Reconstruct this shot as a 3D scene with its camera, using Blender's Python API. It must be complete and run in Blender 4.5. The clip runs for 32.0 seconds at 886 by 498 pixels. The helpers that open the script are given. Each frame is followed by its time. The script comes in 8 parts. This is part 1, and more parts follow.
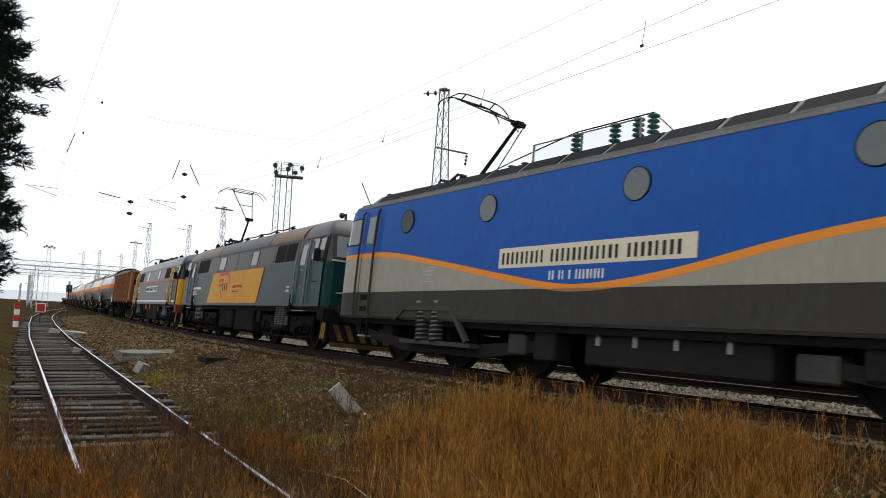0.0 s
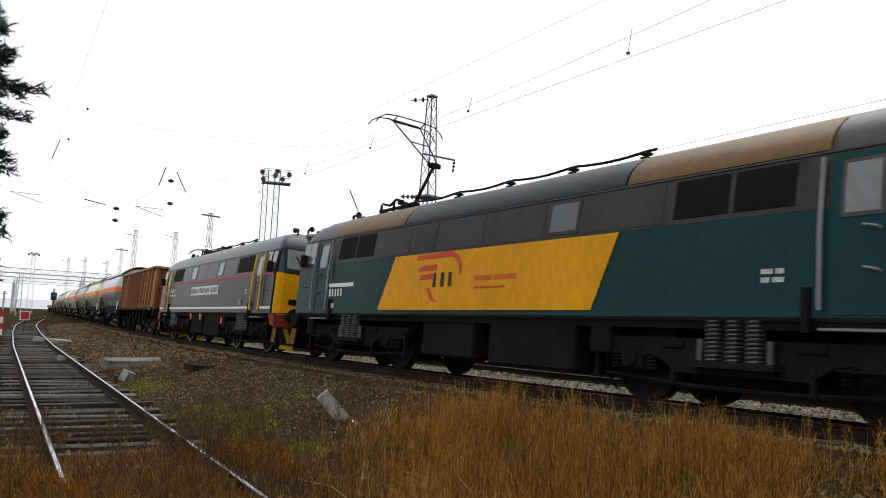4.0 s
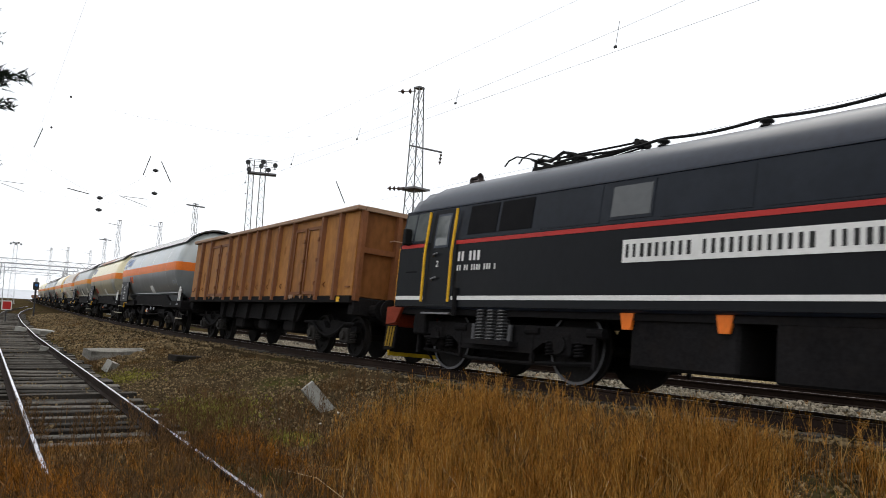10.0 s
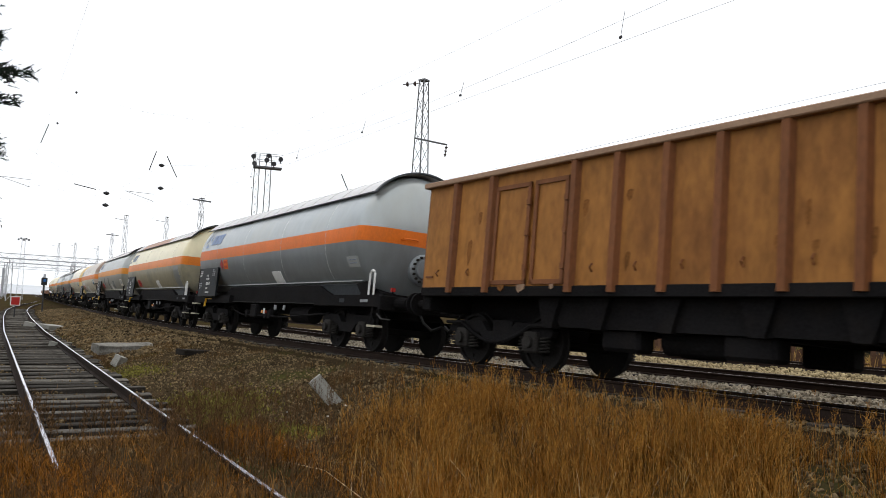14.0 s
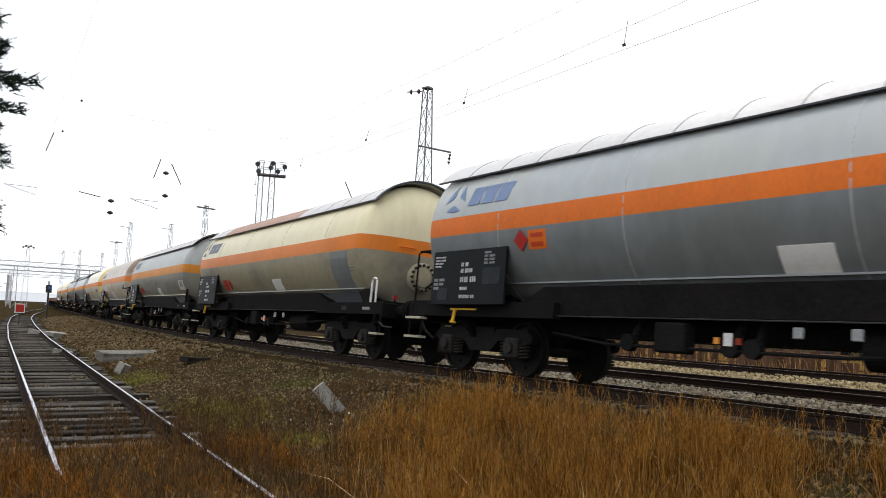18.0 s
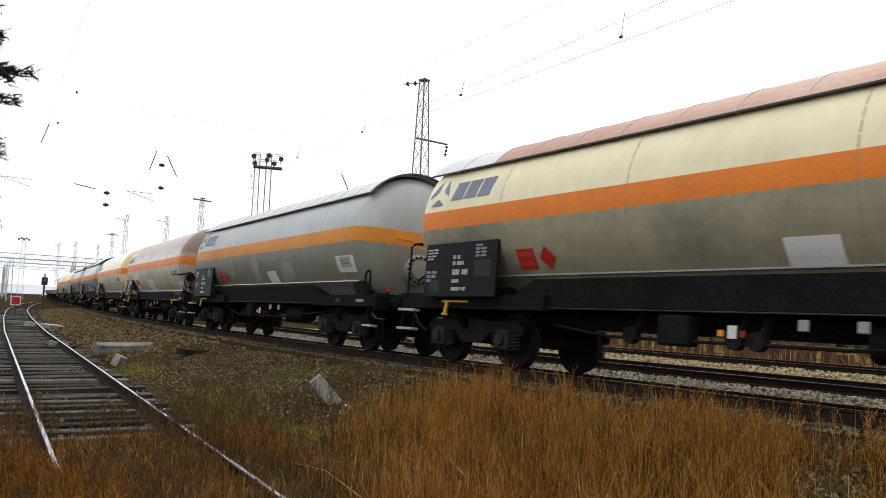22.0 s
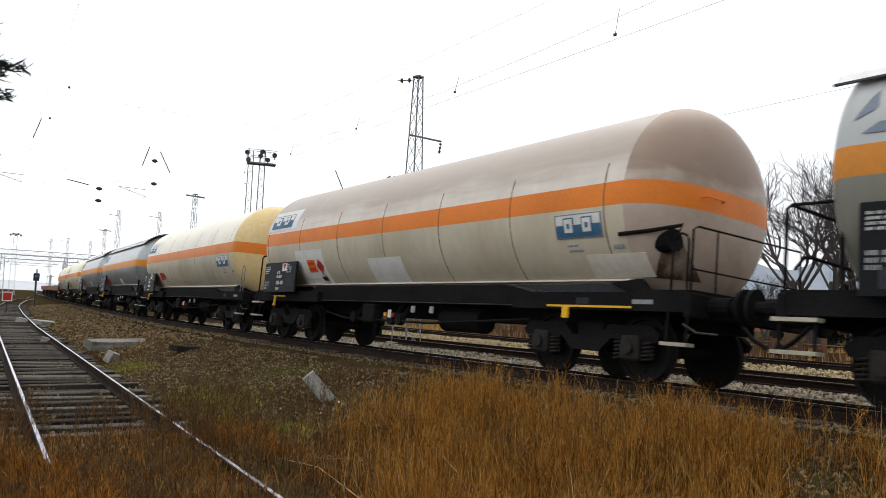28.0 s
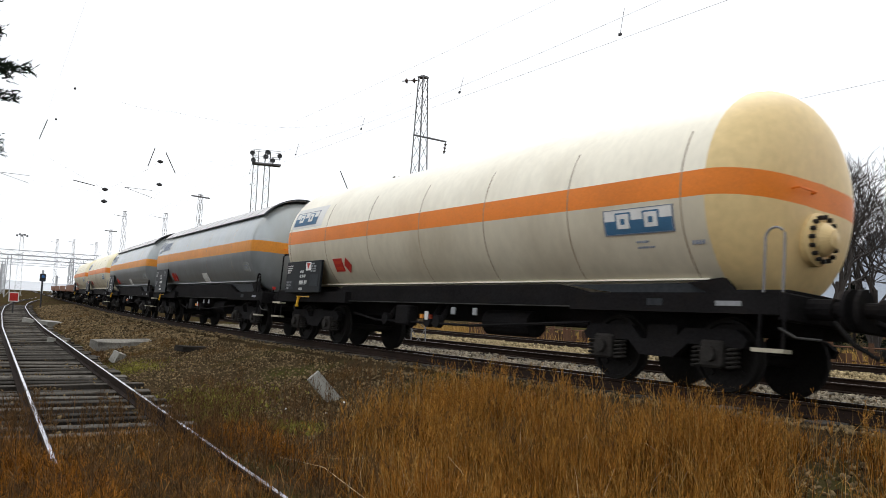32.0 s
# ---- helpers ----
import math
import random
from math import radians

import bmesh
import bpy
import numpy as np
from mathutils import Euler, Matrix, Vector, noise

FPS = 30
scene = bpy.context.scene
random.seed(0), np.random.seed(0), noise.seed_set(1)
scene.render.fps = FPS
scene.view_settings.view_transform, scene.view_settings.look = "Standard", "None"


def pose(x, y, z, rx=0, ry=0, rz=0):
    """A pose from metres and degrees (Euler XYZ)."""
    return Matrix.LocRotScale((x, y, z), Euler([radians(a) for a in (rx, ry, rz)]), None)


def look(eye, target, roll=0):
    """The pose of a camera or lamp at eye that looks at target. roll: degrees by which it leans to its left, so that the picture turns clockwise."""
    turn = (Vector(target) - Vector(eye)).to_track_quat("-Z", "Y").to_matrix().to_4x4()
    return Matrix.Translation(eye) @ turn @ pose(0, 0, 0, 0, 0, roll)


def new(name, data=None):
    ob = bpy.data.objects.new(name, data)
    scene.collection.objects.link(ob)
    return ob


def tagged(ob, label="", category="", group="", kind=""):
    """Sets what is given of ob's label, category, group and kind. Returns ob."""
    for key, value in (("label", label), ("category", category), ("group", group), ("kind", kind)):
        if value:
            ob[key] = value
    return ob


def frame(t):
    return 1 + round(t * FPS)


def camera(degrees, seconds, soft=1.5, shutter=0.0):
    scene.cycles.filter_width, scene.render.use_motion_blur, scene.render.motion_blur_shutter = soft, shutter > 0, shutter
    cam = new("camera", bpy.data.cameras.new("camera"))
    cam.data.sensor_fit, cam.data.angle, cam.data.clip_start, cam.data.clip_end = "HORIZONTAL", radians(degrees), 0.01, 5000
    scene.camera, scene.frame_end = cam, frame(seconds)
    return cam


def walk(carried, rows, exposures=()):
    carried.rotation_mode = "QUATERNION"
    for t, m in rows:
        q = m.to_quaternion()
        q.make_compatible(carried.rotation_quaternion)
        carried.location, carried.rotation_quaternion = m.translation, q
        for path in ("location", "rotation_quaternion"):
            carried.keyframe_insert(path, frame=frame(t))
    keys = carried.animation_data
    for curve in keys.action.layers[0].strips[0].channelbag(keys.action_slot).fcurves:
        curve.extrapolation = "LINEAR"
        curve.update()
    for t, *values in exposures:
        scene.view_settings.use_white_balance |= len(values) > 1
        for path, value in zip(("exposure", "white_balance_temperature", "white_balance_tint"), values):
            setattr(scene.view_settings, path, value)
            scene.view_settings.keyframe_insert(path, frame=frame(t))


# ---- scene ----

SECONDS = 32.0
EYE = (0.0, 0.0, 0.923)
# seconds, heading right of +Y, tilt up, lean to the left, in degrees
AIM = [(0, 35.21, 5.11, 2.70),
       (0.5, 35.53, 5.26, 2.81),
       (1, 35.86, 5.50, 2.74),
       (1.5, 36.01, 5.60, 2.58),
       (2, 36.05, 5.65, 2.51),
       (2.5, 36.06, 5.65, 2.38),
       (3, 36.07, 5.62, 2.40),
       (3.5, 36.07, 5.62, 2.47),
       (5.5, 36.46, 5.76, 2.72),
       (6, 36.75, 5.82, 2.80),
       (6.5, 37.07, 5.92, 2.65),
       (7, 37.27, 5.99, 2.67),
       (7.5, 37.35, 6.02, 2.80),
       (8, 37.41, 6.03, 2.86),
       (8.5, 37.35, 5.94, 2.91),
       (9, 37.34, 5.76, 2.65),
       (9.5, 37.34, 5.49, 2.67),
       (10, 37.18, 5.09, 2.80),
       (10.5, 36.91, 4.56, 2.53),
       (11, 36.66, 4.03, 2.41),
       (11.5, 36.65, 3.84, 2.44),
       (12, 36.74, 3.90, 2.71),
       (12.5, 36.84, 4.01, 2.75),
       (13, 36.98, 4.24, 2.67),
       (13.5, 36.98, 4.38, 2.54),
       (14, 36.75, 4.51, 2.40),
       (14.5, 36.59, 4.57, 2.39),
       (16.5, 36.52, 4.89, 2.44),
       (17, 36.52, 4.95, 2.43),
       (17.5, 36.45, 5.04, 2.39),
       (18, 36.45, 5.06, 2.42),
       (18.5, 36.59, 5.13, 2.57),
       (19, 36.73, 5.13, 2.53),
       (19.5, 36.79, 5.15, 2.56),
       (20, 36.91, 5.20, 2.66),
       (20.5, 36.86, 5.19, 2.63),
       (21, 36.85, 5.11, 2.64),
       (21.5, 36.80, 4.88, 2.55),
       (22, 36.73, 4.49, 2.41),
       (22.5, 36.60, 4.11, 2.50),
       (23, 36.40, 3.83, 2.47),
       (23.5, 36.32, 3.78, 2.64),
       (24, 36.31, 3.77, 2.80),
       (24.5, 36.28, 3.82, 2.80),
       (25, 36.36, 3.85, 2.67),
       (25.5, 36.37, 3.91, 2.75),
       (27.5, 37.02, 4.25, 2.68),
       (28, 37.22, 4.29, 2.56),
       (28.5, 37.32, 4.31, 2.31),
       (29, 37.20, 4.30, 2.32),
       (29.5, 37.10, 4.32, 2.41),
       (30, 36.98, 4.25, 2.43),
       (30.5, 36.93, 4.21, 2.45),
       (31, 36.91, 4.20, 2.46),
       (31.5, 36.88, 4.23, 2.49),
       (32, 36.85, 4.29, 2.53)]


def aim(heading, tilt, lean):
    """The pose of the camera standing at EYE."""
    h, p = radians(heading), radians(tilt)
    way = Vector((math.sin(h) * math.cos(p), math.cos(h) * math.cos(p), math.sin(p)))
    return look(EYE, Vector(EYE) + way, lean)


cam = camera(60.51, SECONDS, soft=0.7, shutter=0.3)
walk(cam, [(t, aim(h, p, l)) for t, h, p, l in AIM], [(0, -0.14), (7.5, -0.14), (11, 0.0), (32, 0.0)])

# ---- world and light: a bright, thin overcast ----
SUN_EL, SUN_AZ = radians(62), radians(-65)
world = bpy.data.worlds.new("overcast_sky")
scene.world = world
world.use_nodes = True
wn, wl = world.node_tree.nodes, world.node_tree.links
sky = wn.new("ShaderNodeTexSky")
sky.sky_type = "NISHITA"
sky.sun_disc = False
sky.sun_elevation, sky.sun_rotation = SUN_EL, SUN_AZ
sky.dust_density, sky.air_density, sky.ozone_density = 6.0, 1.0, 0.5
grey = wn.new("ShaderNodeMixRGB")
grey.inputs["Fac"].default_value = 0.88
grey.inputs["Color2"].default_value = (9.6, 9.85, 10.2, 1)
wl.new(sky.outputs["Color"], grey.inputs["Color1"])
wl.new(grey.outputs["Color"], wn["Background"].inputs["Color"])
wn["Background"].inputs["Strength"].default_value = 0.13
sun = new("sun", bpy.data.lights.new("sun", "SUN"))
sun.data.energy, sun.data.angle, sun.data.color = 1.4, radians(50), (1.0, 0.96, 0.9)
sun.matrix_world = look((0, 0, 0), (math.cos(SUN_EL) * -math.sin(SUN_AZ) * -1, -math.cos(SUN_EL) * math.cos(SUN_AZ) * 1, -math.sin(SUN_EL)))

# ---- materials ----


def paint(name, color, rough=0.5, metal=0.0, grain=0.12, scale=6.0, bump=0.0, dirt=0.0, dirt_color=(0.05, 0.04, 0.03), spec=0.25, island=False, vary=0.0, streak=False):
    """A procedural surface: base colour, two scales of variation, dirt patches, fine relief."""
    m = bpy.data.materials.new(name)
    m.use_nodes = True
    n, l = m.node_tree.nodes, m.node_tree.links
    b = n["Principled BSDF"]
    b.inputs["Roughness"].default_value, b.inputs["Metallic"].default_value = rough, metal
    b.inputs["Specular IOR Level"].default_value = spec
    tc = n.new("ShaderNodeTexCoord")
    big, fine = n.new("ShaderNodeTexNoise"), n.new("ShaderNodeTexNoise")
    big.inputs["Scale"].default_value, big.inputs["Detail"].default_value = scale * 0.18, 4
    fine.inputs["Scale"].default_value, fine.inputs["Detail"].default_value = scale * 5, 6
    src = tc.outputs["Object"]
    if streak:
        mp = n.new("ShaderNodeMapping")
        mp.inputs["Scale"].default_value = (1, 1, 0.45)
        l.new(src, mp.inputs["Vector"])
        src = mp.outputs["Vector"]
    for t in (big, fine):
        l.new(src, t.inputs["Vector"])
    ramp = n.new("ShaderNodeMapRange")
    ramp.inputs["To Min"].default_value, ramp.inputs["To Max"].default_value = 1 - grain * 2, 1 + grain * 2
    ramp.inputs["From Min"].default_value, ramp.inputs["From Max"].default_value = 0.25, 0.75
    add = n.new("ShaderNodeMath")
    add.operation = "MULTIPLY_ADD"
    add.inputs[1].default_value, add.inputs[2].default_value = 0.5, 0.0
    l.new(fine.outputs["Fac"], add.inputs[0])
    add2 = n.new("ShaderNodeMath")
    add2.operation = "MULTIPLY_ADD"
    add2.inputs[1].default_value = 0.5
    l.new(big.outputs["Fac"], add2.inputs[0])
    l.new(add.outputs[0], add2.inputs[2])
    l.new(add2.outputs[0], ramp.inputs["Value"])
    mul = n.new("ShaderNodeMixRGB")
    mul.blend_type = "MULTIPLY"
    mul.inputs["Fac"].default_value = 1
    mul.inputs["Color1"].default_value = (*color, 1)
    l.new(ramp.outputs["Result"], mul.inputs["Color2"])
    out = mul.outputs["Color"]
    if vary:
        info = n.new("ShaderNodeNewGeometry") if island else n.new("ShaderNodeObjectInfo")
        vr = n.new("ShaderNodeMapRange")
        vr.inputs["To Min"].default_value, vr.inputs["To Max"].default_value = 1 - vary, 1 + vary
        l.new(info.outputs["Random Per Island" if island else "Random"], vr.inputs["Value"])
        mv = n.new("ShaderNodeMixRGB")
        mv.blend_type = "MULTIPLY"
        mv.inputs["Fac"].default_value = 1
        l.new(out, mv.inputs["Color1"])
        l.new(vr.outputs["Result"], mv.inputs["Color2"])
        out = mv.outputs["Color"]
    if dirt:
        dn = n.new("ShaderNodeTexNoise")
        dn.inputs["Scale"].default_value, dn.inputs["Detail"].default_value, dn.inputs["Roughness"].default_value = scale * 0.5, 8, 0.65
        l.new(src, dn.inputs["Vector"])
        dr = n.new("ShaderNodeMapRange")
        dr.inputs["From Min"].default_value, dr.inputs["From Max"].default_value = 0.48, 0.72
        dr.inputs["To Max"].default_value = dirt
        l.new(dn.outputs["Fac"], dr.inputs["Value"])
        md = n.new("ShaderNodeMixRGB")
        md.inputs["Color2"].default_value = (*dirt_color, 1)
        l.new(dr.outputs["Result"], md.inputs["Fac"])
        l.new(out, md.inputs["Color1"])
        out = md.outputs["Color"]
    l.new(out, b.inputs["Base Color"])
    if bump:
        bp = n.new("ShaderNodeBump")
        bp.inputs["Strength"].default_value, bp.inputs["Distance"].default_value = bump, 0.02
        l.new(fine.outputs["Fac"], bp.inputs["Height"])
        l.new(bp.outputs["Normal"], b.inputs["Normal"])
    return m


steel_rust = paint("rusty_rail", (0.022, 0.015, 0.012), 0.8, 0.0, grain=0.25, scale=10, spec=0.05)
rail_shine = paint("worn_rail_head", (0.6, 0.61, 0.66), 0.28, 0.95, grain=0.12, scale=8)
siding_shine = paint("siding_rail_head", (0.68, 0.68, 0.76), 0.24, 0.95, grain=0.15, scale=5, dirt=0.5, dirt_color=(0.09, 0.07, 0.06))
rail_dull = paint("dull_rail_head", (0.16, 0.13, 0.12), 0.45, 0.6, grain=0.2, scale=14)
# overcast top light painted in: pale sleeper tops above dark, shaded sides
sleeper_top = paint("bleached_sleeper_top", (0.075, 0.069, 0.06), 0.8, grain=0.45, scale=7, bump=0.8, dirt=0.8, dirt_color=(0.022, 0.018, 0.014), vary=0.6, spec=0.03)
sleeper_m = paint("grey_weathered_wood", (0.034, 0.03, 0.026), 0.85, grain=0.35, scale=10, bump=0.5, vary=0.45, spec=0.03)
black_iron = paint("sooty_underframe", (0.0115, 0.011, 0.0115), 0.8, 0.0, grain=0.35, scale=5, bump=0.2, dirt=0.4, dirt_color=(0.019, 0.015, 0.012), spec=0.03)
wheel_m = paint("wheel_steel", (0.014, 0.013, 0.0125), 0.75, 0.0, grain=0.3, spec=0.06)
tread_m = paint("bright_wheel_rim", (0.1, 0.1, 0.105), 0.5, 0.8, grain=0.1)
axle_m = paint("dusty_axle_box", (0.026, 0.024, 0.022), 0.75, grain=0.35, scale=6, dirt=0.5, dirt_color=(0.012, 0.011, 0.01), spec=0.08)
beam_red = paint("dull_red_beam", (0.2, 0.032, 0.014), 0.6, grain=0.2, scale=5, dirt=0.5, dirt_color=(0.06, 0.015, 0.01), spec=0.1)
spring_m = paint("oily_spring_steel", (0.06, 0.06, 0.062), 0.42, 0.5, grain=0.25, spec=0.3)
glass_m = paint("dark_glass", (0.02, 0.024, 0.027), 0.07, 0.0, grain=0.1, spec=0.8)
pale_glass = paint("hazy_glass", (0.06, 0.07, 0.068), 0.06, 0.0, grain=0.04, scale=1.5, spec=0.9)
dusty_glass = paint("dusty_side_glass", (0.04, 0.045, 0.047), 0.15, 0.0, grain=0.1, scale=1.5, spec=0.6)
rubber_m = paint("black_rubber", (0.012, 0.012, 0.012), 0.7, spec=0.1)
white_p = paint("white_paint", (0.72, 0.72, 0.7), 0.5, grain=0.06, dirt=0.25, dirt_color=(0.3, 0.28, 0.25))
cream_sign = paint("cream_sign", (0.66, 0.6, 0.45), 0.5, grain=0.05)
yellow_p = paint("warning_yellow", (0.75, 0.42, 0.015), 0.5, grain=0.08, dirt=0.3)
orange_p = paint("orange_band", (0.72, 0.16, 0.012), 0.5, grain=0.1, dirt=0.15, dirt_color=(0.3, 0.12, 0.04), streak=True)
amber_p = paint("faded_orange_band", (0.66, 0.25, 0.03), 0.5, grain=0.1, dirt=0.25, dirt_color=(0.35, 0.15, 0.05), streak=True)
red_p = paint("red_paint", (0.42, 0.025, 0.02), 0.5, grain=0.1)
ink_m = paint("black_lettering", (0.02, 0.02, 0.02), 0.6)
steel_grey = paint("galvanised_steel", (0.2, 0.2, 0.21), 0.6, 0.3, grain=0.2)
wire_m = paint("dark_wire", (0.09, 0.09, 0.1), 0.5, 0.5)
insul_m = paint("brown_porcelain", (0.05, 0.03, 0.025), 0.3)

# ---- mesh helpers ----


def link(name, bm, material, parent=None, label="", smooth=False, loc=(0, 0, 0)):
    me = bpy.data.meshes.new(name)
    bm.normal_update()
    bm.to_mesh(me)
    bm.free()
    for m in (material if isinstance(material, (list, tuple)) else [material]):
        me.materials.append(m)
    if smooth:
        me.polygons.foreach_set("use_smooth", [True] * len(me.polygons))
    ob = new(name, me)
    ob.location = loc
    if parent is not None:
        ob.parent = parent
    if label:
        ob["label"] = label
    return ob


def part(name, bm, material, parent, label="", smooth=False, loc=(0, 0, 0)):
    return link(name, bm, material, parent, label, smooth, loc)


def again(ob, parent, loc, rz=0.0, name=None):
    """Another part on the same mesh."""
    o = new(name or ob.name.split(".")[0], ob.data)
    o.parent = parent
    o.location = loc
    o.rotation_euler = (0, 0, rz)
    if ob.get("label"):
        o["label"] = ob["label"]
    return o


def empty(name, label, category, group="", kind=""):
    e = new(name)
    e.empty_display_size = 0.2
    return tagged(e, label, category, group, kind)


def quad_faces(bm, rings, closed=True, cap=True):
    """Skins a list of rings of points."""
    vs = [[bm.verts.new(p) for p in r] for r in rings]
    n = len(vs[0])
    for a, b in zip(vs, vs[1:]):
        for i in range(n if closed else n - 1):
            j = (i + 1) % n
            bm.faces.new((a[i], a[j], b[j], b[i]))
    if cap and closed:
        bm.faces.new(list(reversed(vs[0])))
        bm.faces.new(vs[-1])
    return vs


def box(bm, x0, x1, y0, y1, z0, z1, bevel=0.0, m=None):
    r = bmesh.ops.create_cube(bm, size=1)["verts"]
    bmesh.ops.scale(bm, vec=(x1 - x0, y1 - y0, z1 - z0), verts=r)
    bmesh.ops.translate(bm, vec=((x0 + x1) / 2, (y0 + y1) / 2, (z0 + z1) / 2), verts=r)
    if bevel:
        es = list({e for v in r for e in v.link_edges})
        r = bmesh.ops.bevel(bm, geom=es, offset=bevel, segments=1, affect="EDGES")["verts"]
    if m is not None:
        bmesh.ops.transform(bm, matrix=m, verts=r)
    return bm


def boxed(*a, **k):
    return box(bmesh.new(), *a, **k)


def cyl(bm, p, q, r, n=12, r2=None, caps=True):
    p, q = Vector(p), Vector(q)
    d = q - p
    m = d.to_track_quat("Z", "Y").to_matrix()
    rings = []
    for o, rr in ((p, r), (q, r if r2 is None else r2)):
        rings.append([o + m @ Vector((rr * math.cos(2 * math.pi * i / n), rr * math.sin(2 * math.pi * i / n), 0)) for i in range(n)])
    quad_faces(bm, rings, cap=caps)
    return bm


def tube(bm, pts, r, n=6):
    """A bent rod through the points."""
    pts = [Vector(p) for p in pts]
    rings = []
    for i, p in enumerate(pts):
        d = (pts[min(i + 1, len(pts) - 1)] - pts[max(i - 1, 0)]).normalized()
        up = Vector((0, 0, 1)) if abs(d.z) < 0.9 else Vector((1, 0, 0))
        s = d.cross(up).normalized()
        t = s.cross(d)
        rings.append([p + r * (math.cos(2 * math.pi * k / n) * s + math.sin(2 * math.pi * k / n) * t) for k in range(n)])
    quad_faces(bm, rings)
    return bm


def prism(bm, outline, y0, y1, flip=False):
    """A plate with its outline in x and z, from y0 to y1."""
    quad_faces(bm, [[(x, y0, z) for x, z in outline], [(x, y1, z) for x, z in outline]])
    return bm


def spun(bm, prof, axis="y", n=20, c=(0, 0, 0)):
    """Turns (along, radius) pairs about an axis through c."""
    rings = []
    for a, r in prof:
        ring = []
        for i in range(n):
            u, v = r * math.cos(2 * math.pi * i / n), r * math.sin(2 * math.pi * i / n)
            p = {"x": (a, u, v), "y": (u, a, v), "z": (u, v, a)}[axis]
            ring.append((p[0] + c[0], p[1] + c[1], p[2] + c[2]))
        rings.append(ring)
    quad_faces(bm, rings)
    return bm


def words(name, text, size, material, parent, m, label="", depth=0.003, squeeze=1.0):
    """Lettering with the built-in font, as a flat mesh; m places its lower left corner."""
    cu = bpy.data.curves.new(name, "FONT")
    cu.body, cu.size, cu.extrude = text, size, depth
    tmp = bpy.data.objects.new(name + "_src", cu)
    scene.collection.objects.link(tmp)
    me = bpy.data.meshes.new_from_object(tmp.evaluated_get(bpy.context.evaluated_depsgraph_get()))
    bpy.data.objects.remove(tmp)
    me.materials.clear()
    me.materials.append(material)
    me.name = name
    ob = new(name, me)
    ob.parent = parent
    ob.matrix_basis = m @ Matrix.Diagonal((squeeze, 1, 1, 1))
    if label:
        ob["label"] = label
    return ob


def on_side(x, y, z):
    """Lettering on the side that faces the siding: reads along the train from the rear to the front."""
    return Matrix(((-1, 0, 0, x), (0, 0, 1, y), (0, 1, 0, z), (0, 0, 0, 1)))


# ---- the line of the tracks ----
D0, CURVE, EASE, CANT, GRADE = 9.366, 0.0039505, -0.0000574, 0.06415, -0.008626
Y_STRAIGHT = -CURVE / EASE


def mid_x(y):
    """The main track's centre line: x over y."""
    if y > Y_STRAIGHT:
        return mid_x(Y_STRAIGHT) + (y - Y_STRAIGHT) * lean_x(Y_STRAIGHT)
    return D0 + CURVE * y * y / 2 + EASE * y ** 3 / 6


def lean_x(y):
    y = min(y, Y_STRAIGHT)
    return CURVE * y + EASE * y * y / 2


def rail_z(y):
    """Height of the rails over y."""
    if y < 20:
        return GRADE * y
    return GRADE * 20 + GRADE * 30 * (1 - math.exp(-(y - 20) / 30))


def cant_at(y):
    return CANT * min(1, max(0.0, (110 - y) / 60))


def beside(y, d, z=0.0, cant=True):
    """The point d to the right of the main track's centre and z above its rails."""
    n = math.hypot(1, lean_x(y))
    c = cant_at(y) if cant else 0.0
    l = d * math.cos(c) + z * math.sin(c)
    return Vector((mid_x(y) + l / n, y - l * lean_x(y) / n, rail_z(y) + z * math.cos(c) - d * math.sin(c)))


ARC_Y = [-80 + 0.5 * i for i in range(1000)]
ARC_S = [0.0]
for y0, y1 in zip(ARC_Y, ARC_Y[1:]):
    ARC_S.append(ARC_S[-1] + 0.5 * math.hypot(1, lean_x((y0 + y1) / 2)))
ARC_S = [s - ARC_S[160] for s in ARC_S]


def y_at(s):
    return float(np.interp(s, ARC_S, ARC_Y))


def on_rails(s, half):
    """The pose of a vehicle whose middle stands s metres along the track: x to its rear, y to the siding, z up."""
    p, q = beside(y_at(s - half), 0), beside(y_at(s + half), 0)
    x = (q - p).normalized()
    y = Vector((0, 0, 1)).cross(x).normalized()
    z = x.cross(y)
    m = Matrix((x, y, z)).transposed().to_4x4()
    return Matrix.Translation((p + q) / 2) @ m @ Matrix.Rotation(cant_at(y_at(s)), 4, "X")


def siding_mid(y):
    """The siding's centre line, which draws near the main track far off."""
    ys = (-40, 6.8, 10.5, 19.6, 35.6, 54, 73, 90, 110, 140, 200, 420)
    xs = (-2.7, 2.13, 2.52, 3.49, 5.2, 7.4, 9.9, 12.6, 16.2, 22.4, 33.3, 64.0)
    return float(np.interp(y, ys, xs))


def siding_z(y):
    return -0.645 - 0.07 * min(1, max(0, (y - 10) / 30))


# ---- ground ----


def smooth(t):
    t = min(1.0, max(0.0, t))
    return t * t * (3 - 2 * t)


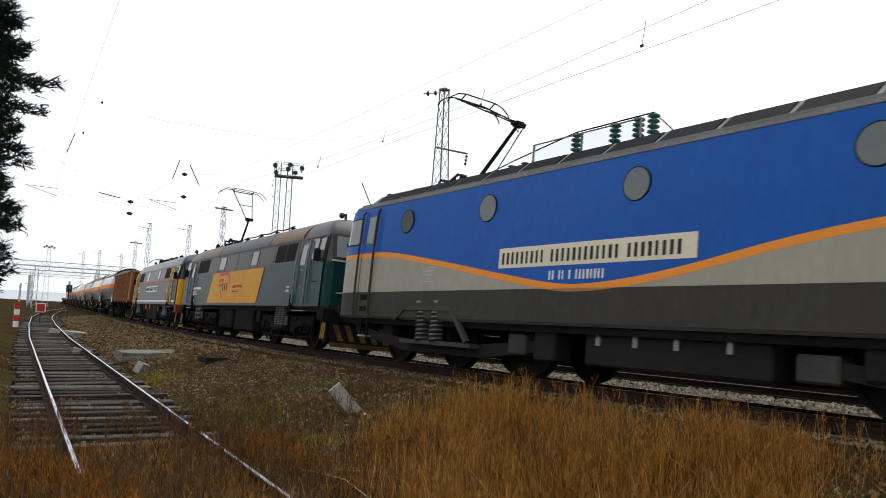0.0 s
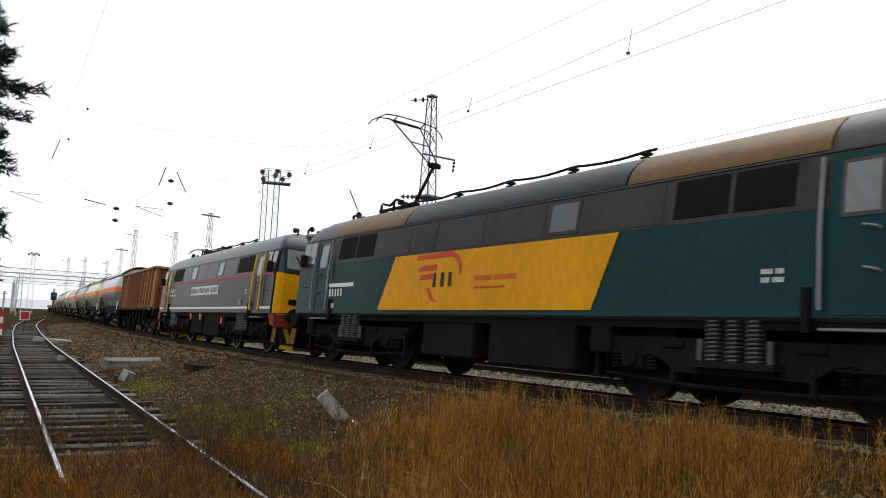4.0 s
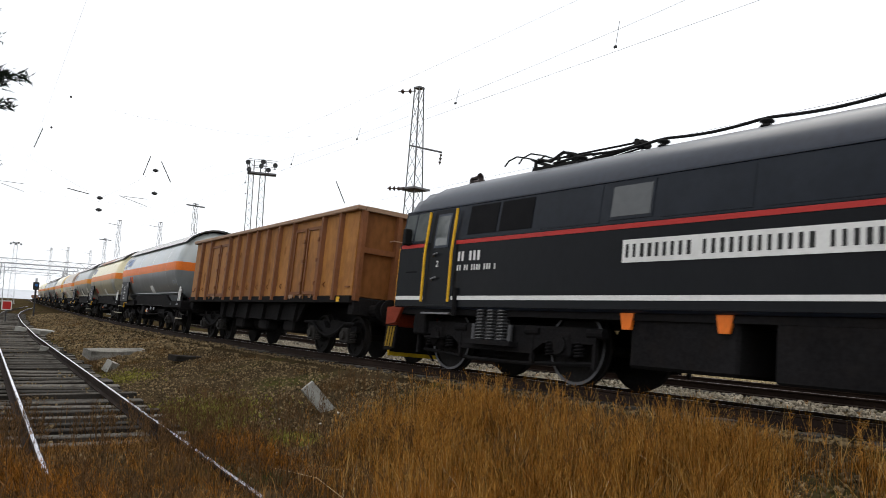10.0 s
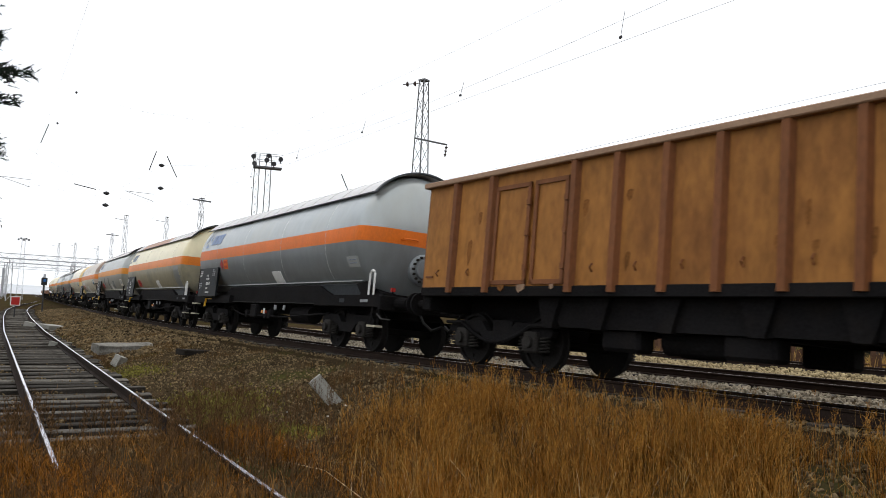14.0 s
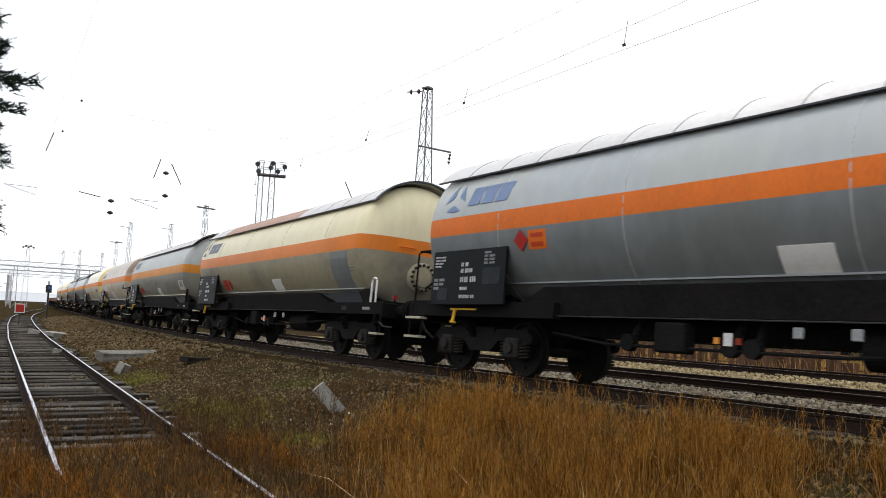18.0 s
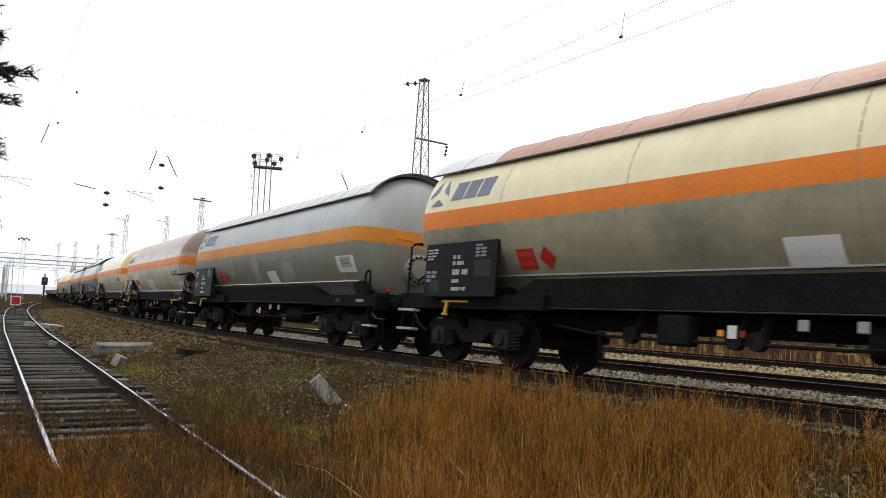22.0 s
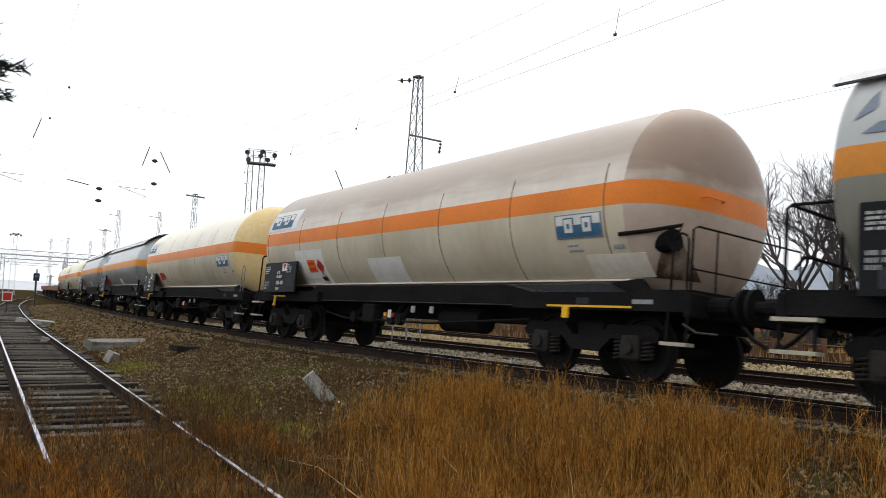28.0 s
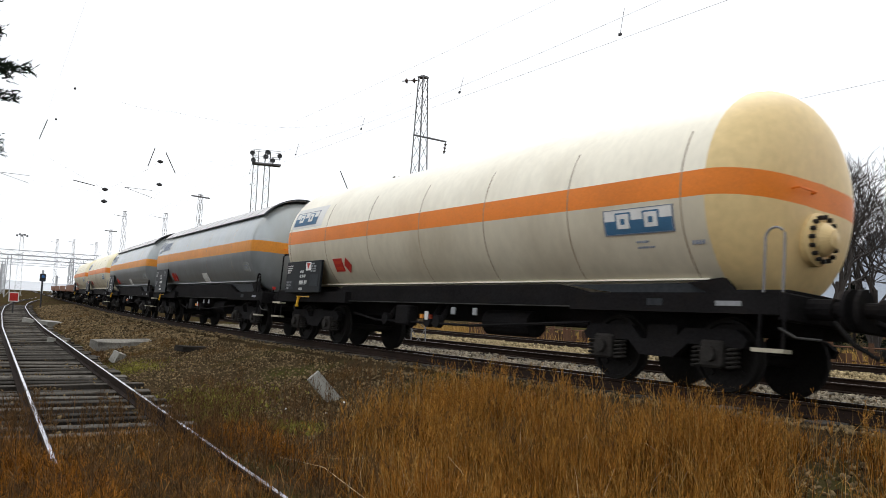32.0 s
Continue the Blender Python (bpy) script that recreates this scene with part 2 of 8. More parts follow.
def ground_z(x, y):
    yc = min(y, 300)
    d = x - mid_x(yc) if y > -60 else x - mid_x(-60)
    top = rail_z(yc)
    low = min(siding_z(yc) - 0.17, top - 0.4)
    if d < -1.75:
        z = low + (top - 0.2 - low) * smooth((d + 5.0) / 3.2)
    elif d < 1.8:
        z = top - 0.2 - d * math.sin(cant_at(yc)) - 0.02 * (1 if abs(d) > 1.3 else 0)
    else:
        z = top - 0.27 - 0.04 * min(d - 1.8, 2) - 0.012 * max(0, min(d - 9, 40))
    z += 0.05 * noise.noise((x * 0.35, y * 0.35, 0)) + 0.02 * noise.noise((x * 1.3, y * 1.3, 3)) if not -1.7 < d < 1.7 else 0.0
    k = abs(x - siding_mid(y)) if -40 < y < 120 else 9
    if k < 1.9 and y < 10.2:
        z = max(z, siding_z(y) - 0.17 + (0.1 + 0.03 * noise.noise((x * 2.1, y * 2.1, 14))) * smooth((1.9 - k) / 0.5) * smooth((10.2 - y) / 1.6))
    if k < 1.9 and y > 8.5:
        t = smooth((1.9 - k) / 0.5) * smooth((y - 8.5) / 2.0)
        z = z * (1 - t) + (siding_z(y) - 0.285 + 0.02 * noise.noise((x * 1.5, y * 1.5, 9))) * t
    return z


def spaced(near0, near1, step, far, grow=1.25):
    v = list(np.arange(near0, near1, step))
    s, a, b = step, near1, near0
    while a < far:
        v.append(a)
        s *= grow
        a += s
    s = step
    while b > -far:
        s *= grow
        b -= s
        v.insert(0, b)
    return v


def ground_material():
    m = paint("yard_ground", (0.044, 0.031, 0.017), 0.95, grain=0.45, scale=9, bump=0.8, dirt=0.8, dirt_color=(0.024, 0.018, 0.011), spec=0.0)
    n, l = m.node_tree.nodes, m.node_tree.links
    b = n["Principled BSDF"]
    old = b.inputs["Base Color"].links[0].from_socket
    tc = n.new("ShaderNodeTexCoord")
    ns = n.new("ShaderNodeTexNoise")
    ns.inputs["Scale"].default_value, ns.inputs["Detail"].default_value = 0.55, 5
    l.new(tc.outputs["Object"], ns.inputs["Vector"])
    mr = n.new("ShaderNodeMapRange")
    mr.inputs["From Min"].default_value, mr.inputs["From Max"].default_value = 0.54, 0.66
    mr.inputs["To Max"].default_value = 0.7
    l.new(ns.outputs["Fac"], mr.inputs["Value"])
    mx = n.new("ShaderNodeMixRGB")
    mx.inputs["Color2"].default_value = (0.045, 0.05, 0.012, 1)
    l.new(mr.outputs["Result"], mx.inputs["Fac"])
    l.new(old, mx.inputs["Color1"])
    l.new(mx.outputs["Color"], b.inputs["Base Color"])
    return m


def build_ground():
    xs, ys = spaced(-6, 26, 0.28, 4000), spaced(-6, 45, 0.4, 4000)
    verts = [(x, y, ground_z(x, y)) for y in ys for x in xs]
    w = len(xs)
    faces = [(j * w + i, j * w + i + 1, (j + 1) * w + i + 1, (j + 1) * w + i) for j in range(len(ys) - 1) for i in range(w - 1)]
    me = bpy.data.meshes.new("ground")
    me.from_pydata(verts, [], faces)
    me.materials.append(ground_material())
    me.polygons.foreach_set("use_smooth", [True] * len(me.polygons))
    tagged(new("ground", me), "brown gravelly yard ground with moss and dead weeds", "ground", kind="structure")


build_ground()

RAIL = [(-0.075, -0.172), (0.075, -0.172), (0.075, -0.155), (0.012, -0.135), (0.012, -0.045), (0.034, -0.03), (0.034, -0.008)]
HEAD = [(0.034, -0.008), (0.02, 0.0), (-0.02, 0.0), (-0.034, -0.008)]


def rail(name, place, ys, offset, head, parent, dull_to=-99):
    """One rail swept along place(y, sideways, up)."""
    full = RAIL + HEAD[1:3] + [(-x, z) for x, z in reversed(RAIL[2:])]
    bm = bmesh.new()
    rings = [[place(y, offset + x, z) for x, z in full] for y in ys]
    quad_faces(bm, rings)
    bmesh.ops.recalc_face_normals(bm, faces=bm.faces)
    bm.normal_update()
    for f in bm.faces:
        if f.calc_center_median().y > dull_to and f.normal.z > 0.95 and f.calc_center_median().z > place(float(f.calc_center_median().y), offset, -0.02).z:
            f.material_index = 1
    return part(name, bm, [steel_rust, head], parent)


def main_place(y, d, z):
    return beside(y, d, z)


def second_place(y, d, z):
    return beside(y, d + 5.95, z - 0.13, False)


def third_place(y, d, z):
    return beside(y, d + 14.2, z - 0.2, False)


def siding_place(y, d, z):
    s = (siding_mid(y + 1.5) - siding_mid(y - 1.5)) / 3
    n = math.hypot(1, s)
    return Vector((siding_mid(y) + d / n, y - d * s / n, siding_z(y) + z))


YS = list(np.arange(-30, 60, 1.5)) + list(np.arange(60, 400, 6.0))


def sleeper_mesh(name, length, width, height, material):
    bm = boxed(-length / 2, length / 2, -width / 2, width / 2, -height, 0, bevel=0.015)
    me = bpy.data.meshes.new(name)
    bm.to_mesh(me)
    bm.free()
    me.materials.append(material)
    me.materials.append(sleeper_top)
    # upward faces take the painted lit colour, the sides the dark one
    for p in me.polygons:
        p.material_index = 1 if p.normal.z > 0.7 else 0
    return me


def track(name, label, place, head, step, y0, y1, mesh, sink, dull=(-99, -99), worn=0.0):
    t = empty(name, label, "railway track", kind="structure")
    for o, d in zip((-0.753, 0.753), dull):
        rail("rail", place, YS, o, head, t, d)
    y, rnd = y0, random.Random(len(name))
    while y < y1:
        p, q = place(y, -0.5, sink), place(y, 0.5, sink)
        ob = new("sleeper", mesh)
        ob.parent = t
        ob.matrix_basis = Matrix.Translation((p + q) / 2 + Vector((rnd.uniform(-0.04, 0.04), 0, rnd.uniform(-0.02, 0.01)))) @ (q - p).to_track_quat("X", "Z").to_matrix().to_4x4() @ pose(0, 0, rnd.uniform(-worn, 0) * 0.03, rnd.uniform(-4, 4) * worn, rnd.uniform(-1, 1) * worn, rnd.uniform(-1.5, 1.5) * (1 + worn)) @ Matrix.Diagonal((1 + worn * rnd.uniform(-0.1, 0.06), 1 + worn * rnd.uniform(-0.2, 0.15), 1, 1))
        y += step * rnd.uniform(0.96, 1.04)
    return t


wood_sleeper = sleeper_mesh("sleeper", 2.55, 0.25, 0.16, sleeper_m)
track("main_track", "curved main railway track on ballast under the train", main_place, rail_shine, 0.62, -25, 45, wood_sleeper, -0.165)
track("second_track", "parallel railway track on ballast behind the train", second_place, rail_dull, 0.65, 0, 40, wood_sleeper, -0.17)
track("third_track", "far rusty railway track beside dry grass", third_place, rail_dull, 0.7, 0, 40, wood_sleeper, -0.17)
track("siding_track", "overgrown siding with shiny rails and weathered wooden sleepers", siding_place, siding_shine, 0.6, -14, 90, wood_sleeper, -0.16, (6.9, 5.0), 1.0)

# ---- the train ----
TRAIN = []
SPIN = []


def bogie(parent, x, wheelbase, radius, spring=True, frame_z=0.55):
    """A bogie under a vehicle: frame, axle boxes, springs, two wheelsets."""
    bg = new("bogie")
    bg.parent = parent
    bg.location = (x, 0, 0)
    h = wheelbase / 2
    for s in (1, -1):
        bm = bmesh.new()
        prism(bm, [(-h - 0.45, frame_z + 0.1), (-h - 0.3, frame_z + 0.22), (-h * 0.5, frame_z + 0.22), (-h * 0.3, frame_z + 0.05), (h * 0.3, frame_z + 0.05), (h * 0.5, frame_z + 0.22), (h + 0.3, frame_z + 0.22), (h + 0.45, frame_z + 0.1), (h + 0.4, frame_z), (h * 0.55, frame_z + 0.02), (h * 0.3, frame_z - 0.17), (-h * 0.3, frame_z - 0.17), (-h * 0.55, frame_z + 0.02), (-h - 0.4, frame_z)], s * 0.93, s * 1.05)
        part("side_frame", bm, black_iron, bg)
        for e in (-1, 1):
            bm = boxed(e * h - 0.16, e * h + 0.16, *sorted((s * 0.92, s * 1.14)), radius - 0.17, radius + 0.17, bevel=0.03)
            cyl(bm, (e * h, s * 1.13, radius), (e * h, s * 1.2, radius), 0.1, 10)
            part("axle_box", bm, axle_m, bg)
            for k in (-0.25, 0.25):
                bm = bmesh.new()
                coil(bm, e * h + k, s * 1.02, radius - 0.16, frame_z + 0.02, 0.075, 0.017, 5)
                part("coil_spring", bm, axle_m, bg)
    bm = boxed(-0.25, 0.25, -0.95, 0.95, frame_z - 0.05, frame_z + 0.25)
    part("bolster", bm, black_iron, bg)
    for e in (-1, 1):
        ws = part("wheelset", wheelset_mesh(radius), [wheel_m, wheel_m], bg, loc=(e * h, 0, radius))
        SPIN.append((ws, radius))
    return bg


def wheelset_mesh(r):
    bm = bmesh.new()
    for s in (1, -1):
        a = s * 0.69
        spun(bm, [(a - s * 0.01, 0.09), (a - s * 0.01, r + 0.028), (a + s * 0.025, r + 0.028), (a + s * 0.035, r + 0.002), (a + s * 0.135, r - 0.004), (a + s * 0.135, r - 0.05), (a + s * 0.09, r - 0.06), (a + s * 0.075, 0.2), (a + s * 0.15, 0.17), (a + s * 0.15, 0.09)], "y", 32)
    spun(bm, [(-0.82, 0.08), (0.82, 0.08)], "y", 12)
    for k in range(4):
        t = math.pi / 2 * k
        for s in (1, -1):
            c = (0.3 * r / 0.46 * math.cos(t), s * 0.78, 0.3 * r / 0.46 * math.sin(t))
            box(bm, c[0] - 0.03, c[0] + 0.03, c[1] - 0.02, c[1] + 0.02, c[2] - 0.03, c[2] + 0.03)
    bm.normal_update()
    for f in bm.faces:
        c = f.calc_center_median()
        if r - 0.055 < math.hypot(c.x, c.z) < r - 0.02 and abs(c.y) > 0.8:
            f.material_index = 1
    return bm


def buffers(parent, x, side, z=1.05, reach=0.62, material=None):
    """Two sprung buffers and a coupling hook at one end; side is -1 at the front."""
    for y in (-0.87, 0.87):
        bm = bmesh.new()
        cyl(bm, (x, y, z), (x + side * reach * 0.6, y, z), 0.12, 12)
        cyl(bm, (x + side * reach * 0.55, y, z), (x + side * (reach - 0.04), y, z), 0.085, 12)
        cyl(bm, (x + side * (reach - 0.05), y, z), (x + side * reach, y, z), 0.23, 18)
        part("buffer", bm, material or black_iron, parent)
    bm = boxed(min(x, x + side * 0.35), max(x, x + side * 0.35), -0.05, 0.05, z - 0.1, z + 0.06)
    tube(bm, [(x + side * 0.2, 0, z), (x + side * 0.45, 0.03, z - 0.12), (x + side * reach, 0, z - 0.1)], 0.035)
    part("coupling", bm, black_iron, parent)
    bm = bmesh.new()
    tube(bm, [(x, 0.35, z - 0.1), (x + side * 0.25, 0.36, z - 0.35), (x + side * 0.5, 0.3, z - 0.5), (x + side * reach, 0.2, z - 0.4)], 0.03)
    part("brake_hose", bm, rubber_m, parent)


def vehicle(name, label, category, front, rear, half):
    v = empty(name, label, category)
    TRAIN.append((v, (front + rear) / 2, half))
    return v


def bars(parent, x, y, z, height, groups, material, name="lettering", up=0.0, width=0.62, fill=0.66):
    """A line of writing as plain bars, one bar a character and one part a word; starts at x and runs to the front."""
    c = x
    rnd = random.Random(int(1000 * abs(x + z)))
    w = height * width
    for g in groups:
        bm = bmesh.new()
        for _ in range(g):
            f = w * fill * rnd.uniform(0.75, 1.05)
            prism(bm, [(c, z), (c, z + height), (c - f, z + height), (c - f, z)], y, y + 0.004)
            c -= w
        part(name, bm, material, parent)
        c -= w * 0.9


def hull(bm, stations, prof):
    """Body shell: at each station (x, width factor, height limit) the half profile of (y, z) pairs, mirrored."""
    rings = []
    for x, w, top in stations:
        half = [(y * w, min(z, top)) for y, z in prof]
        rings.append([(x, y, z) for y, z in half] + [(x, -y, z) for y, z in reversed(half)])
    quad_faces(bm, rings)
    return bm


def patch(parent, name, x0, x1, z0, z1, side, material, out=0.006, label="", n=4, sgn=1, bend=None):
    """A panel that follows the side's curve, standing proud of it by out; bend narrows the body towards its ends."""
    bm = bmesh.new()
    zs = [z0 + (z1 - z0) * i / n for i in range(n + 1)]
    rings = []
    for x in (x0, x1) if bend is None else [x0 + (x1 - x0) * i / 5 for i in range(6)]:
        w = 1.0 if bend is None else bend(x)
        rings.append([(x, sgn * (side(z) * w + out), z) for z in zs] + [(x, sgn * (side(z) * w - 0.02), z) for z in reversed(zs)])
    quad_faces(bm, rings)
    bmesh.ops.recalc_face_normals(bm, faces=bm.faces)
    return part(name, bm, material, parent, label)


def window(parent, x0, x1, z0, z1, side, glass, frame, sgn=1, name="window", bend=None, edge=0.045):
    w = patch(parent, name, x0, x1, z0, z1, side, frame, 0.012, sgn=sgn, bend=bend)
    patch(w, "pane", x0 + edge, x1 - edge, z0 + edge, z1 - edge, side, glass, 0.017, sgn=sgn, bend=bend)
    return w


def coil(bm, x, y, z0, z1, r, wire, turns):
    pts = [(x + r * math.cos(t * 2 * math.pi), y + r * math.sin(t * 2 * math.pi), z0 + (z1 - z0) * t / turns) for t in [i / 8 for i in range(turns * 8 + 1)]]
    tube(bm, pts, wire, 5)


def loop(bm, x, y, z0, z1, w, r=0.02, along="x"):
    """A bent handrail: two uprights and an arch."""
    pts = []
    for a in range(0, 9):
        t = math.pi * a / 8
        pts.append((-w / 2 * math.cos(t), z1 - w / 2 + w / 2 * math.sin(t)))
    pts = [(-w / 2, z0)] + pts + [(w / 2, z0)]
    tube(bm, [(x + p, y, z) if along == "x" else (x, y + p, z) for p, z in pts], r)


def pantograph(parent, x, z0, reach, rise, material, turn=1, name="pantograph", ahead=0.7, bend=0.42, rod=(0.1, 0.05), wide=0.98):
    """A single-arm pantograph: base, lower arm, upper arm and head. reach: how far the knee lies from the foot; turn: to which end."""
    pg = new(name)
    pg.parent = parent
    pg.location = (x, 0, z0)
    bm = bmesh.new()
    for y in (-0.42, 0.42):
        box(bm, -0.55, 0.55, y - 0.03, y + 0.03, 0.05, 0.11)
    for xx in (-0.5, 0.5):
        box(bm, xx - 0.03, xx + 0.03, -0.45, 0.45, 0.04, 0.1)
    cyl(bm, (-0.35 * turn, -0.45, 0.2), (-0.35 * turn, 0.45, 0.2), 0.05, 8)
    tube(bm, [(-0.35 * turn, 0, 0.2), (0.3 * turn, 0, 0.16)], 0.06)
    for xx in (-0.5, -0.1, 0.5):
        cyl(bm, (xx, 0.42, -0.05), (xx, 0.42, 0.24), 0.045, 8, 0.03)
    tube(bm, [(-0.5, 0.42, 0.22), (-0.2, 0.42, 0.3), (0.1, 0.42, 0.18), (0.45, 0.42, 0.26)], 0.03)
    part("base_frame", bm, material, pg)
    foot = Vector((-0.3 * turn, 0, 0.2))
    knee = foot + Vector((reach * turn, 0, rise * bend))
    head = Vector((ahead * turn, 0, rise))
    bm = bmesh.new()
    cyl(bm, foot, knee, 0.046, 8, 0.034)
    part("lower_arm", bm, material, pg)
    bm = bmesh.new()
    cyl(bm, foot + Vector((rod[0], 0.0, 0.0)), knee + Vector((rod[1], 0, -0.12)), 0.013, 6)
    part("pull_rod", bm, material, pg)
    bm = bmesh.new()
    for s in (-1, 1):
        cyl(bm, knee + Vector((0, s * 0.12, 0)), head + Vector((0, s * 0.4, -0.08)), 0.017, 6)
    cyl(bm, knee + Vector((0, -0.16, 0)), knee + Vector((0, 0.16, 0)), 0.06, 8)
    cyl(bm, (knee * 0.5 + head * 0.5) + Vector((0, -0.27, -0.03)), (knee * 0.5 + head * 0.5) + Vector((0, 0.27, -0.03)), 0.014, 6)
    cyl(bm, head + Vector((0, -0.4, -0.08)), head + Vector((0, 0.4, -0.08)), 0.02, 6)
    part("upper_arm", bm, material, pg)
    bm = bmesh.new()
    tube(bm, [knee + Vector((-0.02, 0.1, 0.03)), knee + Vector((-0.17, 0.1, -0.1)), knee + Vector((-0.14, 0.1, -0.22)), knee + Vector((-0.02, 0.1, -0.06))], 0.01)
    box(bm, knee.x - 0.07, knee.x + 0.07, -0.09, 0.09, knee.z - 0.06, knee.z + 0.05)
    part("knee_joint", bm, material, pg)
    bm = bmesh.new()
    for e in (-0.19, 0.19):
        pts = [(head.x + e, s * yy, head.z + zz) for s in (-1,) for yy, zz in ((wide, -0.26), (wide - 0.08, -0.14), (wide - 0.26, -0.02), (0.4, 0.02))] + [(head.x + e, yy, head.z + zz) for yy, zz in ((0.4, 0.02), (wide - 0.26, -0.02), (wide - 0.08, -0.14), (wide, -0.26))]
        tube(bm, pts, 0.014)
    for yy in (-0.4, 0.4):
        tube(bm, [(head.x - 0.19, yy, head.z + 0.01), (head.x, yy, head.z - 0.08), (head.x + 0.19, yy, head.z + 0.01)], 0.016)
    part("collector_head", bm, material, pg)
    return pg


def insulator(parent, x, y, z, h=0.28, r=0.085, n=4, material=None, name="insulator"):
    prof = [(0, 0.03)]
    for i in range(n):
        a = h * i / n
        prof += [(a + 0.01, 0.04), (a + h / n * 0.45, r), (a + h / n * 0.75, r * 0.9), (a + h / n * 0.95, 0.04)]
    prof.append((h, 0.03))
    bm = bmesh.new()
    spun(bm, prof, "z", 12)
    return part(name, bm, material or insul_m, parent, loc=(x, y, z), smooth=True)


def horn(parent, x, y, z, way, material):
    bm = bmesh.new()
    spun(bm, [(0, 0.03), (way * 0.12, 0.032), (way * 0.3, 0.045), (way * 0.36, 0.085), (way * 0.365, 0.08), (way * 0.3, 0.02)], "x", 12)
    box(bm, -0.025, 0.025, -0.025, 0.025, -0.2, 0.0)
    return part("horn", bm, material, parent, loc=(x, y, z))


# ---- blue six-axle locomotive ----
blue_p = paint("blue_livery", (0.004, 0.082, 0.36), 0.33, grain=0.1, scale=2, dirt=0.12, dirt_color=(0.02, 0.05, 0.13), streak=True, spec=0.14)
beige_p = paint("grey_beige_livery", (0.3, 0.282, 0.228), 0.45, grain=0.08, scale=2, dirt=0.3, dirt_color=(0.21, 0.19, 0.145), streak=True)
skirt_p = paint("dark_grey_skirt", (0.042, 0.041, 0.036), 0.55, grain=0.15, scale=2, dirt=0.35, dirt_color=(0.04, 0.035, 0.027), streak=True, spec=0.08)
grille_p = paint("black_grille", (0.008, 0.008, 0.009), 0.7, grain=0.2, scale=20, spec=0.05)
faint_white = paint("faded_white_marks", (0.42, 0.4, 0.36), 0.6, grain=0.2)
stripe_p = paint("orange_stripe", (0.75, 0.25, 0.02), 0.4, grain=0.06)
roof_p = paint("dull_grey_roof", (0.17, 0.175, 0.18), 0.6, grain=0.15, scale=4, dirt=0.3)
port_glass = paint("grey_port_glass", (0.1, 0.12, 0.118), 0.12, grain=0.06, scale=1.5, spec=0.5)
louvre_p = paint("dark_louvre", (0.005, 0.0055, 0.007), 0.6, grain=0.2, spec=0.03)
gutter_p = paint("pale_grey_gutter", (0.2, 0.205, 0.205), 0.5, grain=0.2, scale=4, dirt=0.3, dirt_color=(0.1, 0.095, 0.085), spec=0.1)
cradle_p = paint("dusty_grey_cradle", (0.045, 0.045, 0.044), 0.7, grain=0.25, dirt=0.4, spec=0.1)
bogie_grey = paint("dusty_bogie", (0.016, 0.0155, 0.015), 0.8, grain=0.25, scale=5, dirt=0.3, dirt_color=(0.026, 0.022, 0.018), spec=0.08)


def blue_side(z):
    return 1.47 if z < 2.4 else 1.47 - 0.07 * ((z - 2.4) / 1.1) ** 1.5


def wave(x):
    u = (-9.3, -8.0, -6.6, -4.5, -3.0, -1.94, -0.6, 0.36, 1.3, 1.8, 3.2, 5.0, 6.8, 7.6, 9.1, 9.4)
    v = (2.29, 2.3, 2.27, 2.2, 2.1, 1.95, 1.68, 1.54, 1.47, 1.49, 1.70, 1.99, 2.25, 2.3, 2.29, 2.29)
    s = [np.interp(x + k * 0.15, u, v) for k in range(-3, 4)]
    return float(sum(s) / 7)


def rake(x):
    """Upper edge of the side skin; the cab ends slope back."""
    return float(np.interp(abs(x), (8.7, 8.86, 8.98, 9.06, 9.12, 9.2), (3.41, 3.4, 3.33, 3.2, 2.9, 2.3)))


def nose_in(x):
    """How the body narrows in plan towards its rounded ends."""
    return 1.0 - 0.055 * smooth((abs(x) - 8.75) / 0.5) ** 2


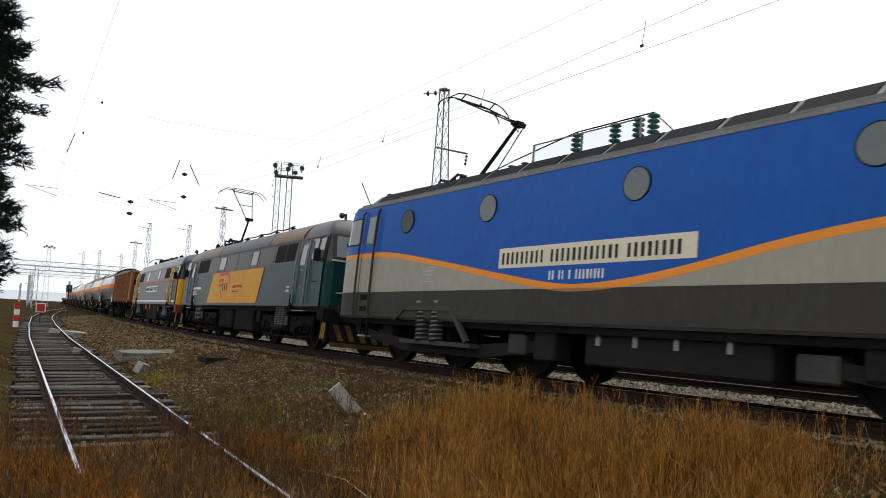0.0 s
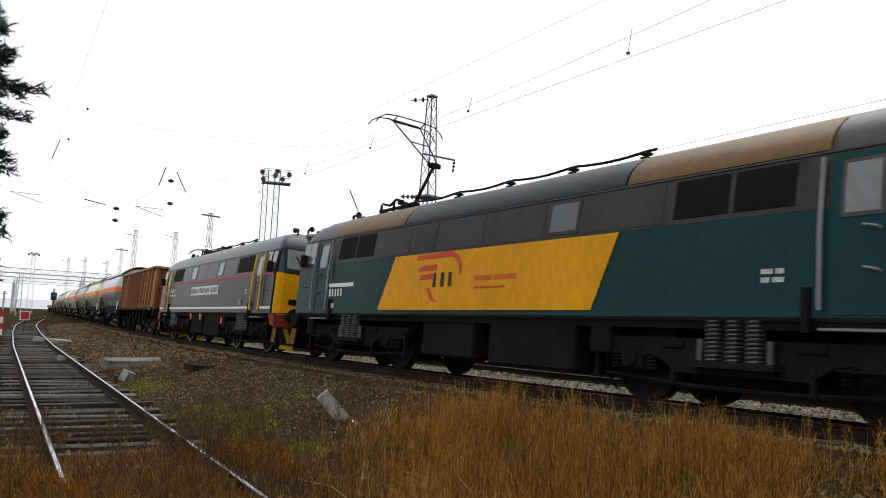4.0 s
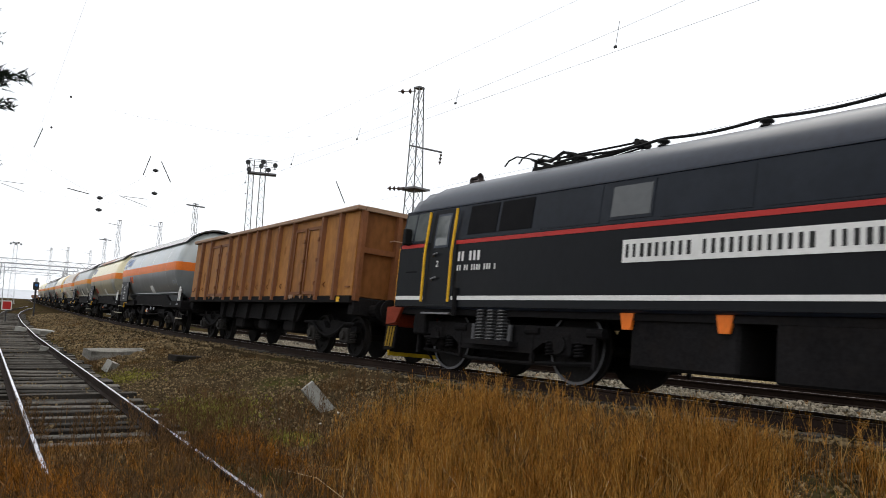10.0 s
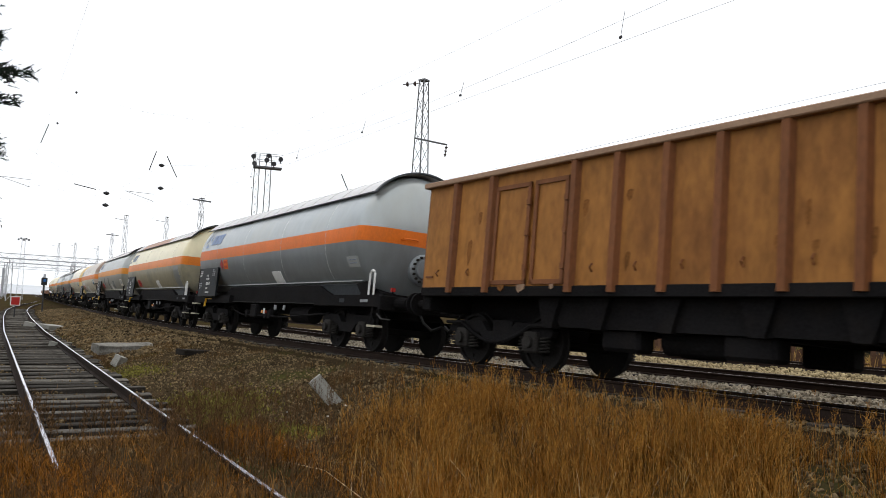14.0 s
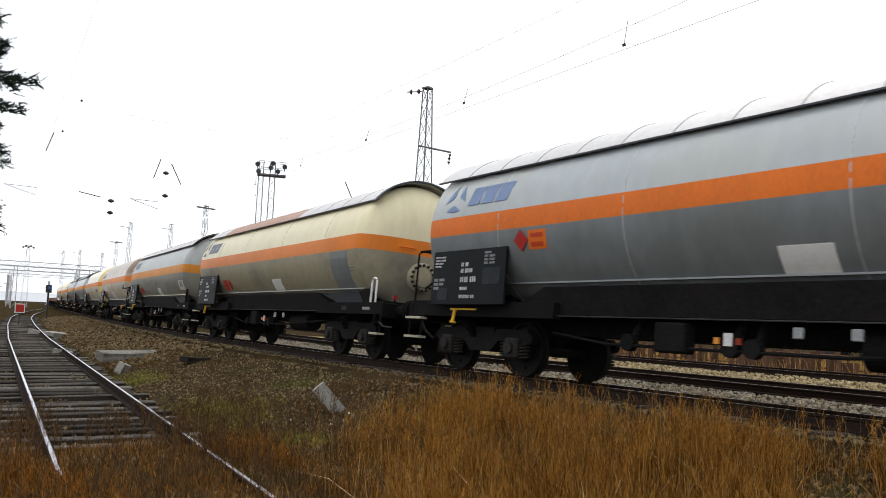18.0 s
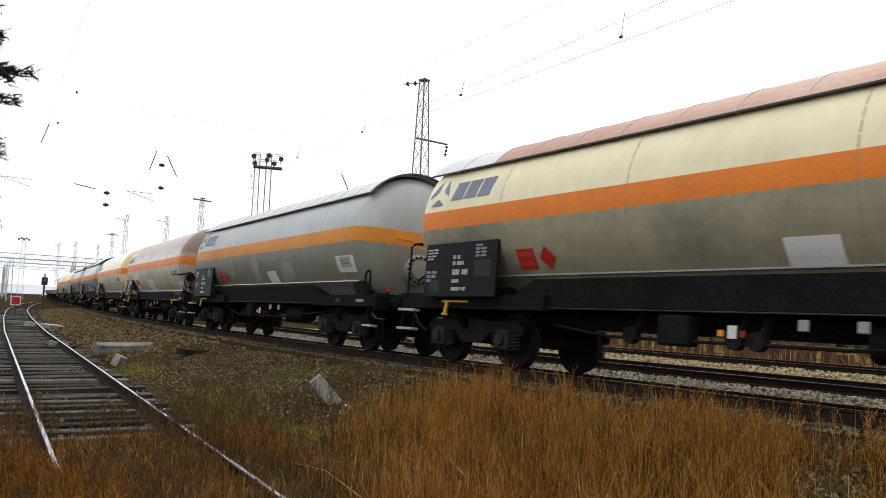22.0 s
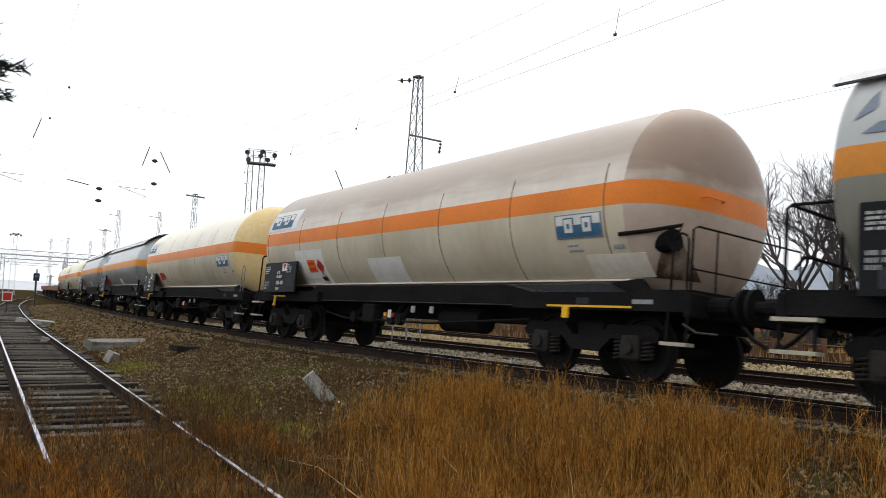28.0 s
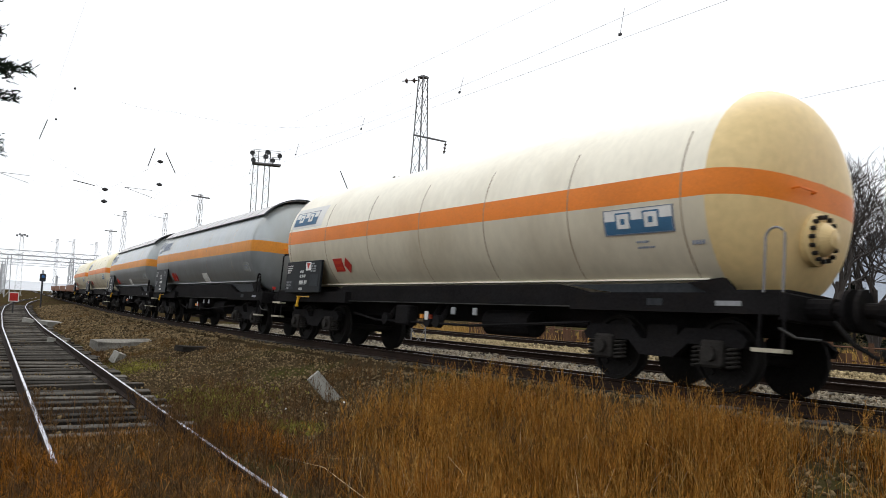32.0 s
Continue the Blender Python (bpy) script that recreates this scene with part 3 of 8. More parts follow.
def blue_locomotive(front, rear):
    v = vehicle("electric_locomotive", "blue and grey electric locomotive with an orange wave stripe, pantograph raised", "locomotive", front, rear, 5.15)
    prof = [(1.4, 0.86), (1.465, 0.9), (1.465, 2.4), (1.395, 3.44), (1.12, 3.68), (0.7, 3.8), (0.0, 3.84)]
    ends = [(9.25, 0.86, 2.3), (9.2, 0.925, 2.4), (9.12, 0.945, 2.95), (9.04, 0.955, 3.25), (8.9, 0.965, 3.42), (8.6, 0.98, 3.56), (8.3, 0.99, 3.68), (7.6, 1, 3.9)]
    st = [(-x, w, t) for x, w, t in ends] + [(x, w, t) for x, w, t in reversed(ends)]
    part("body", hull(bmesh.new(), st, prof), roof_p, v, "dull grey body shell and cab roofs")
    xs = [-9.2 + 0.2 * i for i in range(93)]
    for sgn in (1, -1):
        def skin(lo, hi, mat, name, label):
            bm = bmesh.new()
            rings = []
            for x in xs:
                w = nose_in(x)
                a, b = lo(x), hi(x)
                zz = [a + (b - a) * i / 6 for i in range(7)]
                rings.append([(x, sgn * (blue_side(z) * w + 0.006), z) for z in zz])
            quad_faces(bm, rings, closed=False)
            bmesh.ops.recalc_face_normals(bm, faces=bm.faces)
            if bm.faces[40].normal.y * sgn < 0:
                bmesh.ops.reverse_faces(bm, faces=bm.faces)
            part(name, bm, mat, v, label)
        skin(lambda x: 0.9, lambda x: 1.42, skirt_p, "skirt_panel", "dark grey skirt panel")
        skin(lambda x: 1.424, lambda x: min(wave(x), rake(x)) - 0.115, beige_p, "lower_panel", "grey-beige lower side panel")
        skin(lambda x: min(wave(x), rake(x)) - 0.113, lambda x: min(wave(x), rake(x)), stripe_p, "stripe", "orange wave stripe")
        skin(lambda x: min(wave(x), rake(x) - 0.02) + 0.002, rake, blue_p, "upper_panel", "glossy blue upper side panel")
        part("gutter", boxed(-8.6, 8.6, *sorted((sgn * (blue_side(3.39) + 0.004), sgn * (blue_side(3.39) + 0.022))), 3.335, 3.405, bevel=0.008), gutter_p, v, "pale grey gutter along the roof edge")
        for x in (6.43, 3.7, 0.28, -3.0, -6.6):
            bm = bmesh.new()
            spun(bm, [(0, 0.252), (0.02, 0.252), (0.025, 0.238), (0.012, 0.228)], "y", 28)
            if sgn < 0:
                bmesh.ops.scale(bm, vec=(1, -1, 1), verts=bm.verts)
            w = part("round_window", bm, rubber_m, v, loc=(x, sgn * (blue_side(2.88) + 0.008), 2.88))
            bm = bmesh.new()
            spun(bm, [(0, 0.235), (sgn * 0.02, 0.235)], "y", 28)
            part("pane", bm, port_glass, w)
        for k in range(16):
            x = -7.9 + k
            bm = bmesh.new()
            y0, y1, z0, z1 = sgn * 1.4, sgn * 1.15, 3.455, 3.675
            quad_faces(bm, [[(x, y0, z0), (x, y1, z1), (x, y1 - sgn * 0.02, z1 - 0.03), (x, y0 - sgn * 0.02, z0 - 0.02)], [(x + 0.9, y0, z0), (x + 0.9, y1, z1), (x + 0.9, y1 - sgn * 0.02, z1 - 0.03), (x + 0.9, y0 - sgn * 0.02, z0 - 0.02)]])
            bmesh.ops.recalc_face_normals(bm, faces=bm.faces)
            part("louvre", bm, louvre_p, v)
        part("gutter", boxed(-8.6, 8.6, *sorted((sgn * 1.39, sgn * 1.43)), 3.405, 3.44), roof_p, v, "pale grey gutter")
        for e in (1, -1):
            d = patch(v, "cab_door", *sorted((e * 7.74, e * 8.26)), 1.46, 2.14, blue_side, beige_p, 0.011, sgn=sgn)
            for x in (7.72, 8.28):
                patch(d, "door_seam", e * x - 0.012, e * x + 0.012, 0.95, 3.22, blue_side, rubber_m, 0.009, sgn=sgn)
            window(d, *sorted((e * 7.78, e * 8.13)), 2.49, 3.13, blue_side, pale_glass, steel_grey, sgn=sgn, edge=0.03)
            for z in (1.0, 1.25):
                patch(d, "step_recess", *sorted((e * 7.8, e * 8.14)), z, z + 0.12, blue_side, grille_p, 0.009, n=1, sgn=sgn)
            for x in (7.66, 8.34):
                bm = bmesh.new()
                tube(bm, [(e * x, sgn * 1.49, 0.9), (e * x, sgn * 1.535, 1.0), (e * x, sgn * 1.535, 2.3), (e * x, sgn * 1.5, 3.2), (e * x, sgn * 1.45, 3.26)], 0.026)
                part("handrail", bm, cradle_p, v)
            part("step", boxed(*sorted((e * 7.8, e * 8.14)), *sorted((sgn * 1.3, sgn * 1.45)), 0.45, 0.49), steel_grey, v)
            for x in (7.82, 8.12):
                part("step_hanger", boxed(e * x - 0.02, e * x + 0.02, *sorted((sgn * 1.38, sgn * 1.42)), 0.45, 0.9), black_iron, v)
            window(v, *sorted((e * 8.44, e * 9.06)), 2.5, 3.13, lambda z: blue_side(z) + 0.004, pale_glass, rubber_m, sgn=sgn, name="cab_window", bend=nose_in, edge=0.025)
            part("end_ledge", boxed(*sorted((e * 9.0, e * 9.5)), *sorted((sgn * 1.05, sgn * 1.42)), 1.41, 1.435), steel_grey, v)
    for e in (1, -1):
        bm = bmesh.new()
        for y0, y1 in ((-1.2, -0.06), (0.06, 1.2)):
            p = [(e * 9.25, y0, 2.35), (e * 9.25, y1, 2.35), (e * 9.12, y1, 3.1), (e * 9.12, y0, 3.1)]
            bmv = [bm.verts.new(q) for q in p] + [bm.verts.new((q[0] + e * 0.02, q[1], q[2])) for q in p]
            bm.faces.new(bmv[:4]), bm.faces.new(bmv[4:])
        part("windscreen", bm, glass_m, v)
        buffers(v, e * 9.3, e, 1.05, 0.6)
        part("buffer_beam", boxed(*sorted((e * 9.15, e * 9.34)), -1.35, 1.35, 0.82, 1.3, bevel=0.03), black_iron, v)
        part("end_panel", boxed(*sorted((e * 9.27, e * 9.295)), -1.34, 1.34, 1.32, 2.04, bevel=0.008), beige_p, v)
    bars(v, 3.15, 1.482, 1.84, 0.2, (9, 12, 8), ink_m, "operator_sign_lettering", width=0.612, fill=0.5)
    bm = boxed(-0.8, 3.24, 1.476, 1.481, 1.78, 2.12)
    part("sign_board", bm, cream_sign, v, "cream sign board with dark lettering")
    bars(v, 1.95, 1.482, 1.56, 0.14, (2, 2, 1, 8), white_p, "number_lettering", width=0.55, fill=0.5)
    for a, b, c, d in ((5.2, 5.7, 1.87, 1.88), (5.2, 5.7, 1.6, 1.61), (5.2, 5.21, 1.61, 1.87), (5.69, 5.7, 1.61, 1.87), (5.27, 5.62, 1.8, 1.825), (5.3, 5.62, 1.73, 1.75), (5.36, 5.5, 1.65, 1.67)):
        part("notice_line", boxed(a, b, 1.474, 1.48, c, d), faint_white, v)
    for a, b in ((5.75, 5.5), (5.15, 4.8)):
        bars(v, a, 1.474, 1.2, 0.035, (3, 3), faint_white, "notice_lettering")
    # underframe
    part("underframe_box", boxed(-1.75, 1.3, -1.25, 1.25, 0.3, 0.82, bevel=0.03), bogie_grey, v, "dark grey equipment box under the floor")
    for x in (1.0, 0.3, -0.4, -1.2):
        part("latch", boxed(x - 0.04, x + 0.04, 1.25, 1.29, 0.6, 0.84), steel_grey, v)
    for a, b, lo, hi in ((-2.55, -2.05, 0.34, 0.66), (2.6, 3.05, 0.36, 0.7), (-3.5, -2.8, 0.4, 0.8), (1.9, 2.4, 0.3, 0.8)):
        part("equipment_case", boxed(a, b, 0.9, 1.3, lo, hi, bevel=0.03), cradle_p if hi < 0.75 else bogie_grey, v)
    part("air_pipe", tube(bmesh.new(), [(3.4, 1.22, 0.75), (2.2, 1.28, 0.84), (-2.2, 1.28, 0.84), (-3.4, 1.2, 0.72)], 0.03), bogie_grey, v)
    part("floor", boxed(-9.1, 9.1, -1.35, 1.35, 0.75, 0.9), black_iron, v)
    for e in (1, -1):
        bg = new("bogie")
        bg.parent = v
        bg.location = (e * 5.15, 0, 0)
        for sgn in (1, -1):
            bm = bmesh.new()
            prism(bm, [(-2.9, 0.62), (-1.4, 0.5), (-0.9, 0.42), (1.0, 0.42), (1.5, 0.5), (2.9, 0.62), (2.9, 0.45), (1.3, 0.25), (-1.3, 0.25), (-2.9, 0.45)], sgn * 1.12, sgn * 1.24)
            part("side_frame", bm, bogie_grey, bg)
            bm = bmesh.new()
            for p, q in (((-0.58, 1.09), (1.05, 1.09)), ((-0.58, 1.09), (-1.15, 0.5)), ((1.05, 1.09), (1.4, 0.87))):
                a = Vector((p[0], 0, p[1]))
                b = Vector((q[0], 0, q[1]))
                n = (b - a).normalized().cross(Vector((0, 1, 0))) * 0.045
                prism(bm, [((a + n).x, (a + n).z), ((b + n).x, (b + n).z), ((b - n).x, (b - n).z), ((a - n).x, (a - n).z)], sgn * 1.42, sgn * 1.5)
            box(bm, -1.25, 1.15, *sorted((sgn * 1.05, sgn * 1.46)), 0.4, 0.48)
            part("spring_cradle", bm, cradle_p, bg, "grey trapezoid spring cradle")
            for x in (-0.05, 0.44):
                bm = bmesh.new()
                coil(bm, x, sgn * 1.36, 0.48, 1.06, 0.14, 0.036, 7)
                part("coil_spring", bm, spring_m, bg)
            for x in (-2.15, 0.0, 2.15):
                part("axle_box", boxed(x - 0.2, x + 0.2, *sorted((sgn * 0.95, sgn * 1.2)), 0.42, 0.82, bevel=0.04), bogie_grey, bg)
        for x in (-2.15, 0.0, 2.15):
            ws = part("wheelset", wheelset_mesh(0.6), [wheel_m, wheel_m], bg, loc=(x, 0, 0.6))
            SPIN.append((ws, 0.6))
    # roof equipment
    pantograph(v, 6.5, 3.78, -1.3, 2.09, bogie_grey, 1, ahead=0.0, bend=0.5, rod=(-0.55, -0.16), wide=0.86)
    bm = bmesh.new()
    box(bm, 0.75, 3.2, 0.95, 0.965, 3.74, 4.05)
    part("glass_screen", bm, pane_m, v, "clear screen beside the roof insulators")
    for x in (3.2, 2.0, 0.75):
        part("screen_post", boxed(x - 0.015, x + 0.015, 0.93, 0.96, 3.72, 4.06), steel_grey, v)
    part("screen_rail", boxed(0.75, 3.2, 0.945, 0.97, 4.05, 4.065), steel_grey, v)
    for x in (2.6, 1.7, 1.2, 0.9):
        insulator(v, x, 0.5, 3.76, 0.52, 0.1, 6, green_porcelain)
    for x in (4.6, 4.2):
        insulator(v, x, 0.3, 3.8, 0.25)
    bm = bmesh.new()
    tube(bm, [(5.4, 0.3, 3.98), (4.6, 0.3, 4.13), (3.2, 0.4, 4.28), (2.6, 0.5, 4.3), (0.9, 0.5, 4.3), (0.4, 0.4, 3.8)], 0.012)
    part("roof_cable", bm, rubber_m, v)
    horn(v, 8.5, 0.6, 3.85, 1, black_iron)
    return v


pane_m = bpy.data.materials.new("clear_screen")
pane_m.use_nodes = True
pb = pane_m.node_tree.nodes["Principled BSDF"]
pb.inputs["Base Color"].default_value = (0.87, 0.9, 0.9, 1)
pb.inputs["Transmission Weight"].default_value, pb.inputs["Roughness"].default_value, pb.inputs["IOR"].default_value = 1.0, 0.08, 1.02
green_porcelain = paint("green_porcelain", (0.03, 0.1, 0.075), 0.25)
teal_roof = paint("dark_teal_roof", (0.008, 0.019, 0.023), 0.4, grain=0.2, scale=2.5, dirt=0.4, dirt_color=(0.018, 0.022, 0.022), spec=0.2)
blue_locomotive(-3.2, 16.6)

# ---- the two four-axle locomotives ----
green_p = paint("dark_green_livery", (0.004, 0.035, 0.037), 0.35, grain=0.2, scale=2.0, dirt=0.4, dirt_color=(0.012, 0.022, 0.022), streak=True, spec=0.1)
brown_p = paint("sooty_brown_panel", (0.042, 0.036, 0.035), 0.35, grain=0.2, scale=2.5, dirt=0.5, dirt_color=(0.012, 0.011, 0.012), streak=True, spec=0.1)
livery_yellow = paint("dusty_yellow_panel", (0.62, 0.29, 0.003), 0.45, grain=0.12, scale=2.0, dirt=0.35, dirt_color=(0.4, 0.17, 0.006), streak=True, spec=0.1)
black_p = paint("black_livery", (0.0065, 0.0075, 0.0095), 0.3, grain=0.15, scale=2.5, dirt=0.25, dirt_color=(0.012, 0.012, 0.013), streak=True, spec=0.09)
sheen_roof = paint("worn_grey_roof", (0.045, 0.044, 0.046), 0.38, grain=0.2, scale=3, dirt=0.4, dirt_color=(0.03, 0.025, 0.02))
# bluish sky sheen painted into black roof and upper side, cloudy mottling included
black_sheen_roof = paint("black_sheen_roof", (0.014, 0.02, 0.034), 0.3, grain=0.2, scale=2, dirt=0.3, dirt_color=(0.026, 0.028, 0.034), spec=0.3)
black_upper = paint("sheen_black_upper", (0.011, 0.0145, 0.021), 0.3, grain=0.2, scale=1.4, dirt=0.6, dirt_color=(0.024, 0.029, 0.038), spec=0.12)
yellow_grime = paint("soot_covered_stripe", (0.09, 0.055, 0.016), 0.7, grain=0.3, scale=4, dirt=0.8, dirt_color=(0.03, 0.022, 0.015), spec=0.05)
yellow_edge = paint("yellow_plough_edge", (0.5, 0.33, 0.012), 0.6, grain=0.2, scale=4, dirt=0.4, dirt_color=(0.2, 0.12, 0.02), spec=0.1)
horn_m = paint("dull_brown_horn", (0.035, 0.024, 0.022), 0.6, grain=0.2)
# opaque panes; base colour lifted to stand in for sky seen through them
cab_glass = paint("sky_pale_cab_glass", (0.105, 0.115, 0.115), 0.08, 0.0, grain=0.15, scale=1.2, spec=0.8)
yellow_dull = paint("grimy_yellow_stripe", (0.27, 0.165, 0.012), 0.6, grain=0.2, scale=4, dirt=0.7, dirt_color=(0.08, 0.05, 0.012), spec=0.1)
swoosh_p = paint("red_swoosh", (0.5, 0.05, 0.02), 0.5, grain=0.08)
panel_p = paint("sooty_ochre_roof_panel", (0.12, 0.066, 0.02), 0.45, grain=0.25, scale=2, dirt=0.8, dirt_color=(0.07, 0.05, 0.035), streak=True, spec=0.2)


def el_side(z):
    if z < 2.32:
        return 1.31
    return 1.31 - 0.075 * ((z - 2.32) / 0.65) ** 1.3


def four_axle_locomotive(front, rear, label, low, high, roof, nose, bar, red, rails, number):
    v = vehicle("electric_locomotive", label, "locomotive", front, rear, 4.99)
    prof = [(1.26, 1.08), (1.3, 1.14), (1.305, 2.32), (1.235, 2.97), (1.19, 3.12), (1.12, 3.25), (1.0, 3.38), (0.85, 3.485), (0.66, 3.575), (0.45, 3.635), (0.22, 3.675), (0.0, 3.69)]
    ends = [(8.22, 0.78, 2.33), (8.19, 0.87, 2.35), (8.12, 0.93, 2.38), (7.96, 0.95, 3.05), (7.82, 0.965, 3.24), (7.6, 0.975, 3.42), (7.25, 0.985, 3.55), (6.6, 1, 3.7)]
    st = [(-x, w, t) for x, w, t in ends] + [(x, w, t) for x, w, t in reversed(ends)]
    part("body", hull(bmesh.new(), st, prof), [roof], v, "domed roof and body shell", smooth=True)
    for sgn in (1, -1):
        patch(v, "lower_panel", -7.98, 7.98, 1.12, 2.32, lambda z: el_side(z) - 0.002 , low, 0.004, sgn=sgn)
        patch(v, "upper_panel", -7.55, 7.55, 2.324, 2.95, el_side, high, 0.003, sgn=sgn)
        part("gutter", boxed(-7.7, 7.7, *sorted((sgn * 1.225, sgn * 1.255)), 2.965, 2.99), roof, v)
        for e in (1, -1):
            a, b = sorted((e * 6.2, e * 6.9))
            d = patch(v, "cab_door", a, b, 1.15, 2.93, el_side, low, 0.012, sgn=sgn)
            window(d, a + 0.12, b - 0.12, 2.2, 2.85, lambda z: el_side(z) + 0.006, cab_glass, roof, sgn=sgn)
            for z in (1.6, 2.05):
                bm = bmesh.new()
                tube(bm, [(e * 6.75, sgn * 1.33, z), (e * 6.72, sgn * 1.37, z + 0.02), (e * 6.58, sgn * 1.37, z + 0.05)], 0.016)
                part("door_handle", bm, steel_grey, d)
            patch(v, "vent_slot", *sorted((e * 7.3, e * 7.68)), 1.76, 1.785, el_side, grille_p, 0.009, n=1, sgn=sgn)
            bm = boxed(*sorted((e * 7.6, e * 7.72)), *sorted((sgn * 1.3, sgn * 1.46)), 2.3, 2.62, bevel=0.02)
            part("side_mirror", bm, rubber_m, v)
            bm = bmesh.new()
            cyl(bm, (e * 5.95, sgn * 1.33, 0.95), (e * 5.95, sgn * 1.33, 1.45), 0.05, 10)
            part("sand_pipe", bm, black_iron, v)
            part("step_bar", boxed(*sorted((e * 6.1, e * 7.0)), *sorted((sgn * 1.2, sgn * 1.34)), 0.98, 1.01), steel_grey, v)
            part("footstep", boxed(*sorted((e * 6.3, e * 6.8)), *sorted((sgn * 1.15, sgn * 1.34)), 0.55, 0.58), black_iron, v)
            for x in (6.12, 6.98):
                bm = bmesh.new()
                tube(bm, [(e * x, sgn * 1.37, 1.2), (e * x, sgn * 1.38, 2.1), (e * x, sgn * 1.32, 2.9)], 0.028)
                part("handrail", bm, rails, v)
            patch(v, "cab_side", *sorted((e * 7.5, e * 7.98)), 2.324, 3.0, lambda z: el_side(z) * 0.972, high, 0.012, sgn=sgn)
            window(v, *sorted((e * 7.02, e * 7.5)), 2.34, 2.95, el_side, cab_glass, high, sgn=sgn, name="cab_window", edge=0.03)
            window(v, *sorted((e * 7.53, e * 7.93)), 2.36, 2.95, lambda z: el_side(z) * 0.985, cab_glass, high, sgn=sgn, name="cab_window", edge=0.03)
            for x0, x1 in ((4.98, 5.78), (4.08, 4.9)):
                patch(v, "grille", *sorted((e * x0, e * x1)), 2.4, 2.92, el_side, grille_p, 0.012, sgn=sgn)
        for x0, x1 in ((1.62, 2.42), (-2.3, -1.62)):
            window(v, x0, x1, 2.38, 2.92, el_side, dusty_glass, high, sgn=sgn)
        for x0, x1 in ((2.6, 3.9), (0.1, 1.5), (-1.5, -0.1), (-3.9, -2.5)):
            patch(v, "side_hatch", x0, x1, 2.36, 2.93, el_side, high, 0.009, sgn=sgn)
        if bar is not None:
            patch(v, "waist_line", -7.95, -7.0, 1.24, 1.31, el_side, bar, 0.012, n=1, sgn=sgn)
            patch(v, "waist_line", -6.1, 6.1, 1.24, 1.31, el_side, bar, 0.012, n=1, sgn=sgn)
            patch(v, "waist_line", 7.0, 7.95, 1.24, 1.31, el_side, bar, 0.012, n=1, sgn=sgn)
        if red is not None:
            for a, b in ((-7.92, -7.02), (-6.08, 6.08), (7.02, 7.92)):
                patch(v, "red_line", a, b, 2.24, 2.31, el_side, red, 0.012, n=1, sgn=sgn)
    stripe_dirty, stripe_edge = (yellow_grime, yellow_grime) if red is None else (yellow_dull, yellow_edge)
    for e in (1, -1):
        # raked end: two windscreens, centre pillar, nose panel
        bm = bmesh.new()
        p = [(8.19, -1.12, 2.36), (8.19, 1.12, 2.36), (7.985, 1.13, 3.04), (7.985, -1.13, 3.04)]
        quad_faces(bm, [[(e * x, y, z) for x, y, z in p], [(e * (x + 0.014), y, z + 0.004) for x, y, z in p]])
        bmesh.ops.recalc_face_normals(bm, faces=bm.faces)
        part("screen_surround", bm, high, v)
        for y0, y1 in ((-1.05, -0.06), (0.06, 1.05)):
            bm = bmesh.new()
            p = [(8.186, y0, 2.41), (8.186, y1, 2.41), (8.008, y1 * 0.97, 2.98), (8.008, y0 * 0.97, 2.98)]
            quad_faces(bm, [[(e * x, y, z) for x, y, z in p], [(e * (x + 0.025), y, z + 0.01) for x, y, z in p]])
            bmesh.ops.recalc_face_normals(bm, faces=bm.faces)
            w = part("windscreen", bm, pale_glass, v)
            bm = bmesh.new()
            tube(bm, [(e * 8.24, (y0 + y1) / 2, 2.4), (e * 8.11, (y0 + y1) / 2 + 0.2, 2.8)], 0.012)
            part("wiper", bm, rubber_m, w)
        part("nose_panel", boxed(*sorted((e * 8.16, e * 8.235)), -1.14, 1.14, 1.12, 2.3, bevel=0.035), nose, v)
        for sgn in (1, -1):
            bm = bmesh.new()
            quad_faces(bm, [[(e * 8.215, sgn * 1.13, z), (e * 8.14, sgn * 1.225, z), (e * 8.02, sgn * 1.275, z), (e * 8.02, sgn * 1.2, z), (e * 8.15, sgn * 1.1, z)] for z in (1.125, 2.295)])
            bmesh.ops.recalc_face_normals(bm, faces=bm.faces)
            part("nose_corner", bm, nose, v)
        part("screen_ledge", boxed(*sorted((e * 8.1, e * 8.26)), -1.15, 1.15, 2.302, 2.345), roof if red is not None else faint_white, v)
        bm = bmesh.new()
        for y in (-0.14, 0.14):
            cyl(bm, (e * 7.2, y, 3.52), (e * 7.78, y, 3.47), 0.12, 12)
        part("headlight_pod", bm, roof, v)
        for y in (-0.14, 0.14):
            bm = bmesh.new()
            cyl(bm, (e * 7.78, y, 3.47), (e * 7.8, y, 3.47), 0.095, 14)
            part("headlight", bm, pale_glass, v)
        for y in (-0.75, 0.75):
            part("marker_light", boxed(*sorted((e * 8.23, e * 8.25)), y - 0.14, y + 0.14, 1.4, 1.55), grille_p, v)
        for y, w, z in ((-0.35, -1, 3.78), (0.1, 1, 3.78), (0.42, -1, 3.75)):
            horn(v, e * 7.0, y, z, e * w * 0.8, horn_m)
        buffers(v, e * 8.2, e, 1.05, 0.68)
        bm = boxed(*sorted((e * 8.05, e * 8.32)), -1.2, 1.2, 0.72, 1.12, bevel=0.03)
        part("buffer_beam", bm, beam_red if red is not None else black_iron, v, "red buffer beam" if red is not None else "")
        bm = bmesh.new()
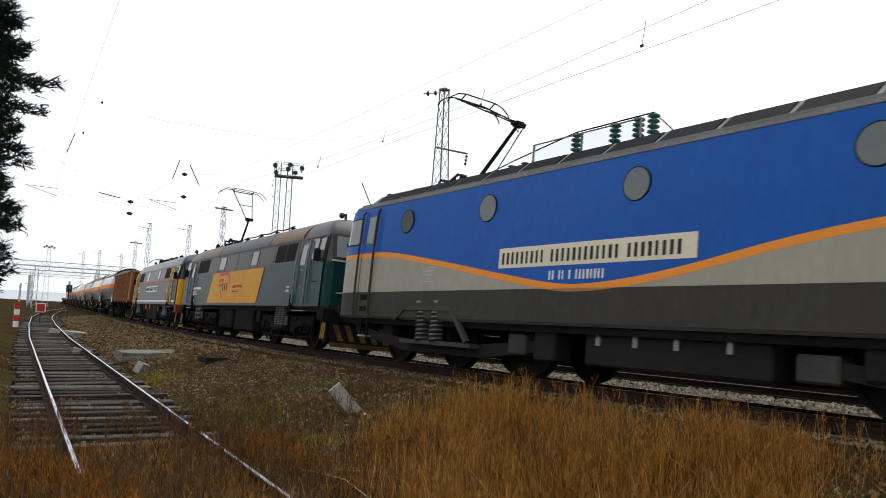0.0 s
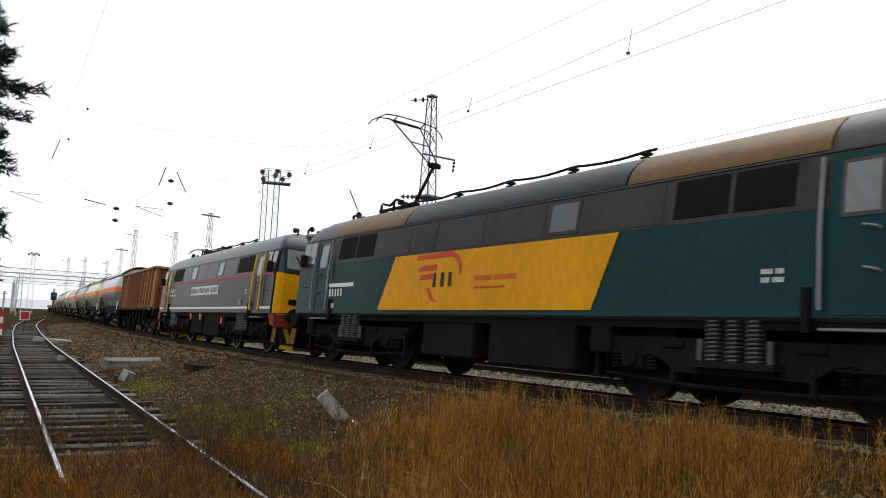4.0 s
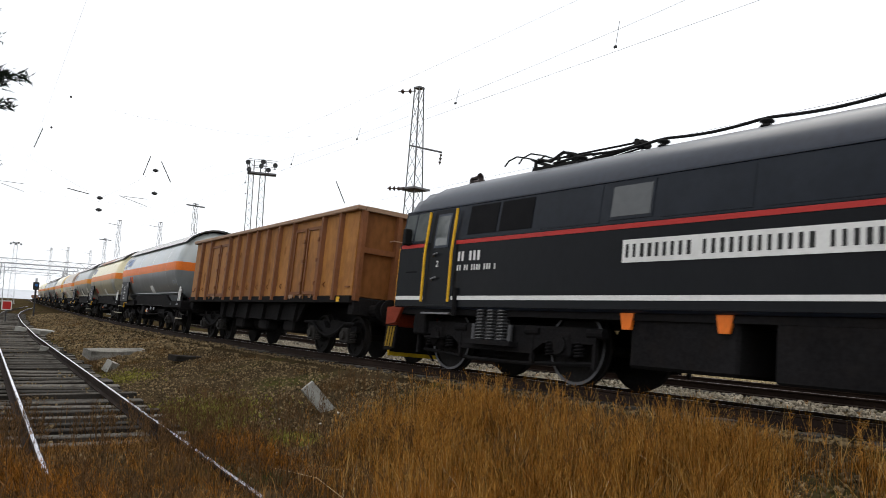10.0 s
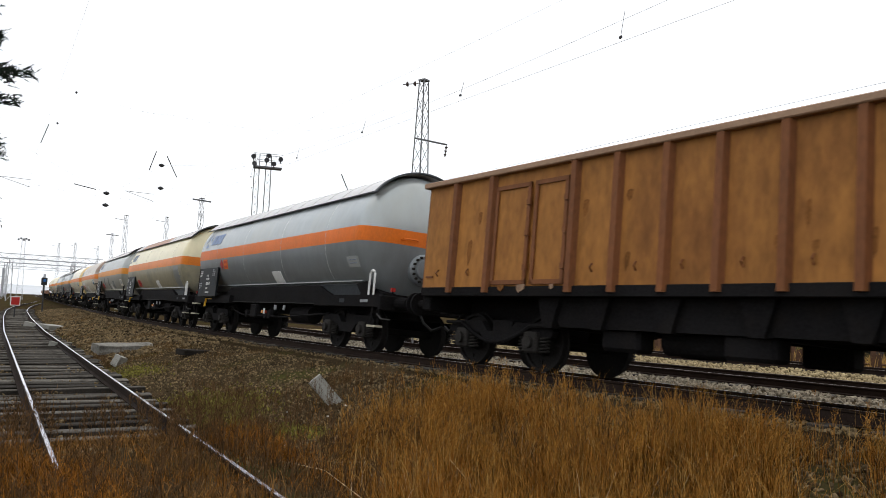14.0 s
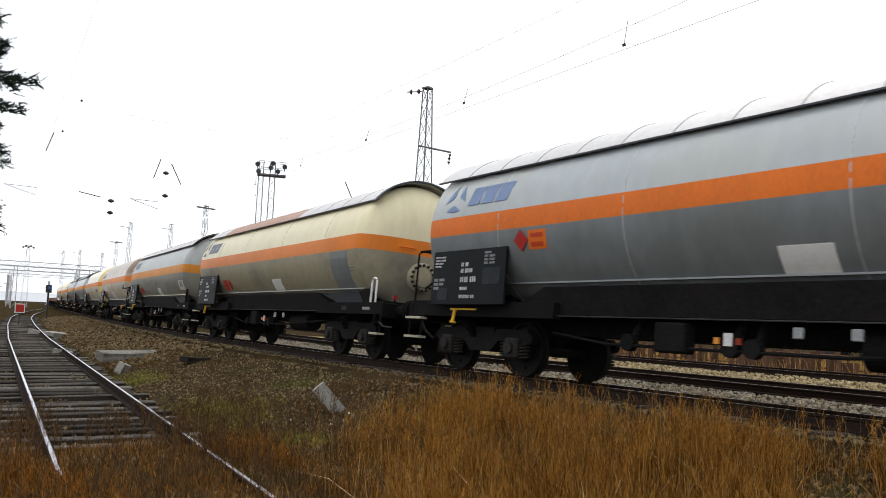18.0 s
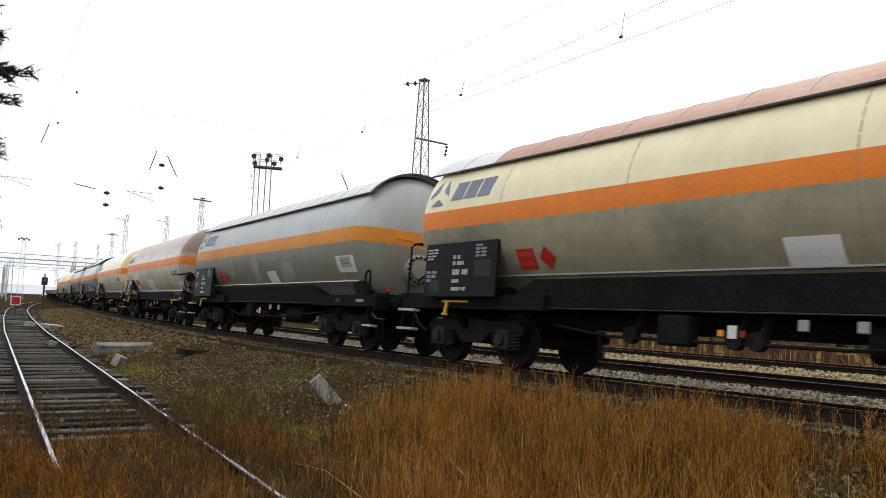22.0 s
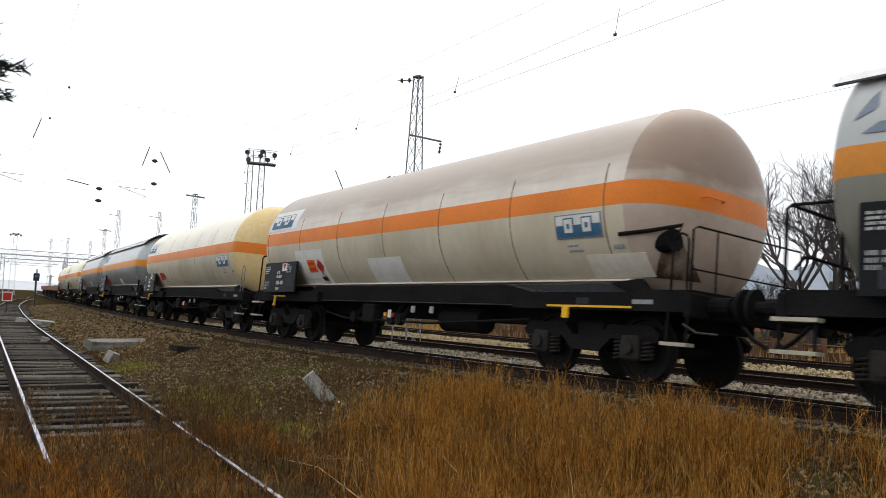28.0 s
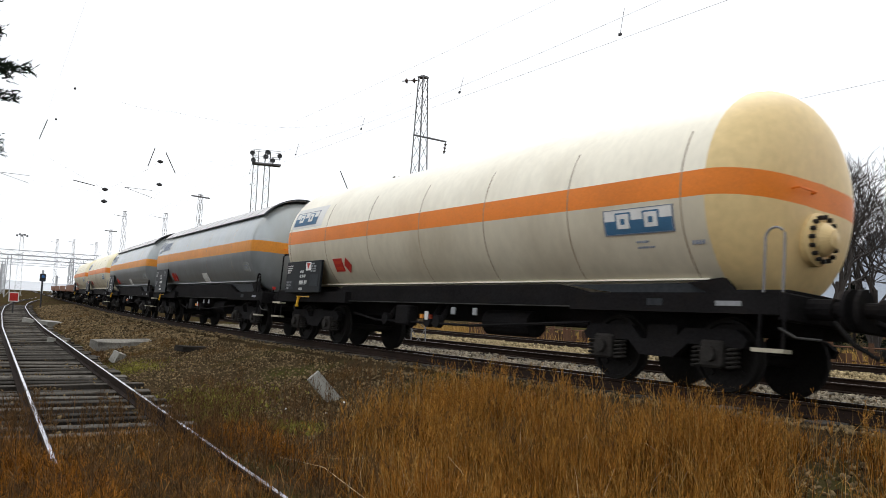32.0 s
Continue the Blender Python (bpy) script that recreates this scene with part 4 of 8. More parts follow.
        quad_faces(bm, [[(e * 8.28, -1.15, 0.72), (e * 8.28, 1.15, 0.72), (e * 8.0, 1.15, 0.72), (e * 8.0, -1.15, 0.72)], [(e * 8.45, -1.05, 0.22), (e * 8.45, 1.05, 0.22), (e * 8.4, 1.05, 0.22), (e * 8.4, -1.05, 0.22)]])
        bmesh.ops.recalc_face_normals(bm, faces=bm.faces)
        pl = part("snowplough", bm, black_iron, v)
        for k in range(7):
            y = -1.08 + k * 0.32
            bm = bmesh.new()
            q = [(e * 8.3, y, 0.7), (e * 8.3, y + 0.14, 0.7), (e * 8.46, y + 0.02, 0.3), (e * 8.46, y - 0.12, 0.3)]
            quad_faces(bm, [q, [(x + e * 0.012, yy, z) for x, yy, z in q]])
            bmesh.ops.recalc_face_normals(bm, faces=bm.faces)
            part("warning_stripe", bm, stripe_dirty, pl)
        part("plough_edge", boxed(*sorted((e * 8.43, e * 8.48)), -1.06, 1.06, 0.14, 0.25), stripe_edge, pl)
        for sgn in (1, -1):
            bm = bmesh.new()
            prism(bm, [(e * 8.4, 0.74), (e * 8.0, 0.74), (e * 8.04, 0.3), (e * 8.44, 0.24)], sgn * 1.16, sgn * 1.2)
            wing = part("plough_wing", bm, black_iron, v)
            for k in range(3):
                x = e * (8.12 + 0.1 * k)
                bm = bmesh.new()
                prism(bm, [(x - 0.06, 0.72), (x - 0.005, 0.72), (x + 0.065, 0.32), (x + 0.01, 0.32)], sgn * 1.2, sgn * 1.206)
                part("warning_stripe", bm, yellow_dull, wing)
            bm = bmesh.new()
            prism(bm, [(e * 8.3, 1.1), (e * 7.75, 1.1), (e * 7.95, 0.8), (e * 8.3, 0.75)], sgn * 1.22, sgn * 1.28)
            part("beam_bracket", bm, beam_red if red is not None else black_iron, v)
    # underframe and bogies
    part("floor", boxed(-8.1, 8.1, -1.22, 1.22, 0.98, 1.14), black_iron, v)
    part("battery_box", boxed(-2.3, -0.2, -1.1, 1.22, 0.3, 1.0, bevel=0.03), black_iron, v)
    part("transformer_case", boxed(0.3, 2.0, -1.1, 1.18, 0.34, 1.05, bevel=0.04), black_iron, v)
    if red is not None:
        for x in (1.9, 0.35):
            bm = bmesh.new()
            prism(bm, [(x, 1.1), (x + 0.25, 1.1), (x + 0.2, 0.85), (x + 0.05, 0.85)], 1.19, 1.24)
            part("lifting_bracket", bm, orange_p, v)
        part("label_plate", boxed(-2.55, -2.35, 1.1, 1.2, 0.75, 1.05), orange_p, v)
    for e in (1, -1):
        bg = new("bogie")
        bg.parent = v
        bg.location = (e * 4.99, 0, 0)
        for sgn in (1, -1):
            bm = bmesh.new()
            prism(bm, [(-2.35, 0.74), (-2.2, 0.86), (2.2, 0.86), (2.35, 0.74), (2.25, 0.62), (1.2, 0.6), (0.9, 0.42), (-0.9, 0.42), (-1.2, 0.6), (-2.25, 0.62)], sgn * 1.0, sgn * 1.13)
            part("side_frame", bm, black_iron, bg)
            for x in (-0.28, 0.0, 0.28):
                bm = bmesh.new()
                coil(bm, x, sgn * 1.2, 0.58, 1.1, 0.1, 0.022, 10)
                part("coil_spring", bm, spring_m, bg)
            for x in (-0.48, 0.48):
                bm = bmesh.new()
                cyl(bm, (x, sgn * 1.2, 0.55), (x, sgn * 1.2, 0.85), 0.05, 10)
                part("damper", bm, spring_m, bg)
            part("spring_seat", boxed(-0.6, 0.6, *sorted((sgn * 1.05, sgn * 1.32)), 0.5, 0.58), black_iron, bg)
            for x in (-1.64, 1.64):
                bm = boxed(x - 0.18, x + 0.18, *sorted((sgn * 0.95, sgn * 1.17)), 0.4, 0.78, bevel=0.04)
                cyl(bm, (x, sgn * 1.15, 0.58), (x, sgn * 1.22, 0.58), 0.13, 12)
                part("axle_box", bm, black_iron, bg)
        for sgn in (1, -1):
            for x in (-2.3, -0.95, 0.95, 2.3):
                part("brake_cylinder", cyl(bmesh.new(), (x - 0.16, sgn * 1.1, 0.78), (x + 0.16, sgn * 1.1, 0.78), 0.075, 12), black_iron, bg)
                part("brake_lever", boxed(x - 0.03, x + 0.03, *sorted((sgn * 1.08, sgn * 1.14)), 0.26, 0.72), black_iron, bg)
            for x in (-1.95, -1.33, 1.33, 1.95):
                bm = bmesh.new()
                coil(bm, x, sgn * 1.08, 0.42, 0.66, 0.07, 0.018, 5)
                part("axle_spring", bm, black_iron, bg)
            part("sandbox", boxed(2.0, 2.4, *sorted((sgn * 0.95, sgn * 1.22)), 0.6, 1.0, bevel=0.03), black_iron, bg)
            part("sand_hose", tube(bmesh.new(), [(2.2, sgn * 1.05, 0.62), (2.25, sgn * 0.95, 0.35), (2.2, sgn * 0.8, 0.12)], 0.022), rubber_m, bg)
            part("lower_stay", tube(bmesh.new(), [(-2.2, sgn * 1.02, 0.34), (-0.7, sgn * 1.06, 0.26), (0.7, sgn * 1.06, 0.26), (2.2, sgn * 1.02, 0.34)], 0.035), black_iron, bg)
        part("traction_motor", boxed(-1.25, 1.25, -0.6, 0.6, 0.25, 0.95, bevel=0.08), black_iron, bg)
        part("bolster", boxed(-0.4, 0.4, -1.0, 1.0, 0.5, 0.85), black_iron, bg)
        for x in (-1.64, 1.64):
            ws = part("wheelset", wheelset_mesh(0.575), [wheel_m, tread_m if red is not None else wheel_m], bg, loc=(x, 0, 0.575))
            SPIN.append((ws, 0.575))
    # roof gear
    for x in (3.9, 2.2, 0.5, -1.2, -2.8):
        insulator(v, x, 0.45, 3.6, 0.15, 0.1, 2, rubber_m)
    bm = bmesh.new()
    pts = []
    for k in range(41):
        x = 4.6 - 0.19 * k
        pts.append((x, 0.45, 3.77 - 0.05 * abs(math.sin((x - 0.5) * math.pi / 1.7))))
    tube(bm, pts, 0.022)
    part("roof_cable", bm, rubber_m, v)
    return v


def roof_round(z):
    """Half width of the rounded roof edge at a height."""
    return 1.235 - 0.0092 * (z - 2.97) - 1.434 * (z - 2.97) ** 2


def green_locomotive(front, rear):
    v = four_axle_locomotive(front, rear, "dark green electric locomotive with a yellow side panel, pantograph raised", green_p, brown_p, sheen_roof, green_p, None, None, steel_grey, None)
    bm = bmesh.new()
    y = 1.322
    prism(bm, [(3.62, 1.2), (3.05, 2.31), (-3.15, 2.31), (-2.68, 1.2)], y, y + 0.005)
    part("yellow_panel", bm, livery_yellow, v, "bright yellow slanted side panel")
    for a, b, z in ((2.2, 0.95, 2.18), (2.1, 1.45, 1.95), (2.05, 1.5, 1.78)):
        bm = bmesh.new()
        prism(bm, [(a, z), (a - 0.05, z + 0.1), (b, z + 0.13), (b, z + 0.02)], y + 0.006, y + 0.01)
        part("swoosh", bm, swoosh_p, v)
    bm = bmesh.new()
    prism(bm, [(1.0, 2.31), (0.75, 2.22), (0.62, 2.05), (0.62, 1.85), (0.7, 1.85), (0.72, 2.02), (0.85, 2.15), (1.0, 2.2)], y + 0.006, y + 0.01)
    part("swoosh", bm, swoosh_p, v)
    bm = bmesh.new()
    prism(bm, [(1.75, 1.62), (1.65, 1.62), (1.5, 1.42), (1.3, 1.34), (1.6, 1.38)], y + 0.006, y + 0.01)
    part("swoosh", bm, swoosh_p, v)
    bars(v, 1.55, y + 0.006, 1.64, 0.27, (3,), ink_m, "operator_mark", width=0.95, fill=0.5)
    bars(v, 0.2, y + 0.006, 1.72, 0.09, (9, 11), swoosh_p, "operator_lettering")
    bars(v, 0.2, y + 0.006, 1.58, 0.035, (40,), swoosh_p, "operator_line")
    part("number_plate", boxed(4.85, 6.1, y, y + 0.004, 1.74, 1.83), white_p, v)
    bars(v, 6.06, y, 1.52, 0.18, (5,), white_p, "number_lettering", width=0.82, fill=0.6)
    part("data_plate", boxed(5.75, 6.06, y, y + 0.004, 1.24, 1.36), faint_white, v)
    patch(v, "roof_panel", -3.15, 2.9, 3.0, 3.47, roof_round, teal_roof, 0.02, "dark teal roof panel", n=14)
    bars(v, -5.4, y, 1.62, 0.06, (4, 3), white_p, "notice_lettering")
    bars(v, -5.4, y, 1.52, 0.06, (3, 4), white_p, "notice_lettering")
    for a, b in ((2.95, 6.15), (-6.15, -3.2)):
        patch(v, "roof_edge_panel", a, b, 3.0, 3.47, roof_round, panel_p, 0.022, n=14)
    pantograph(v, 5.05, 3.64, -0.75, 2.45, bogie_grey, 1, ahead=0.4, bend=0.36)
    return v


green_locomotive(16.6, 34.45)


def shortened(v, k, b):
    """Draws a vehicle together along its length by the factor k and moves it by b; its wheels stay round."""
    for ob in v.children_recursive:
        ob.location.x = ob.location.x * k + (b if ob.parent == v else 0.0)
        if ob.data and not ob.name.startswith(("wheelset", "door_number")):
            ob.data.transform(Matrix.Diagonal((k, 1, 1, 1)))


def black_locomotive(front, rear):
    v = four_axle_locomotive(front, rear, "black electric locomotive with red and white lines and a yellow nose", black_p, black_upper, black_sheen_roof, livery_yellow, white_p, red_p, yellow_p, None)
    y = 1.322
    part("sign_board", boxed(-1.98, 2.1, y, y + 0.005, 1.76, 2.08), white_p, v, "white sign board with dark lettering")
    bars(v, 2.04, y + 0.006, 1.83, 0.185, (9, 12, 8), ink_m, "operator_sign_lettering", width=0.69, fill=0.5)
    bars(v, 5.98, y, 1.93, 0.17, (2, 3), white_p, "number_lettering", width=0.68, fill=0.55)
    bars(v, 5.98, y, 1.76, 0.1, (2, 2, 4, 3, 1), white_p, "number_lettering", width=0.72, fill=0.55)
    bars(v, -5.3, y, 1.8, 0.06, (3, 2), white_p, "notice_lettering")
    bars(v, -5.3, y, 1.7, 0.06, (2, 3), white_p, "notice_lettering")
    part("data_plate", boxed(-5.05, -4.6, y, y + 0.005, 1.35, 1.55), steel_grey, v)
    for x, s in ((-6.55, "1"), (6.6, "2")):
        words("door_number", s, 0.16, white_p, v, on_side(x + 0.05, y + 0.008, 1.85))
    pn = part("nose_sign", boxed(-8.245, -8.232, -0.35, 0.35, 1.5, 1.92), white_p, v, "white board with a red mark on the nose")
    part("nose_mark", boxed(-8.252, -8.246, -0.2, 0.2, 1.72, 1.84), red_p, pn)
    pantograph(v, 4.6, 3.6, -1.3, 0.3, bogie_grey, 1, ahead=0.5, bend=0.4)
    shortened(v, 0.967, -0.07)
    return v


black_locomotive(34.45, 51.95)

# ---- open goods wagon ----
rust_p = paint("ochre_rust_paint", (0.31, 0.135, 0.033), 0.6, grain=0.25, scale=1.8, dirt=0.75, dirt_color=(0.1, 0.032, 0.01), streak=True, spec=0.15)
rib_p = paint("red_brown_rib", (0.17, 0.062, 0.02), 0.65, grain=0.2, scale=4, dirt=0.4, dirt_color=(0.08, 0.03, 0.012), streak=True)
run_p = paint("dark_rust_run", (0.2, 0.082, 0.022), 0.7, grain=0.4, scale=6, dirt=0.8, dirt_color=(0.28, 0.12, 0.03), spec=0.1)
# end walls take a darker brown than the side walls
end_brown = paint("dark_brown_end_wall", (0.160, 0.064, 0.019), 0.65, grain=0.25, scale=1.8, dirt=0.8, dirt_color=(0.09, 0.03, 0.012), streak=True, spec=0.1)
edge_p = paint("faded_top_rail", (0.3, 0.19, 0.12), 0.6, grain=0.15, scale=4, dirt=0.3, dirt_color=(0.15, 0.07, 0.03))


def open_wagon(front, rear):
    v = vehicle("open_wagon", "rusty ochre high-sided open goods wagon with red-brown ribs", "wagon", front, rear, 4.6)
    L, W, zb, zt = 6.43, 1.4, 1.32, 3.2
    R = 6.15
    end = {1: R, -1: L}
    for sgn in (1, -1):
        part("side_wall", boxed(-L, R, *sorted((sgn * (W - 0.05), sgn * W)), zb, zt), rust_p, v)
    for e in (1, -1):
        part("end_wall", boxed(*sorted((e * (end[e] - 0.05), e * end[e])), -W + 0.05, W - 0.05, zb, zt), end_brown, v)
    part("floor", boxed(-L + 0.05, R - 0.05, -W + 0.05, W - 0.05, zb, zb + 0.06), rust_p, v)
    for sgn in (1, -1):
        for x in (-5.62, -4.67, -2.87, -1.87, -1.02, -0.17, 0.63, 1.48, 2.31, 4.24, 5.26):
            bm = bmesh.new()
            y0, y1 = sgn * W, sgn * (W + 0.09)
            quad_faces(bm, [[(x - 0.09, y0, zb - 0.1), (x - 0.05, y1, zb - 0.1), (x + 0.05, y1, zb - 0.1), (x + 0.09, y0, zb - 0.1)], [(x - 0.09, y0, zt), (x - 0.05, y1, zt), (x + 0.05, y1, zt), (x + 0.09, y0, zt)]])
            bmesh.ops.recalc_face_normals(bm, faces=bm.faces)
            part("rib", bm, rib_p, v)
        part("top_rail", boxed(-L - 0.1, R + 0.1, *sorted((sgn * (W - 0.07), sgn * (W + 0.11))), zt, zt + 0.1, bevel=0.015), edge_p, v, "faded pinkish top rail")
        part("side_sill", boxed(-L, R, *sorted((sgn * (W - 0.12), sgn * (W + 0.04))), zb - 0.16, zb, bevel=0.01), black_iron, v)
        for x0, x1 in ((-4.54, -3.81), (-3.71, -3.0), (2.42, 3.16), (3.26, 4.12)):
            d = new("side_door")
            d.parent = v
            bm = boxed(x0, x1, *sorted((sgn * W, sgn * (W + 0.025))), zb + 0.03, zt - 0.2, bevel=0.008)
            part("door_leaf", bm, rust_p, d)
            bm = bmesh.new()
            for a, b, c, e in ((x0, x0 + 0.07, zb + 0.03, zt - 0.2), (x1 - 0.07, x1, zb + 0.03, zt - 0.2), (x0, x1, zb + 0.03, zb + 0.1), (x0, x1, zt - 0.27, zt - 0.2)):
                box(bm, a, b, *sorted((sgn * (W + 0.02), sgn * (W + 0.055))), c, e)
            part("door_frame", bm, rib_p, d)
            for z in (zb + 0.25, zb + 0.8, zb + 1.3):
                part("hinge", boxed(x0 - 0.03, x0 + 0.05, *sorted((sgn * (W + 0.04), sgn * (W + 0.09))), z, z + 0.09), rib_p, d)
        for x in (-5.0, -2.3, -1.35, -0.5, 0.35, 1.1, 1.9, 4.8, 5.7):
            bm = bmesh.new()
            tube(bm, [(x, sgn * (W + 0.005), zb + 0.32), (x, sgn * (W + 0.05), zb + 0.26), (x, sgn * (W + 0.005), zb + 0.2)], 0.015)
            part("rope_hook", bm, rib_p, v)
    for e in (1, -1):
        L = end[e]
        for y in (-1.3, -0.42, 0.42, 1.3):
            bm = bmesh.new()
            quad_faces(bm, [[(e * L, y - 0.08, zb - 0.1), (e * (L + 0.1), y - 0.05, zb - 0.1), (e * (L + 0.1), y + 0.05, zb - 0.1), (e * L, y + 0.08, zb - 0.1)], [(e * L, y - 0.08, zt), (e * (L + 0.1), y - 0.05, zt), (e * (L + 0.1), y + 0.05, zt), (e * L, y + 0.08, zt)]])
            bmesh.ops.recalc_face_normals(bm, faces=bm.faces)
            part("end_rib", bm, rib_p, v)
        part("end_beam", boxed(*sorted((e * L, e * (L + 0.08))), -W + 0.1, W - 0.1, 2.28, 2.4), rib_p, v)
        part("top_rail", boxed(*sorted((e * (L - 0.07), e * (L + 0.11))), -W + 0.08, W - 0.08, zt, zt + 0.098), edge_p, v)
        part("headstock", boxed(*sorted((e * (L - 0.2), e * (L + 0.05))), -1.35, 1.35, 0.9, zb - 0.02, bevel=0.02), black_iron, v)
        buffers(v, e * (L + 0.05), e, 1.05, 0.55 if e < 0 else 0.8)
        for y in (-0.9, 0.0):
            bm = bmesh.new()
            tube(bm, [(e * (L + 0.02), y, 2.62), (e * (L + 0.1), y + 0.05, 2.64), (e * (L + 0.1), y + 0.55, 2.64), (e * (L + 0.02), y + 0.6, 2.62)], 0.015)
            part("grab_rail", bm, edge_p, v)
        part("ladder", boxed(*sorted((e * (L - 0.3), e * (L - 0.1))), W, W + 0.03, 1.5, 1.53), rib_p, v)
    L = 6.43
    rnd = random.Random(61)
    for k in range(18):
        x, z0 = rnd.uniform(-L + 0.3, R - 0.3), rnd.uniform(zb + 0.15, zt - 0.4)
        w, h = rnd.uniform(0.04, 0.16), rnd.uniform(0.1, 0.45)
        bm = bmesh.new()
        prism(bm, [(x - w * 0.5, z0 + h), (x - w * 0.2, z0 + h * 1.1), (x + w * 0.4, z0 + h), (x + w * 0.5, z0 + h * 0.5), (x + w * 0.15, z0), (x - w * 0.3, z0 + h * 0.3)], W, W + 0.003)
        part("rust_run", bm, run_p, v)
    part("centre_sill", boxed(-L, R, -0.35, 0.35, 0.75, zb - 0.03), black_iron, v)
    for x in (-1.8, -0.6, 0.7, 1.9, 2.9, -2.9):
        bm = bmesh.new()
        prism(bm, [(x - 0.25, zb - 0.1), (x + 0.25, zb - 0.1), (x + 0.1, 0.7), (x - 0.1, 0.7)], -1.25, 1.25)
        part("cross_bearer", bm, black_iron, v)
    bm = bmesh.new()
    cyl(bm, (0.1, 0.6, 0.62), (1.1, 0.6, 0.62), 0.2, 14)
    part("brake_reservoir", bm, black_iron, v)
    for sgn in (1, -1):
        bm = bmesh.new()
        prism(bm, [(-3.5, 1.17), (3.1, 1.17), (2.7, 0.72), (-3.1, 0.72)], sgn * 1.1, sgn * 1.16)
        part("truss_plate", bm, black_iron, v)
        for x in (-2.3, -0.4, 1.6):
            part("brake_box", boxed(x - 0.35, x + 0.35, *sorted((sgn * 0.7, sgn * 1.08)), 0.42, 0.75, bevel=0.05), black_iron, v)
    for k in range(12):
        x = rnd.uniform(-4.5, -3.05) if k < 8 else rnd.uniform(2.5, 4.1)
        w, h = rnd.uniform(0.08, 0.2), rnd.uniform(0.05, 0.11)
        bm = bmesh.new()
        prism(bm, [(x, zb + 0.03), (x + w, zb + 0.02), (x + w * 0.9, zb - h * 0.6), (x + w * 0.5, zb - h), (x + w * 0.1, zb - h * 0.5)], W + 0.045, W + 0.055)
        part("torn_flap", bm, edge_p if k % 3 else run_p, v, "torn rusty flap below the door")
    part("stencil_mark", boxed(-5.95, -5.8, W + 0.045, W + 0.05, zb - 0.14, zb - 0.03), yellow_p, v)
    for x in (-4.85, 4.3):
        bogie(v, x, 1.8, 0.46)
        for sgn in (1, -1):
            bm = bmesh.new()
            pts = [(x - 1.35 + 0.15 * k, sgn * 1.12, 0.72 - 0.3 * math.sin(math.pi * min(1, max(0, (k - 3) / 12)))) for k in range(19)]
            tube(bm, pts, 0.035)
            part("equaliser", bm, black_iron, v)
    return v


open_wagon(51.95, 66.0)

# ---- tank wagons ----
# upper shells paler, lower ones darker: belly shade painted in, besides the dirt
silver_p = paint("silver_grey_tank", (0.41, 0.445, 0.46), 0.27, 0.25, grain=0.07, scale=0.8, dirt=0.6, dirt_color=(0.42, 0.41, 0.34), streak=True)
grey_low = paint("shaded_grimy_grey", (0.225, 0.245, 0.255), 0.3, 0.2, grain=0.11, scale=0.8, dirt=0.6, dirt_color=(0.15, 0.15, 0.135), streak=True)
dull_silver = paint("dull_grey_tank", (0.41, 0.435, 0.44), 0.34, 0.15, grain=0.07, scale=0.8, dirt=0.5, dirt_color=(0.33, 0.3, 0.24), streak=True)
olive_low = paint("shaded_olive_grey", (0.26, 0.26, 0.225), 0.38, 0.1, grain=0.1, scale=0.8, dirt=0.6, dirt_color=(0.2, 0.18, 0.14), streak=True)
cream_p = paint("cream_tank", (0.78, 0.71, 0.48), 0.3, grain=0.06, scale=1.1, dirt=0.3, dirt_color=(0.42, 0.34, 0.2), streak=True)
cream_low = paint("shaded_soiled_cream", (0.34, 0.31, 0.21), 0.34, grain=0.12, scale=0.8, dirt=0.95, dirt_color=(0.12, 0.12, 0.11))
white_t = paint("off_white_tank", (0.7, 0.66, 0.58), 0.36, grain=0.1, scale=2.2, dirt=0.35, dirt_color=(0.38, 0.3, 0.22), streak=True)
soot_t = paint("sooty_beige_tank", (0.68, 0.63, 0.56), 0.33, grain=0.06, scale=0.8, dirt=0.4, dirt_color=(0.44, 0.35, 0.29), streak=True)
stain_m = paint("brown_grease_stain", (0.07, 0.04, 0.022), 0.5, grain=0.35, scale=6, dirt=0.95, dirt_color=(0.42, 0.34, 0.27), streak=True)
tan_low = paint("shaded_dirty_beige", (0.58, 0.53, 0.41), 0.36, grain=0.07, scale=1.1, dirt=0.4, dirt_color=(0.24, 0.18, 0.1), streak=True)
shade_p = paint("silver_sun_shield", (0.6, 0.595, 0.6), 0.45, 0.1, grain=0.08, scale=2, dirt=0.3, dirt_color=(0.42, 0.36, 0.34), streak=False)
shade_rust = paint("rusty_sun_shield", (0.42, 0.24, 0.17), 0.5, 0.1, grain=0.1, scale=2, dirt=0.3, dirt_color=(0.5, 0.4, 0.36))
ivory_t = paint("ivory_tank", (0.84, 0.8, 0.67), 0.34, grain=0.06, scale=1.6, dirt=0.3, dirt_color=(0.5, 0.44, 0.33), streak=True)
dome_c = paint("tan_cream_dome", (0.72, 0.55, 0.27), 0.4, grain=0.08, scale=1.6, dirt=0.35, dirt_color=(0.5, 0.37, 0.2))
dome_s = paint("brown_stained_dome", (0.52, 0.44, 0.37), 0.42, grain=0.1, scale=0.8, dirt=0.8, dirt_color=(0.32, 0.22, 0.16))


